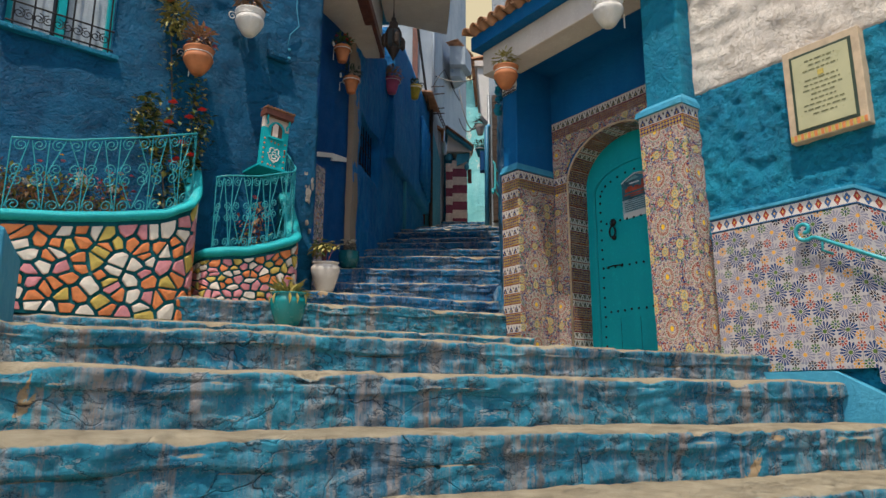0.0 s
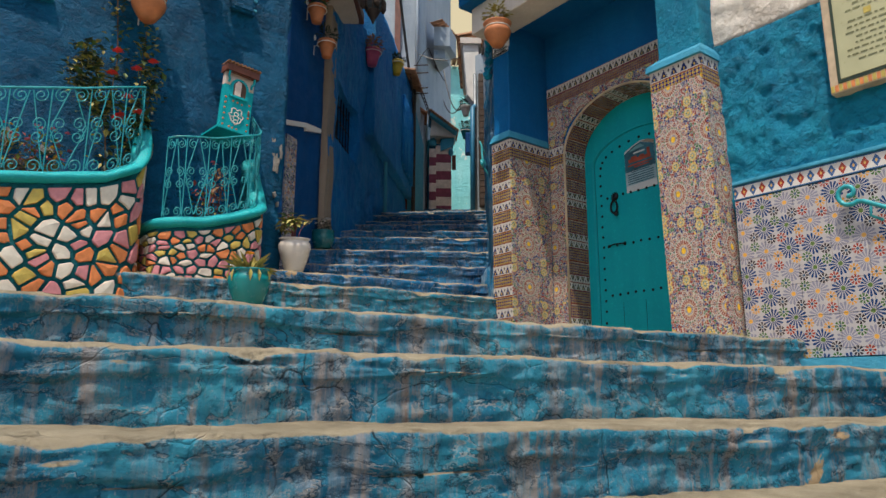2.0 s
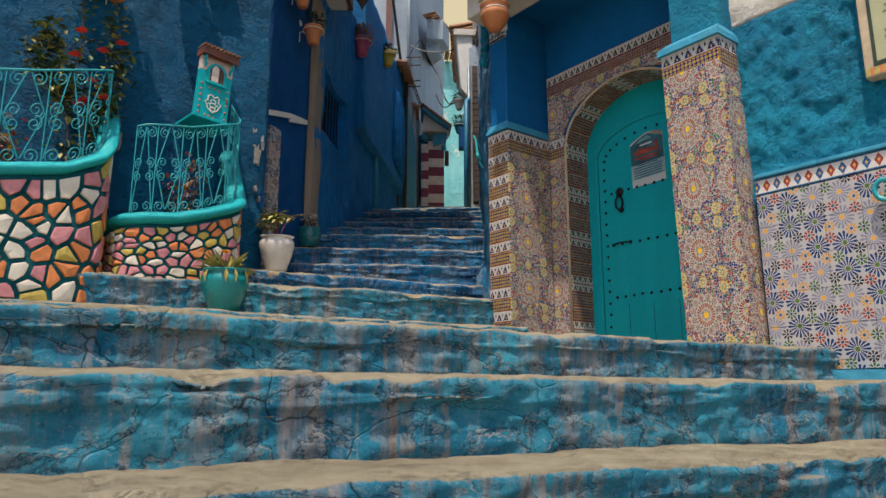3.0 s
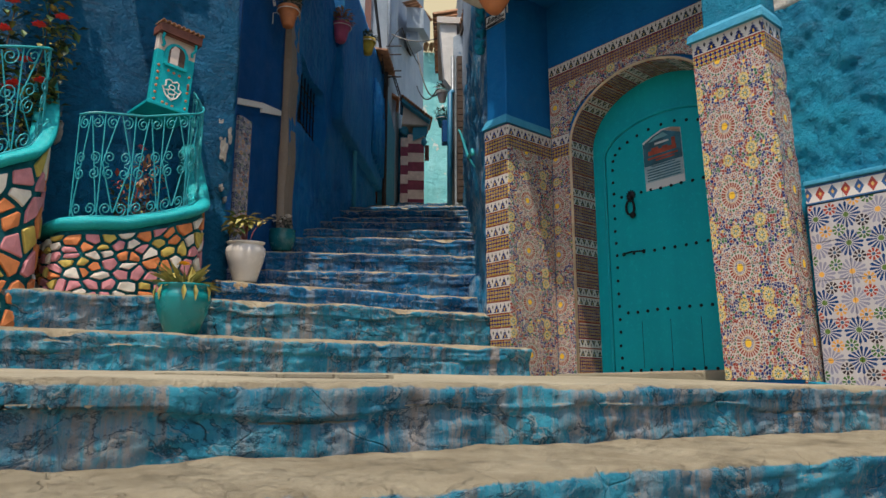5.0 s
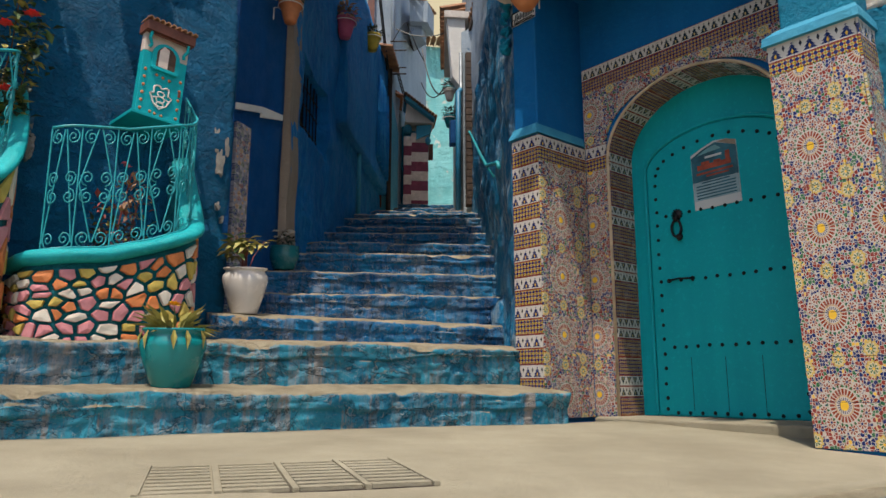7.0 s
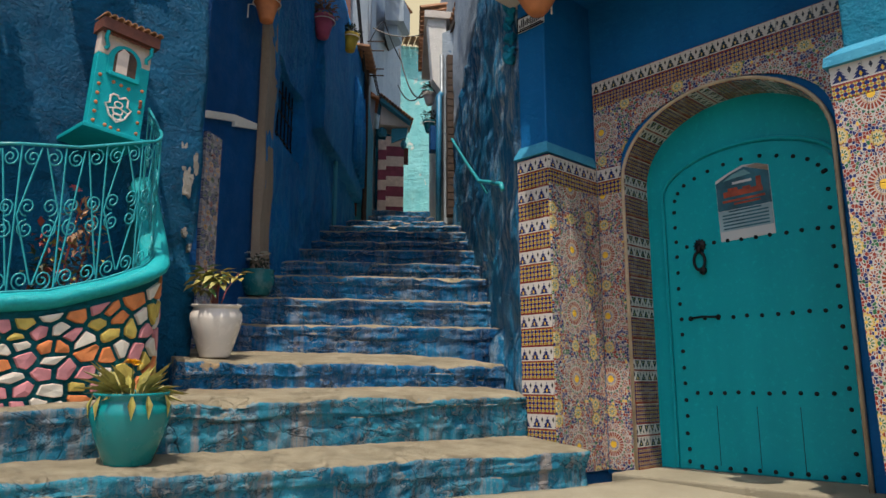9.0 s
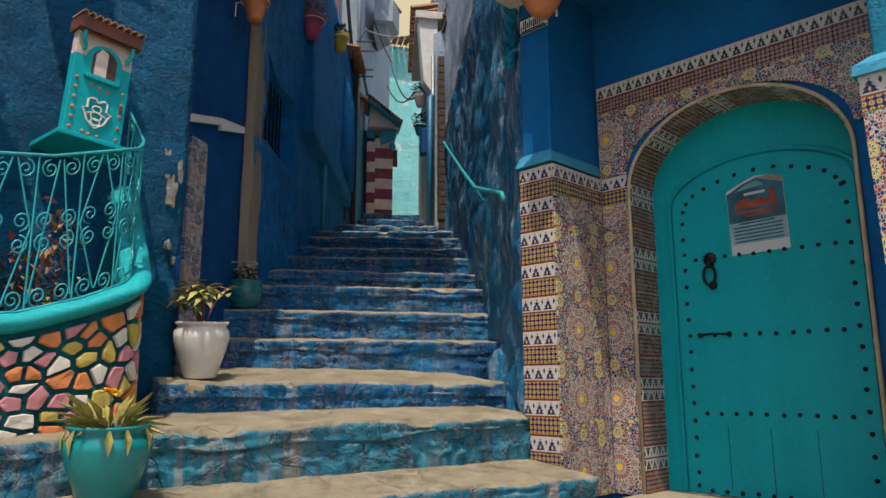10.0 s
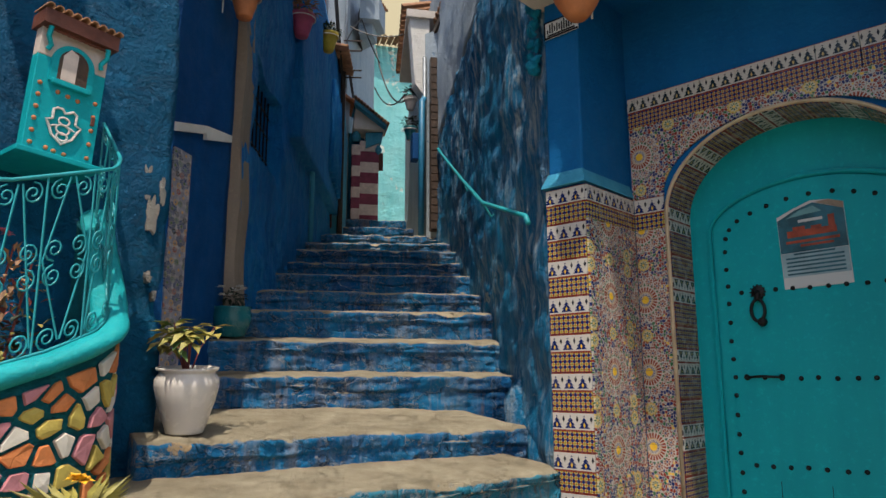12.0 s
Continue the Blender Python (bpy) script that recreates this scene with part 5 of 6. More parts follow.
def hanging_pot(m, label, pot_mat, profile, plant, seed, ring=WHITE_PAINT, scale=1.0, wall=0.2, flowers=None, n_leaf=200, leaf_size=0.06, height=0.10):
    """A pot in a ring bracket on a wall: local y points at the wall."""
    th = thing("hanging_pot", m @ Matrix.Scale(scale, 4), label, "flower pot", "hanging flower pots")
    part("pot", lathe(profile, 24), pot_mat, th, smooth=True)
    zr = profile[-3][1]
    part("soil", lathe([(0.001, zr - 0.02), (0.09, zr - 0.02)], 12), SOIL_AND_SHADE, th)
    rr = 0.116
    part("ring", tube([(rr * math.cos(q), rr * math.sin(q), zr * 0.78) for q in np.linspace(0, 2 * math.pi, 25)], 0.005, 5), ring, th)
    arm = [(0, rr, zr * 0.78), (0, wall, zr * 0.78), (0.0, wall, zr * 0.78 - 0.12)]
    arm_ob = part("bracket", tube(arm, 0.006, 5), ring, th)
    sp = [(-0.10 + x, wall * 0.75, z + zr) for x, z in spiral(0, 0, 0.045, 1.4, 0.0, 1)]
    part("bracket_scroll", tube(sp, 0.005, 5), ring, arm_ob, smooth=True)
    part("foliage", leaf_cloud((0, 0, zr + height * 0.7), (0.12, 0.12, height), n_leaf, leaf_size, seed), plant, th)
    if flowers:
        part("blossom", blossoms(scatter((0, 0, zr + height), (0.11, 0.11, height * 0.8), 9, seed + 1), 0.024, seed), flowers, th)
    return th


hanging_pot(HOUSE @ pose(-1.43, -0.22, 2.55), "orange clay pot with red flowers bracketed to the blue wall", CLAY, BOWL_POT, LEAF_DRY, 21, scale=1.08, wall=0.2, flowers=PINK_FLOWER, n_leaf=340, height=0.13)
hanging_pot(HOUSE @ pose(-0.95, -0.22, 3.12), "white clay pot with dry flowers bracketed to the blue wall", WHITE_PAINT, BOWL_POT, LEAF_DRY, 22, scale=1.12, wall=0.2, flowers=None, n_leaf=380, height=0.15)
hanging_pot(HOUSE @ pose(-1.75, -0.2, 3.20), "orange clay pot high on the blue wall", CLAY, BOWL_POT, LEAF_OLIVE, 23, wall=0.2)
hanging_pot(FACADE @ pose(0.19, -0.30, 2.72), "orange clay pot with a leafy shrub under the eave", CLAY, BOWL_POT, LEAF_OLIVE, 24, wall=0.14, scale=1.0, height=0.12, leaf_size=0.05, n_leaf=240)
hanging_pot(FACADE @ pose(1.60, -0.36, 2.74), "white clay pot hung under the eave", WHITE_PAINT, BOWL_POT, LEAF_OLIVE, 25, wall=0.2, scale=1.05)


def pot_stand(name, m, label, mat, profile, soil_z, soil_r):
    th = thing(name, m, label, "flower pot")
    part("pot", lathe(profile, 36), mat, th, smooth=True)
    part("soil", lathe([(0.001, soil_z + 0.005), (soil_r, soil_z)], 20), SOIL_AND_SHADE, th)
    return th


# turquoise pot with a succulent
green = pot_stand("flower_pot", pose(-1.27, 5.97, 0.205, 3) @ Matrix.Scale(0.9, 4), "glazed turquoise pot with a yellow-flowered succulent on the step", GREEN_GLAZE,
                  [(0.095, 0.0), (0.105, 0.008), (0.155, 0.14), (0.178, 0.23), (0.176, 0.262), (0.150, 0.285), (0.150, 0.30), (0.168, 0.318), (0.166, 0.328), (0.152, 0.325), (0.14, 0.29)], 0.30, 0.145)
r5 = random.Random(31)
bm = bmesh.new()
for i in range(70):
    a = r5.uniform(0, 6.28)
    d = Vector((math.cos(a), math.sin(a), r5.uniform(-0.1, 1.8)))
    leaf(bm, Vector((0.06 * math.cos(a), 0.06 * math.sin(a), 0.31)), d, r5.uniform(0.10, 0.22), width=0.17)
part("foliage", bm, LEAF_OLIVE, green)
for a in (-2.6, -2.2, -0.9, -0.3, -1.3):
    bm = bmesh.new()
    p = Vector((0.16 * math.cos(a), 0.16 * math.sin(a), 0.33))
    leaf(bm, p, Vector((math.cos(a) * 0.35, math.sin(a) * 0.35, -1)), 0.12, width=0.28)
    part("drooping_leaf", bm, LEAF_OLIVE, green)
bm = blossoms([(0.01, -0.02, 0.455), (-0.01, -0.01, 0.46)], 0.045, 3)
part("flower", bm, YELLOW_FLOWER, green, "yellow flower")
part("stem", stems([[(0, 0, 0.3), (0.0, -0.01, 0.45)]], 0.005), LEAF_GREEN, green)

white = pot_stand("flower_pot", pose(-1.12, 7.03, 0.68, 5) @ Matrix.Scale(0.87, 4), "glazed white pot with a red-stemmed leafy plant on the step", WHITE_GLAZE,
                  [(0.085, 0.0), (0.098, 0.004), (0.100, 0.018), (0.108, 0.04), (0.15, 0.17), (0.168, 0.25), (0.166, 0.285), (0.146, 0.315), (0.146, 0.325), (0.160, 0.333), (0.163, 0.345), (0.152, 0.348), (0.14, 0.32)], 0.325, 0.142)


def leafy(th, z0, n, reach, seed, leaf_size, mats, red=STEM):
    """Upright stems with tufts of broad leaves."""
    r = random.Random(seed)
    tops = []
    paths = []
    for i in range(n):
        a = r.uniform(0, 6.28)
        l = r.uniform(0.5, 1.0) * reach
        p1 = Vector((math.cos(a) * l * 0.6, math.sin(a) * l * 0.6, z0 + r.uniform(0.5, 1.0) * reach))
        paths.append([(0.02 * math.cos(a), 0.02 * math.sin(a), z0), tuple(Vector((math.cos(a) * l * 0.25, math.sin(a) * l * 0.25, z0 + reach * 0.45))), tuple(p1)])
        tops.append(p1)
    part("stem", stems(paths, 0.005), red, th)
    for k, mt in enumerate(mats):
        bm = bmesh.new()
        for i, p in enumerate(tops):
            if i % len(mats) == k:
                for q in range(6):
                    a = q * 1.05 + r.uniform(-0.3, 0.3)
                    leaf(bm, p - Vector((0, 0, 0.02 * (q % 3))), Vector((math.cos(a), math.sin(a), r.uniform(-0.5, 0.35))), leaf_size * r.uniform(0.6, 1.2), width=0.40)
        part("foliage", bm, mt, th)


leafy(white, 0.32, 13, 0.27, 6, 0.13, (LEAF_OLIVE, LEAF_GREEN, LEAF_OLIVE), LEAF_RED)
blue = pot_stand("flower_pot", pose(-1.065, 8.53, 1.215, 3) @ Matrix.Scale(0.8, 4), "dark teal glazed pot with white flowers on the steps", DARK_GLAZE,
                 [(0.10, 0.0), (0.115, 0.01), (0.16, 0.12), (0.168, 0.17), (0.155, 0.235), (0.165, 0.25), (0.163, 0.26), (0.15, 0.255), (0.14, 0.22)], 0.235, 0.145)
part("foliage", leaf_cloud((0, 0, 0.34), (0.12, 0.12, 0.09), 80, 0.06, 8), LEAF_DARK, blue)
part("blossom", blossoms(scatter((0, -0.02, 0.40), (0.12, 0.10, 0.06), 9, 9), 0.042, 2), WHITE_FLOWER, blue, "white flowers")

# planting behind the railings
def bed(name, x0, x1, z, seed, label, lush):
    th = thing(name, HOUSE, label, "plants")
    r = random.Random(seed)
    for k, (mt, n, sz) in enumerate(lush):
        bm = bmesh.new()
        for _ in range(n):
            p = Vector((r.uniform(x0, x1), r.uniform(-0.38, -0.12), z + r.random() ** 1.5 * (0.20 if k == 0 else 0.36)))
            leaf(bm, p, Vector((r.uniform(-1, 1), r.uniform(-1.3, 0.4), r.uniform(-0.4, 0.9))), sz * r.uniform(0.6, 1.3), width=0.5)
        part("foliage", bm, mt, th)
    return th


bed1 = bed("planting", -2.95, -1.95, 0.97, 41, "dry brown succulents in the large planter", ((LEAF_DRY, 1500, 0.05), (LEAF_RED, 300, 0.045), (LEAF_OLIVE, 650, 0.05), (LEAF_GREEN, 260, 0.05)))
part("blossom", blossoms(scatter((-2.3, -0.3, 1.3), (0.45, 0.1, 0.15), 24, 3), 0.026, 4), PINK_FLOWER, bed1)
part("blossom", blossoms(scatter((-2.1, -0.3, 1.35), (0.4, 0.1, 0.15), 12, 5), 0.020, 6), YELLOW_FLOWER, bed1)
bed2 = bed("planting", -0.95, -0.66, 0.92, 42, "thin reddish plant in the small planter", ((LEAF_DARK, 120, 0.05), (LEAF_RED, 160, 0.05), (LEAF_OLIVE, 70, 0.05)))
part("stem", stems([[(-0.80, -0.25, 0.85), (-0.82, -0.27, 1.1), (-0.78, -0.30, 1.42)], [(-0.78, -0.25, 0.85), (-0.72, -0.25, 1.2), (-0.70, -0.27, 1.36)]], 0.007), LEAF_RED, bed2)
part("foliage", leaf_cloud((-0.77, -0.28, 1.30), (0.10, 0.06, 0.13), 70, 0.045, 12), LEAF_DRY, bed2)
part("blossom", blossoms([(-0.83, -0.32, 1.46), (-0.81, -0.31, 1.45)], 0.028, 7), PINK_FLOWER, bed2)

vine = thing("climbing_rose", HOUSE, "climbing rose with red blooms and yellowing leaves against the blue wall", "climbing plant")
vp = [[(-1.62, -0.30, 1.0), (-1.66, -0.20, 1.6), (-1.60, -0.14, 2.2), (-1.66, -0.12, 2.9), (-1.62, -0.10, 3.3)], [(-1.55, -0.30, 1.0), (-1.50, -0.22, 1.5), (-1.42, -0.16, 2.0), (-1.40, -0.14, 2.5)], [(-1.66, -0.2, 1.6), (-1.80, -0.2, 1.85), (-1.92, -0.2, 1.98)], [(-1.66, -0.2, 1.7), (-1.78, -0.2, 2.05), (-1.86, -0.2, 2.15)], [(-1.5, -0.2, 1.5), (-1.36, -0.18, 1.8), (-1.3, -0.16, 2.2)]]
part("stem", stems(vp, 0.007), STEM, vine)
r6 = random.Random(77)
for k, (mt, n) in enumerate(((LEAF_OLIVE, 420), (LEAF_GREEN, 380), (LEAF_DARK, 480))):
    bm = bmesh.new()
    for _ in range(n):
        line = vp[r6.randrange(len(vp))]
        i = r6.randrange(len(line) - 1)
        p = Vector(line[i]).lerp(Vector(line[i + 1]), r6.random()) + Vector((r6.gauss(0, 0.045), r6.gauss(0, 0.03), r6.gauss(0, 0.05)))
        leaf(bm, p, Vector((r6.uniform(-1, 1), r6.uniform(-1, 0.3), r6.uniform(-0.6, 0.5))), r6.uniform(0.04, 0.085), width=0.55)
    part("foliage", bm, mt, vine)
part("foliage", leaf_cloud((-1.64, -0.16, 3.1), (0.17, 0.08, 0.2), 260, 0.06, 61), LEAF_OLIVE, vine)
for s in ((-1.66, -0.30, 2.17), (-1.50, -0.28, 2.08), (-1.57, -0.35, 1.80), (-1.62, -0.40, 1.62), (-1.64, -0.38, 1.60), (-1.37, -0.24, 2.20), (-1.70, -0.36, 1.95), (-1.46, -0.30, 1.72)):
    part("bloom", blossoms([s, (s[0] + 0.012, s[1] - 0.01, s[2] + 0.008)], 0.042, 5), RED_FLOWER, vine)

# ---- wall cabinet like a small door ----
cab = thing("wall_cabinet", HOUSE @ pose(-0.660, -0.30, 1.79, 0, 3.4, 0), "turquoise wall cabinet shaped like a tiny studded door", "cabinet")
body = part("body", box(-0.137, 0.137, 0.0, 0.055, 0.0, 0.40, 0.005), TEAL_DOOR, cab)
upper = part("upper_body", box(-0.135, 0.135, 0.0, 0.055, 0.40, 0.52, 0.003), CREAM, cab)
arch = [(x, 0.30 + z) for x, z in arch_outline(0.0, 0.085, 0.09, 0.085, 0.0, 16)]
part("arch_surround", prism(arch, -0.012, 0.004), TEAL_DOOR, upper)
part("niche", prism([(x, 0.31 + z) for x, z in arch_outline(0.0, 0.058, 0.085, 0.06, 0.0, 16)], -0.0145, -0.010), BROWN_WOOD, upper)
part("curtain", prism([(-0.045, 0.315), (0.012, 0.315), (0.012, 0.44), (-0.02, 0.455), (-0.045, 0.42)], -0.017, -0.0146), CREAM, upper)
part("shelf_lip", box(-0.075, 0.075, -0.022, 0.0, 0.29, 0.312, 0.003), TEAL_DOOR, cab)
part("board", box(-0.165, 0.165, -0.035, 0.30, -0.024, 0.0, 0.004), TEAL_DOOR, cab)
roof = part("roof", prism([(-0.15, 0.515), (0.15, 0.515), (0.15, 0.575), (-0.15, 0.575)], -0.05, 0.07), RED_WOOD, cab)
small = roof_tile(0.016, 0.13, 0.004)
rt = part("roof_tile", small, ROOF_CLAY, roof, m=pose(-0.14, -0.065, 0.58, 4, 0, 0))
for i in range(1, 9):
    o = new("roof_tile", rt.data)
    o.parent = roof
    o.matrix_basis = pose(-0.14 + i * 0.035, -0.065, 0.58, 4, 0, 0)
part("carved_strip", tube([(-0.13 + 0.26 * i / 24, -0.028, 0.503 + 0.004 * (i % 2)) for i in range(25)], 0.007, 5), RED_WOOD, cab)
for s in (-1, 1):
    part("bracket", tube([(s * 0.115, -0.035, 0.51), (s * 0.118, -0.03, 0.47), (s * 0.10, -0.02, 0.44), (s * 0.108, -0.012, 0.42)], 0.010, 6), TEAL_DOOR, cab)
cs = part("stud", lathe([(0.010, 0.0), (0.008, 0.006), (0.002, 0.009)], 7), CLAY, body, m=pose(-0.11, 0.0, 0.03, 90, 0, 0))
for x, z in [(-0.11, 0.03 + 0.05 * i) for i in range(1, 6)] + [(0.11, 0.03 + 0.06 * i) for i in range(0, 5)] + [(-0.05, 0.025), (-0.02, 0.02), (0.02, 0.018), (-0.04, 0.265), (0.0, 0.26), (0.04, 0.255)]:
    o = new("stud", cs.data)
    o.parent = body
    o.matrix_basis = pose(x, 0.0, z, 90, 0, 0)
part("lock_plate", box(0.102, 0.118, -0.008, 0.0, 0.17, 0.21, 0.003), RED_WOOD, body)
palm = [(0.0, 0.075), (0.012, 0.155), (0.03, 0.165), (0.045, 0.155), (0.045, 0.115), (0.068, 0.105), (0.055, 0.085), (0.040, 0.05), (0.0, 0.02), (-0.040, 0.05), (-0.055, 0.085), (-0.068, 0.105), (-0.045, 0.115), (-0.045, 0.155), (-0.03, 0.165), (-0.012, 0.165), (0.0, 0.15)]
ring = [(x, -0.006, z + 0.035) for x, z in palm[1:]]
part("ornament", tube(ring + ring[:1], 0.0055, 5), WHITE_PAINT, body, "cream openwork palm ornament")
for zz, rr in ((0.15, 0.016), (0.115, 0.02), (0.085, 0.016)):
    part("ornament", tube([(rr * 1.3 * math.cos(q), -0.006, zz + rr * math.sin(q)) for q in np.linspace(0, 6.28, 13)], 0.004, 5), WHITE_PAINT, body)
part("ornament", tube([(-0.045, -0.006, 0.12), (0.0, -0.006, 0.135), (0.045, -0.006, 0.12)], 0.004, 5), WHITE_PAINT, body)

# ---- window of the house ----
win = thing("window_1", HOUSE, "grilled window with grey curtains in a blue reveal", "window", kind="structure")
part("sill", box(-3.0, -2.07, -0.05, 0.12, 2.535, 2.585, 0.012), BLUE_ROUGH, win)
part("pane", box(-2.94, -2.13, 0.16, 0.17, 2.58, 3.75), GLASS, win)
part("curtain", box(-2.92, -2.60, 0.12, 0.13, 2.60, 3.74), GREY_WALL, win)
part("curtain", box(-2.48, -2.16, 0.12, 0.13, 2.60, 3.74), GREY_WALL, win)
for x0, x1 in ((-2.95, -2.90), (-2.56, -2.50), (-2.17, -2.12)):
    part("window_frame", box(x0, x1, 0.08, 0.15, 2.58, 3.75), TEAL_DOOR, win)
for x in np.linspace(-2.90, -2.16, 6):
    part("grille_bar", tube([(x, -0.02, 2.59), (x, -0.02, 3.76)], 0.008, 5), BLACK_IRON, win)
for z in (2.62, 2.80, 3.3):
    part("grille_bar", tube([(-2.95, -0.02, z), (-2.12, -0.02, z)], 0.009, 5), BLACK_IRON, win)
for i in range(5):
    x = -2.826 + i * 0.148
    for s in (-1, 1):
        part("grille_scroll", tube([(a, -0.02, b) for a, b in spiral(x + s * 0.035, 2.71, 0.05, 1.5, 1.57, s)], 0.005, 5), BLACK_IRON, win)

box_e = thing("meter_box", HOUSE @ pose(-0.535, -0.035, 3.17), "small blue-painted meter hatch on the wall", "hatch")
part("frame", box(-0.12, 0.12, -0.025, 0.03, -0.10, 0.10, 0.012), BLUE_DEEP, box_e)
part("lid", box(-0.09, 0.09, -0.036, -0.02, -0.075, 0.075, 0.008), BLUE_DEEP, box_e)
for z in (-0.05, 0.05):
    part("clasp", box(0.10, 0.13, -0.04, -0.01, z - 0.012, z + 0.012, 0.003), BLUE_PALE, box_e)
cord = thing("wall_cable", HOUSE, "thin blue-painted cable down the wall", "cable")
part("cable", tube([(-0.42, -0.02, 3.28), (-0.40, -0.03, 3.42), (-0.30, -0.03, 3.55), (-0.34, -0.03, 3.75), (-0.33, -0.02, 4.4)], 0.006, 5), BLUE_PALE, cord, smooth=True)
BARE = limewash("bare grey plaster", (0.22, 0.23, 0.23), (0.42, 0.38, 0.33), 0.9, 3.0, (0.06, 0.16, 0.26), 0.58)
chips = thing("bare_plaster_patch", HOUSE, "patches of bare plaster where blue paint flaked off", "patch", kind="structure")


def patch(cx, cz, rx, rz, seed, y=-0.018):
    bm = bmesh.new()
    r = random.Random(seed)
    n = 40
    ring = [bm.verts.new((cx + rx * math.cos(q) * f, y, cz + rz * math.sin(q) * f)) for q, f in [(2 * math.pi * i / n, 0.7 + 0.5 * noise.noise((1.6 * math.cos(2 * math.pi * i / n), 1.6 * math.sin(2 * math.pi * i / n), seed)) + 0.08 * r.uniform(-1, 1)) for i in range(n)]]
    ring2 = [bm.verts.new((cx + (v.co.x - cx) * 1.15, 0.03, cz + (v.co.z - cz) * 1.15)) for v in ring]
    c = bm.verts.new((cx, y - 0.002, cz))
    for i in range(n):
        bm.faces.new((ring[i], ring[(i + 1) % n], c))
        bm.faces.new((ring[i], ring2[i], ring2[(i + 1) % n], ring[(i + 1) % n]))
    return bm


for cx, cz, rx, rz, sd in ((-0.13, 1.86, 0.035, 0.11, 1.3), (-0.09, 1.72, 0.04, 0.10, 2.7), (-0.05, 1.82, 0.025, 0.10, 4.4), (-1.27, 1.66, 0.05, 0.10, 3.1), (-1.24, 1.54, 0.04, 0.09, 5.9), (-0.09, 1.40, 0.02, 0.04, 4.2), (-0.05, 1.32, 0.012, 0.03, 6.6), (-2.62, 1.30, 0.09, 0.05, 7.3), (-2.25, 1.40, 0.07, 0.08, 8.2), (-2.0, 1.36, 0.06, 0.05, 9.1)):
    part("flake", patch(cx, cz, rx, rz, sd, -0.022), BARE, chips)

# ---- side of the house and the next building, up the alley ----
ret = thing("wall_return", frame_at(-1.27, 7.09, 101.7), "navy side wall of the house", "wall", kind="structure")
part("plaster", sheet(-0.01, 0.95, 0.3, 6.4, 0.06, 0.010, 0.0, 0.35, 7.0, 1.6), BLUE_NIGHT, ret, smooth=True)
panel = thing("wall_recess", frame_at(-1.44, 7.85, 67), "navy recess wall with a white band and a painted tile strip", "wall", kind="structure")
part("plaster", sheet(-0.3, 0.78, 0.3, 6.4, 0.06, 0.010, 0.0, 0.3, 3.0, 1.6), BLUE_NIGHT, panel, smooth=True)
for i in range(8):
    ob = part("strip_tile", box(0.03, 0.23, -0.03, 0.0, 0.74 + i * 0.2, 0.74 + i * 0.2 + 0.197), DADO, panel)
    uv_metres(ob, lambda c: c.x * 1.3, lambda c: c.z * 1.6)
for line in ([(0.0, 2.43), (0.40, 2.545), (0.40, 2.60), (0.0, 2.485)], [(0.40, 2.505), (0.74, 2.60), (0.74, 2.65), (0.40, 2.60)]):
    part("painted_band", prism(line, -0.026, 0.0), WHITE_PAINT, panel)
tan = thing("wall_pier", pose(-1.12, 8.72, 0), "tan bare-rendered pier between two alley houses", "pier", kind="structure")
bm = bmesh.new()
rows = []
for z in np.linspace(1.0, 4.9, 24):
    k = 0.02 * noise.noise((z * 2, 1, 2)) + 0.03 * max(0, 2.0 - z)
    rows.append([bm.verts.new(v) for v in ((-0.10 - k, -0.04, z), (0.045 + k, -0.05, z), (0.09 + k, 0.25, z), (-0.14, 0.3, z))])
for a, b in zip(rows, rows[1:]):
    for j in range(4):
        bm.faces.new((a[j], a[(j + 1) % 4], b[(j + 1) % 4], b[j]))
bm.faces.new(rows[0])
bm.faces.new(rows[-1])
part("render", bm, TAN_WOOD, tan, smooth=False)

B2 = frame_at(-1.08, 8.72, 80.5)
b2 = thing("wall_alley_left", B2, "dark blue streaked alley house with a grilled window", "wall", kind="structure")
part("plaster", sheet(0, 5.4, 0.8, 5.0, 0.04, 0.050, 0.0, 0.4, 11.0, 1.5, holes=((0.32, 1.45, 2.75, 3.55),)), BLUE_ALLEY, b2, smooth=True)
# Dark sheet behind the grille: the unlit room's shade is put into its colour.
part("pane", box(0.3, 1.5, 0.3, 0.32, 2.7, 3.6), SOIL_AND_SHADE, b2)
for x in np.linspace(0.4, 1.4, 8):
    part("grille_bar", tube([(x, 0.12, 2.75), (x, 0.12, 3.55)], 0.008, 5), BLACK_IRON, b2)
for z in (2.95, 3.2, 3.4):
    part("grille_bar", tube([(0.32, 0.12, z), (1.45, 0.12, z)], 0.008, 5), BLACK_IRON, b2)
part("pipe", tube([(3.15, -0.06, 2.2), (3.15, -0.06, 4.9)], 0.03, 8), BLUE_PALE, b2, smooth=True)
bulge = sheet(1.9, 5.4, 3.4, 5.7, 0.08, 0.03, -0.12, 0.3, 13.0, 1.4)
part("upper_plaster", bulge, BLUE_ALLEY, b2, smooth=True)
for i in range(6):
    part("flute", tube([(4.3 + i * 0.17, -0.13, 3.75 - 0.03 * i), (4.3 + i * 0.17, -0.15, 4.3), (4.3 + i * 0.17, -0.14, 5.1)], 0.05, 8, taper=0.6), BLUE_ALLEY, b2, smooth=True)
for i in range(7):
    part("parapet_tile", roof_tile(0.075, 0.5), ROOF_CLAY, b2, smooth=True, m=pose(4.55 + i * 0.14, -0.30, 5.68, 12, 0, 0))
part("downpipe", tube([(5.35, -0.16, 2.8), (5.35, -0.16, 5.7)], 0.04, 7), RUST_IRON, b2)

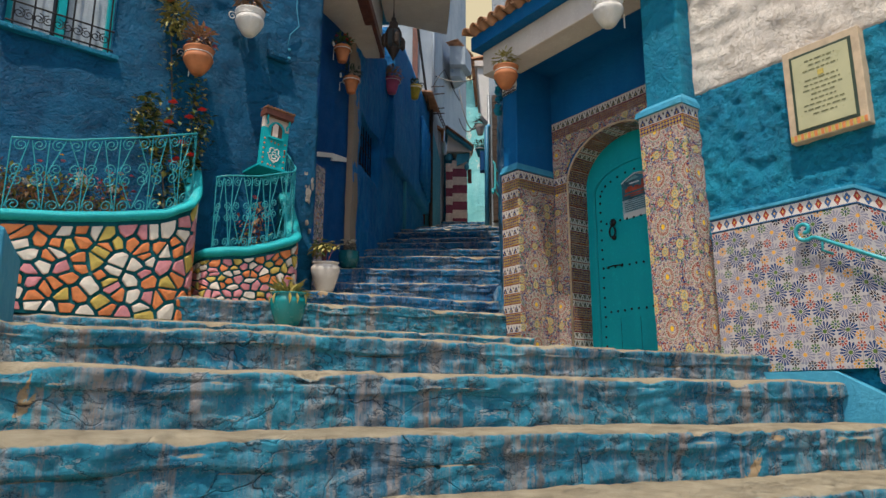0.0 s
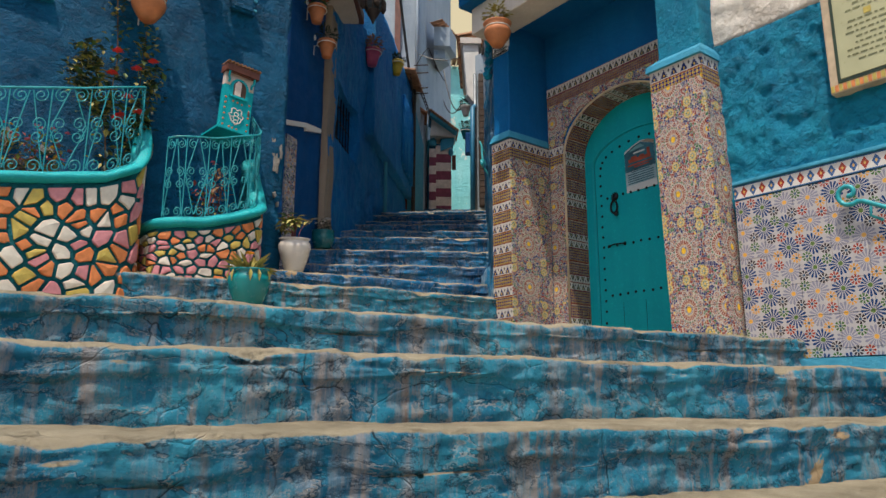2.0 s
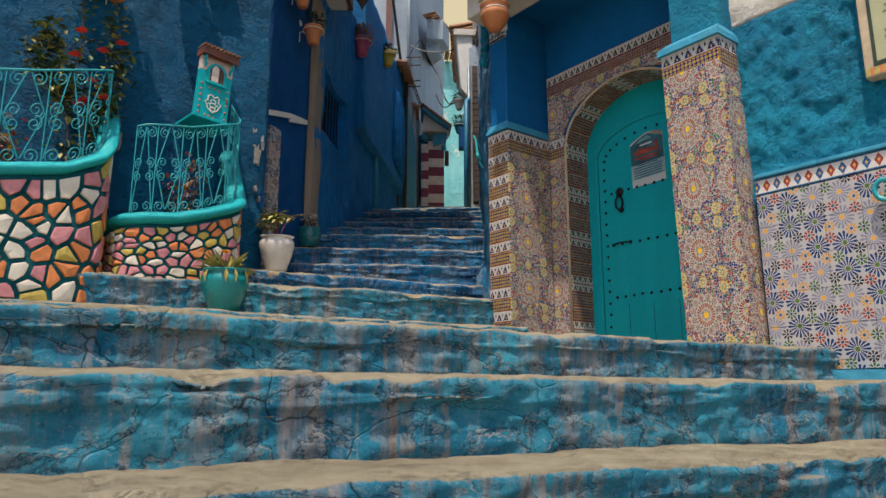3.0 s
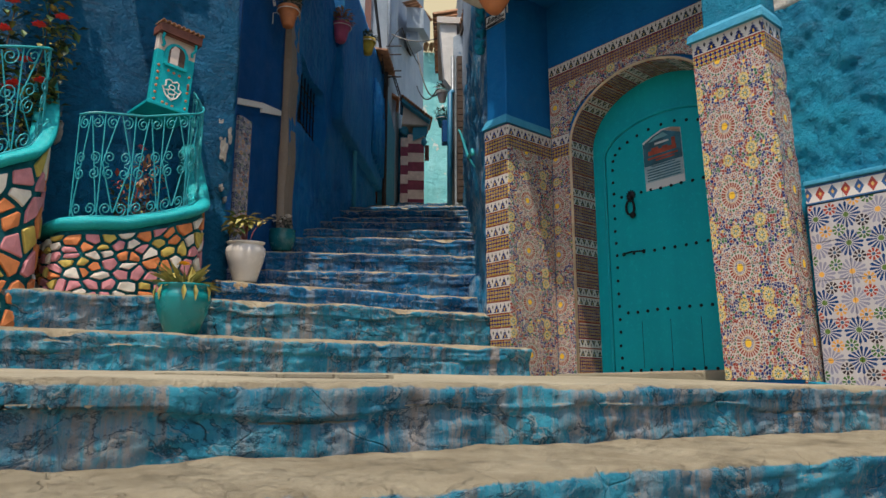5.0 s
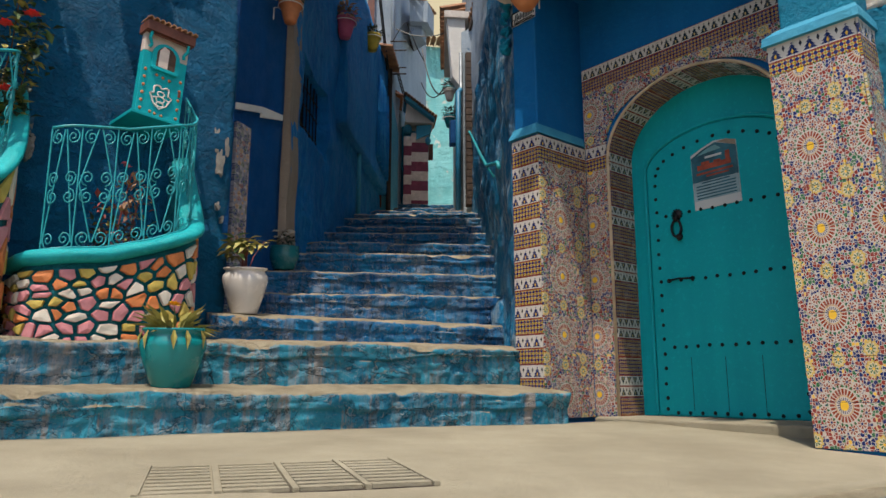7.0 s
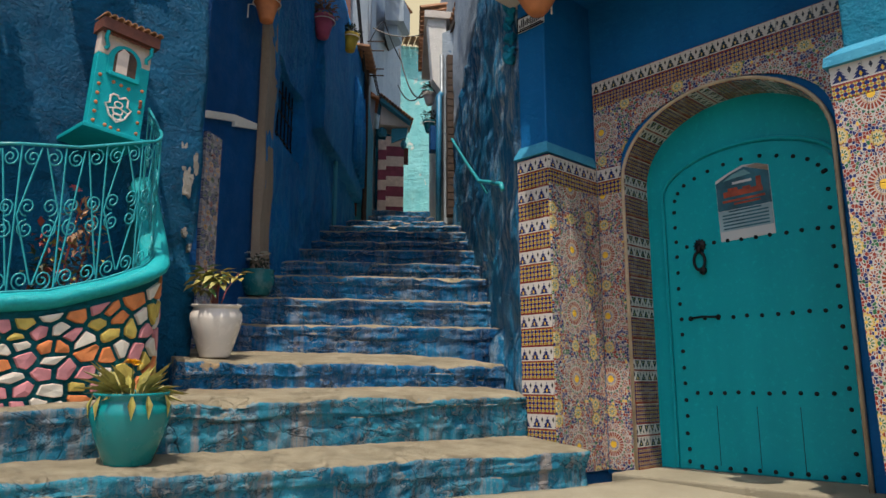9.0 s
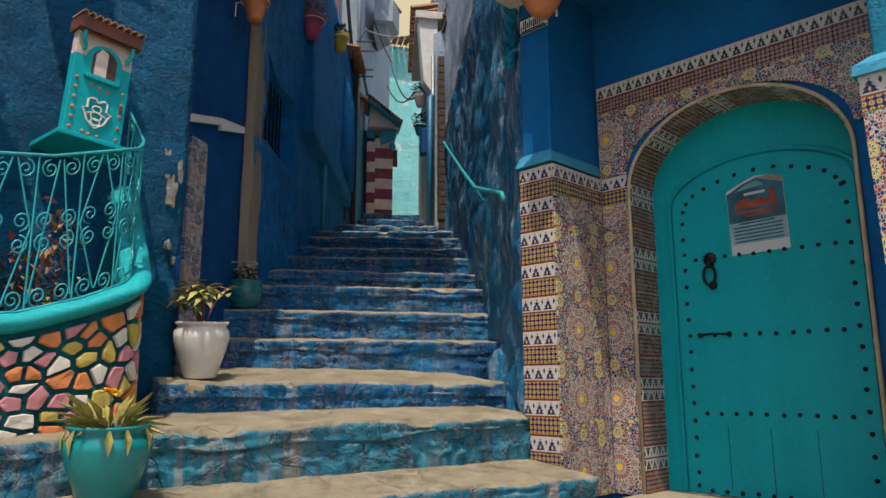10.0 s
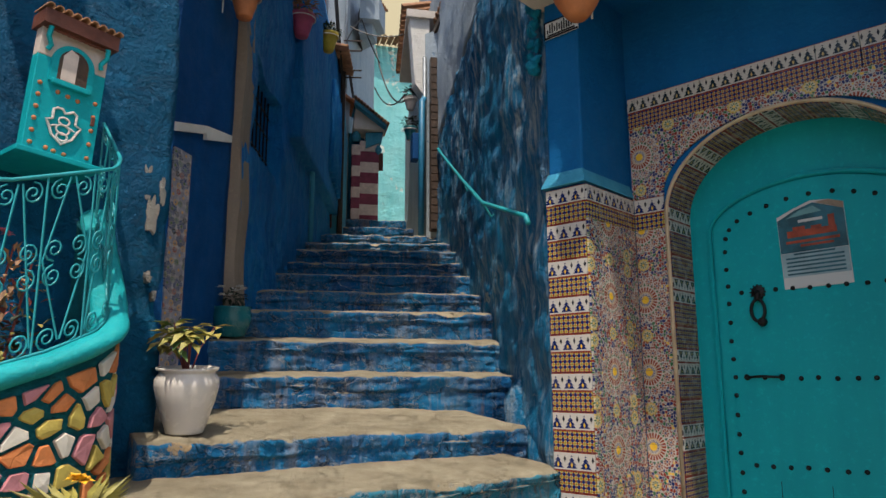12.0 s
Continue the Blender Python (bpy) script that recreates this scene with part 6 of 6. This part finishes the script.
# jettied storey with its soffit over the alley mouth
jetty = thing("jetty", Matrix(), "cream soffit of a jettied storey over the alley", "jetty", kind="structure")
part("soffit", slab([(-1.55, 7.55), (-0.86, 7.55), (-0.78, 9.1), (-1.5, 9.1)], 4.35, 4.50), SOFFIT, jetty)
part("soffit", slab([(-0.80, 8.0), (0.22, 8.3), (0.18, 9.55), (-0.70, 9.2)], 4.98, 5.15), SOFFIT, jetty)
part("storey", slab([(-1.7, 7.5), (0.24, 8.25), (0.20, 9.6), (-1.5, 9.6)], 5.16, 7.6), BLUE_PALE, jetty)
part("storey", slab([(-1.75, 7.45), (-0.84, 7.5), (-0.76, 9.2), (-1.6, 9.3)], 4.51, 6.5), WHITE_WALL, jetty)
part("timber", box(-0.07, 0.07, 0, 1.75, 0, 0.14, 0.01), RED_WOOD, jetty, "dark red eave board", m=pose(-0.88, 7.5, 4.30, 4, 0, -3))

lantern = thing("lantern", pose(-0.55, 8.4, 4.02), "pierced metal lantern with coloured glass hanging from the soffit", "lantern")
part("chain", tube([(0, 0, 0.60), (0, 0, 0.98)], 0.006, 5), BLACK_IRON, lantern)
part("crown", lathe([(0.085, 0.36), (0.09, 0.38), (0.06, 0.42), (0.055, 0.48), (0.03, 0.50), (0.032, 0.54), (0.012, 0.56), (0.01, 0.62)], 12), RUST_IRON, lantern, smooth=True)
glass = part("glass_body", lathe([(0.075, 0.10), (0.10, 0.14), (0.10, 0.32), (0.085, 0.36)], 8), GLASS, lantern)
for q in range(8):
    a = q * math.pi / 4
    part("rib", tube([(0.078 * math.cos(a), 0.078 * math.sin(a), 0.09), (0.104 * math.cos(a), 0.104 * math.sin(a), 0.14), (0.104 * math.cos(a), 0.104 * math.sin(a), 0.32), (0.088 * math.cos(a), 0.088 * math.sin(a), 0.37)], 0.008, 5), RUST_IRON, glass)
part("finial", lathe([(0.01, -0.06), (0.02, -0.03), (0.05, 0.03), (0.085, 0.09), (0.08, 0.105)], 12), RUST_IRON, lantern, smooth=True)
for q in range(4):
    a = q * math.pi / 2 + 0.4
    part("side_light", lathe([(0.012, 0.10), (0.035, 0.14), (0.036, 0.24), (0.014, 0.29)], 8, at=(0.13 * math.cos(a), 0.13 * math.sin(a), 0.0)), RUST_IRON, lantern)

TURN_B = pose(0, 0, 0, 0, 0, 80)
hanging_pot(pose(-1.16, 8.0, 3.72) @ TURN_B, "clay pot with red geraniums on the alley wall", CLAY, CLAY_POT, LEAF_GREEN, 51, scale=0.95, wall=0.12, flowers=RED_FLOWER)
hanging_pot(pose(-1.06, 8.2, 3.40) @ TURN_B, "clay pot with a dark bushy plant on the alley wall", CLAY, CLAY_POT, LEAF_DARK, 52, scale=0.95, wall=0.16, n_leaf=140, leaf_size=0.06, height=0.11)
hanging_pot(pose(-0.68, 10.45, 4.44) @ TURN_B, "pink clay pot with wilted pink flowers on the alley wall", PINK_PAINT, CLAY_POT, LEAF_DRY, 53, scale=1.2, wall=0.14, flowers=PINK_FLOWER)
hanging_pot(pose(-0.35, 12.0, 5.06) @ TURN_B, "yellow clay pot with dark plant on the alley wall", YELLOW_PAINT, CLAY_POT, LEAF_DARK, 54, scale=1.15, wall=0.16, flowers=WHITE_FLOWER, height=0.05)

# grey house beyond, with eave and shuttered window
b3 = thing("grey_house", Matrix(), "grey-blue faded tall house with a small tiled window hood", "house")
part("wall", slab([(-0.30, 14.1), (-0.03, 14.2), (0.27, 17.45), (1.0, 19.4), (-2.5, 19.4), (-2.5, 14.1)], 2.6, 12.5), GREY_WALL, b3)
part("lower_wall", slab([(-0.28, 14.07), (-0.01, 14.17), (0.19, 16.2), (-0.5, 16.2)], 2.6, 5.35), BLUE_PALE, b3)
part("jetty", slab([(0.45, 17.2), (0.86, 17.2), (1.06, 17.8), (0.62, 18.2)], 8.42, 8.95), GREY_WALL, b3)
part("jetty_foot", slab([(0.45, 17.4), (0.74, 17.4), (0.88, 17.8), (0.62, 18.2)], 8.18, 8.42), GREY_WALL, b3)
for i in range(9):
    part("roof_tile", roof_tile(0.05, 0.35), ROOF_CLAY, b3, m=pose(0.66 + 0.055 * i, 16.95 + i * 0.105, 8.98, 0, 0, 60))
hood = part("window_hood", prism([(-0.10, 6.12), (0.26, 5.86), (0.26, 5.92), (-0.10, 6.18)], 15.6, 16.3), CLAY, b3)
for i in range(7):
    part("roof_tile", roof_tile(0.05, 0.22), ROOF_CLAY, b3, m=pose(0.25, 15.62 + i * 0.1, 5.90, 18, 0, 90))
part("hood_cheek", prism([(-0.06, 6.10), (0.20, 5.90), (0.17, 5.35), (-0.02, 5.15)], 15.75, 16.3), GREY_WALL, b3)
part("shutter", box(-0.24, -0.16, 13.98, 14.06, 3.2, 5.7), RED_WOOD, b3)
part("shutter", box(-0.46, -0.34, 13.98, 14.06, 6.0, 8.6), RED_WOOD, b3)
part("drain_pipe", tube([(-0.06, 14.1, 3.0), (-0.06, 14.1, 5.6)], 0.022, 6), RUST_IRON, b3, smooth=True)
part("drain_pipe", tube([(0.0, 14.12, 5.5), (0.0, 14.12, 9.0)], 0.03, 6), GREY_WALL, b3, smooth=True)
# Dark block: the shade inside this window is put into its colour.
part("window", prism([(0.50, 8.25), (0.62, 8.25), (0.62, 9.05), (0.50, 9.05)], 17.95, 18.35), SOIL_AND_SHADE, b3)
for i in range(12):
    f = i / 11
    part("ladder_rung", tube([(0.03 + f * 0.36, 14.1 + f * 3.2, 5.86 + f * 0.52), (0.05 + f * 0.37, 14.1 + f * 3.2, 5.98 + f * 0.52)], 0.011, 4), RUST_IRON, b3)
for dz in (0.0, 0.13):
    part("ladder_rail", tube([(0.03, 14.08, 5.86 + dz), (0.40, 17.3, 6.38 + dz)], 0.013, 4), RUST_IRON, b3)
for z in (6.22, 6.05, 5.72, 5.6):
    part("wire_arm", tube([(-0.05, 13.95, z), (0.24, 13.95, z + 0.02)], 0.013, 4), RUST_IRON, b3)

# striped portico under a tiled awning
portico = thing("portico", Matrix(), "plum and cream striped columns under a small tiled awning", "portico")
for cx, y, r0 in ((0.43, 17.2, 0.085), (0.70, 17.35, 0.19)):
    for i in range(8):
        part("column_band", box(cx - r0, cx + r0, y - r0, y + r0, 3.95 + i * 0.22 - (0.0 if cx > 0.6 else 0.10), 4.17 + i * 0.22 - (0.0 if cx > 0.6 else 0.10), 0.006), MAGENTA if i % 2 == 0 else CREAM, portico)
part("capital", lathe([(0.07, 5.71), (0.10, 5.77), (0.09, 5.85), (0.04, 5.92)], 10, at=(0.43, 17.2, 0)), BLUE_PALE, portico)
part("bracket", prism([(0.62, 5.55), (0.94, 5.70), (0.96, 5.90), (0.62, 5.86)], 17.1, 17.5), BLUE_PALE, portico)
part("bracket_ball", lathe([(0.02, 5.44), (0.06, 5.49), (0.07, 5.55), (0.03, 5.62)], 10, at=(0.88, 17.15, 0)), BLUE_PALE, portico)
part("soffit", prism([(0.36, 5.90), (1.00, 5.90), (0.98, 5.96), (0.40, 6.40)], 17.0, 17.6), SOFFIT, portico)
part("fascia", prism([(0.33, 6.38), (0.99, 5.90), (1.01, 5.95), (0.36, 6.45)], 16.8, 17.6), BLUE_PALE, portico)
for i in range(12):
    part("roof_tile", roof_tile(0.04, 0.8), ROOF_CLAY, portico, m=pose(0.36 + i * 0.059, 16.72, 6.45 - i * 0.045, 0, 0, 0))
part("wall", slab([(0.05, 17.55), (0.62, 17.55), (0.62, 17.8), (0.05, 17.8)], 3.6, 6.0), BLUE_ROUGH, portico)
part("lattice", box(0.93, 1.03, 17.6, 17.66, 5.25, 5.62), RED_WOOD, portico)

# pale hazy sky far behind the alley
HAZE = Mat("pale cream haze", 1.0)
HAZE.color((0.0, 0.0, 0.0))
HAZE.put(HAZE.mix(HAZE.noise(0.01, 3.0), (0.60, 0.52, 0.33), (0.66, 0.57, 0.37)), HAZE.b.inputs["Emission Color"])
HAZE.b.inputs["Emission Strength"].default_value = 0.95
haze = part("backdrop", box(-90, 110, 260, 261, 10, 190), HAZE.m, kind="structure")
tagged(haze, "pale cream hazy sky above the alley roofs", "sky")

# turquoise end wall
end = thing("end_house", Matrix(), "sunlit rough turquoise house closing the alley", "house")
part("wall", sheet(-1.5, 7.0, 3.0, 11.3, 0.16, 0.06, 0.0, 0.6, 17.0, 0.8), TEAL_WALL, end, smooth=True, m=pose(0.6, 24.0, 0, 0, 0, 3))
for i in range(24):
    part("roof_tile", roof_tile(0.09, 1.0), ROOF_CLAY, end, m=pose(0.8 + i * 0.19, 23.6, 11.35, 12, 0, 0))
part("window_grille", box(1.05, 1.22, 23.4, 23.95, 6.3, 6.7), RED_WOOD, end)

# right-hand alley house with eaves
PIPE_BLUE = plain("sky-blue painted pipe", (0.01, 0.16, 0.30), 0.5)
b4 = thing("eaves_house", Matrix(), "white alley house, walls greyed for shade, with overhanging tiled eaves and a brown shutter", "house")
# A white wall; the grey wash paints in the shade on it.
part("wall", slab([(1.40, 12.95), (1.10, 13.3), (1.48, 17.5), (3.5, 19.0), (3.5, 12.95)], 2.3, 6.1), GREY_WALL, b4)
part("eave", slab([(1.30, 11.2), (1.24, 13.2), (3.0, 13.2), (3.0, 11.2)], 6.05, 6.16), BROWN_WOOD, b4)
part("eave", slab([(0.84, 13.2), (1.08, 15.6), (2.4, 15.6), (2.4, 13.2)], 6.34, 6.46), SOFFIT, b4)
# Also white, coloured grey to stand for its shade.
part("upper_wall", slab([(1.62, 11.3), (1.35, 13.3), (1.5, 16.0), (3.4, 16.0), (3.4, 11.3)], 6.24, 8.2), GREY_WALL, b4)
for i in range(13):
    part("roof_tile", roof_tile(0.07, 0.45), ROOF_CLAY, b4, m=pose(1.24, 11.25 + i * 0.15, 6.20, 14, 0, -90))
for i in range(16):
    part("roof_tile", roof_tile(0.07, 0.45), ROOF_CLAY, b4, m=pose(0.78 + 0.0155 * i, 13.25 + i * 0.15, 6.48, 14, 0, -90))
part("corbel", prism([(0.98, 5.3), (1.2, 5.0), (1.2, 6.34), (0.90, 6.34)], 13.26, 13.5), WHITE_PAINT, b4)
part("shutter", box(1.17, 1.27, 12.98, 13.1, 3.0, 5.6), BROWN_WOOD, b4)
for i in range(22):
    part("slat", box(1.17, 1.27, 12.96, 12.978, 3.02 + i * 0.115, 3.12 + i * 0.115), BROWN_WOOD, b4)
part("drain_pipe", tube([(1.05, 13.1, 2.6), (1.06, 13.1, 4.95), (1.14, 13.3, 5.1)], 0.045, 9), PIPE_BLUE, b4, smooth=True)
part("downpipe", tube([(1.12, 13.22, 2.9), (1.12, 13.22, 5.7)], 0.03, 8), GREY_METAL, b4, smooth=True)
part("wall_box", box(0.94, 1.04, 13.2, 13.4, 4.1, 4.5, 0.01), BLUE_NIGHT, b4)
hanging_pot(pose(0.97, 13.6, 5.0), "cream pot with pink flowers high in the alley", CREAM, CLAY_POT, LEAF_DARK, 56, scale=0.95, wall=0.2, flowers=PINK_FLOWER)
hanging_pot(pose(0.97, 13.6, 4.52), "dark teal pot below it in the alley", DARK_GLAZE, CLAY_POT, LEAF_DARK, 57, scale=0.95, wall=0.2)

# handrail on the alley wall and on the dado
rail = thing("handrail", Matrix(), "thin turquoise iron handrail fixed to the alley wall", "handrail")
part("rail", tube([(1.08, 12.0, 3.86), (1.10, 11.9, 3.76), (0.92, 10.0, 2.86), (0.80, 8.8, 2.32), (0.62, 7.2, 1.83), (0.62, 7.16, 1.78)], 0.016, 7), TEAL_IRON, rail, smooth=True)
for p, q in (((0.92, 10.0, 2.86), (1.02, 10.0, 2.80)), ((0.80, 8.8, 2.32), (0.92, 8.8, 2.26)), ((1.06, 11.5, 3.57), (1.18, 11.5, 3.52))):
    part("stay", tube([p, (q[0] - 0.05, q[1], q[2] - 0.05), q], 0.010, 5), TEAL_IRON, rail)
rail2 = thing("handrail", FACADE, "turquoise iron handrail with a curled end on the tiled dado", "handrail")
curl = spiral(2.915, 0.715, 0.075, 1.15, -0.9, -1, 22)[::-1]
part("rail", tube([(x, -0.06, z) for x, z in curl] + [(2.99, -0.06, 0.652), (3.40, -0.06, 0.43), (4.2, -0.06, -0.02)], 0.014, 7), TEAL_IRON, rail2, smooth=True)
part("stay", tube([(3.03, -0.06, 0.63), (3.02, -0.06, 0.56), (3.06, -0.02, 0.535), (3.06, 0.04, 0.535)], 0.009, 6), TEAL_IRON, rail2, smooth=True)

# cables
cables = thing("cables", Matrix(), "black electric cables strung across the alley", "cable")
def sag(a, b, drop, n=14):
    a, b = Vector(a), Vector(b)
    return [tuple(a.lerp(b, i / n) - Vector((0, 0, drop * 4 * (i / n) * (1 - i / n)))) for i in range(n + 1)]
for a, b, d, rr in (((0.05, 14.0, 6.5), (0.9, 13.8, 6.35), 0.10, 0.010), ((0.62, 15.5, 6.9), (0.88, 13.6, 5.15), 0.35, 0.014), ((0.62, 15.6, 6.2), (0.88, 13.6, 5.25), 0.25, 0.012), ((0.0, 13.9, 6.2), (0.25, 14.2, 6.75), -0.05, 0.010), ((0.25, 14.2, 6.75), (0.60, 14.6, 6.2), 0.05, 0.010), ((-0.3, 12.9, 5.8), (-0.05, 13.85, 4.6), 0.05, 0.016), ((-0.45, 11.5, 7.4), (-0.1, 13.8, 5.6), 0.05, 0.016), ((-0.42, 11.6, 7.4), (-0.05, 13.8, 5.4), 0.08, 0.014)):
    part("cable", tube(sag(a, b, d), rr, 5), CABLE, cables)

# lumps of old plaster at the corner of the porch post
crust = thing("plaster_crust", pose(0.70, 7.16, 0), "lumpy crust of blue-painted plaster on the corner", "plaster", kind="structure")
bm = bmesh.new()
r8 = random.Random(5)
for i in range(70):
    z = 2.70 + i * 0.0165
    cx, cy, rr = r8.uniform(-0.02, 0.012), r8.uniform(-0.01, 0.07), r8.uniform(0.016, 0.038)
    m4 = bmesh.ops.create_icosphere(bm, subdivisions=2, radius=rr, matrix=Matrix.Translation((cx, cy, z)))
    for v in m4["verts"]:
        v.co += Vector((noise.noise(v.co * 14), noise.noise(v.co * 14 + Vector((5, 0, 0))), noise.noise(v.co * 14 + Vector((0, 7, 0))))) * 0.03
part("crust", bm, BLUE_ROUGH, crust, smooth=True)
ramp = thing("cement_fillet", pose(0.70, 7.05, -0.08), "rough whitish-blue cement fillet beside the steps", "kerb", kind="structure")
bm = bmesh.new()
rows = []
for i in range(18):
    f = i / 17
    y, zt = 0.02 + f * 0.80, 0.36 + f * 0.62 + 0.04 * noise.noise((f * 7, 1, 1))
    k = 0.02 * noise.noise((f * 9, 2, 2))
    rows.append([bm.verts.new(v) for v in ((0.12 + 0.06 * (1 - f), y, -0.1), (-0.02 + k + 0.10 * (1 - f), y, -0.1), (-0.03 + k + 0.10 * (1 - f), y, zt - 0.10), (0.03 + k + 0.06 * (1 - f), y, zt), (0.14 + 0.06 * (1 - f), y, zt + 0.10))])
for a, b in zip(rows, rows[1:]):
    for j in range(5):
        bm.faces.new((a[j], a[(j + 1) % 5], b[(j + 1) % 5], b[j]))
bm.faces.new(rows[0])
bm.faces.new(rows[-1])
part("fillet", bm, BLUE_STREAK, ramp, smooth=True)
block = thing("parapet", pose(-2.12, 3.15, 0, 0, 0, 25), "pale blue-washed parapet end by the steps", "parapet", kind="structure")
part("block", box(-1.2, 0.10, -0.3, 0.5, -1.0, 0.32, 0.02), BLUE_PALE, block)
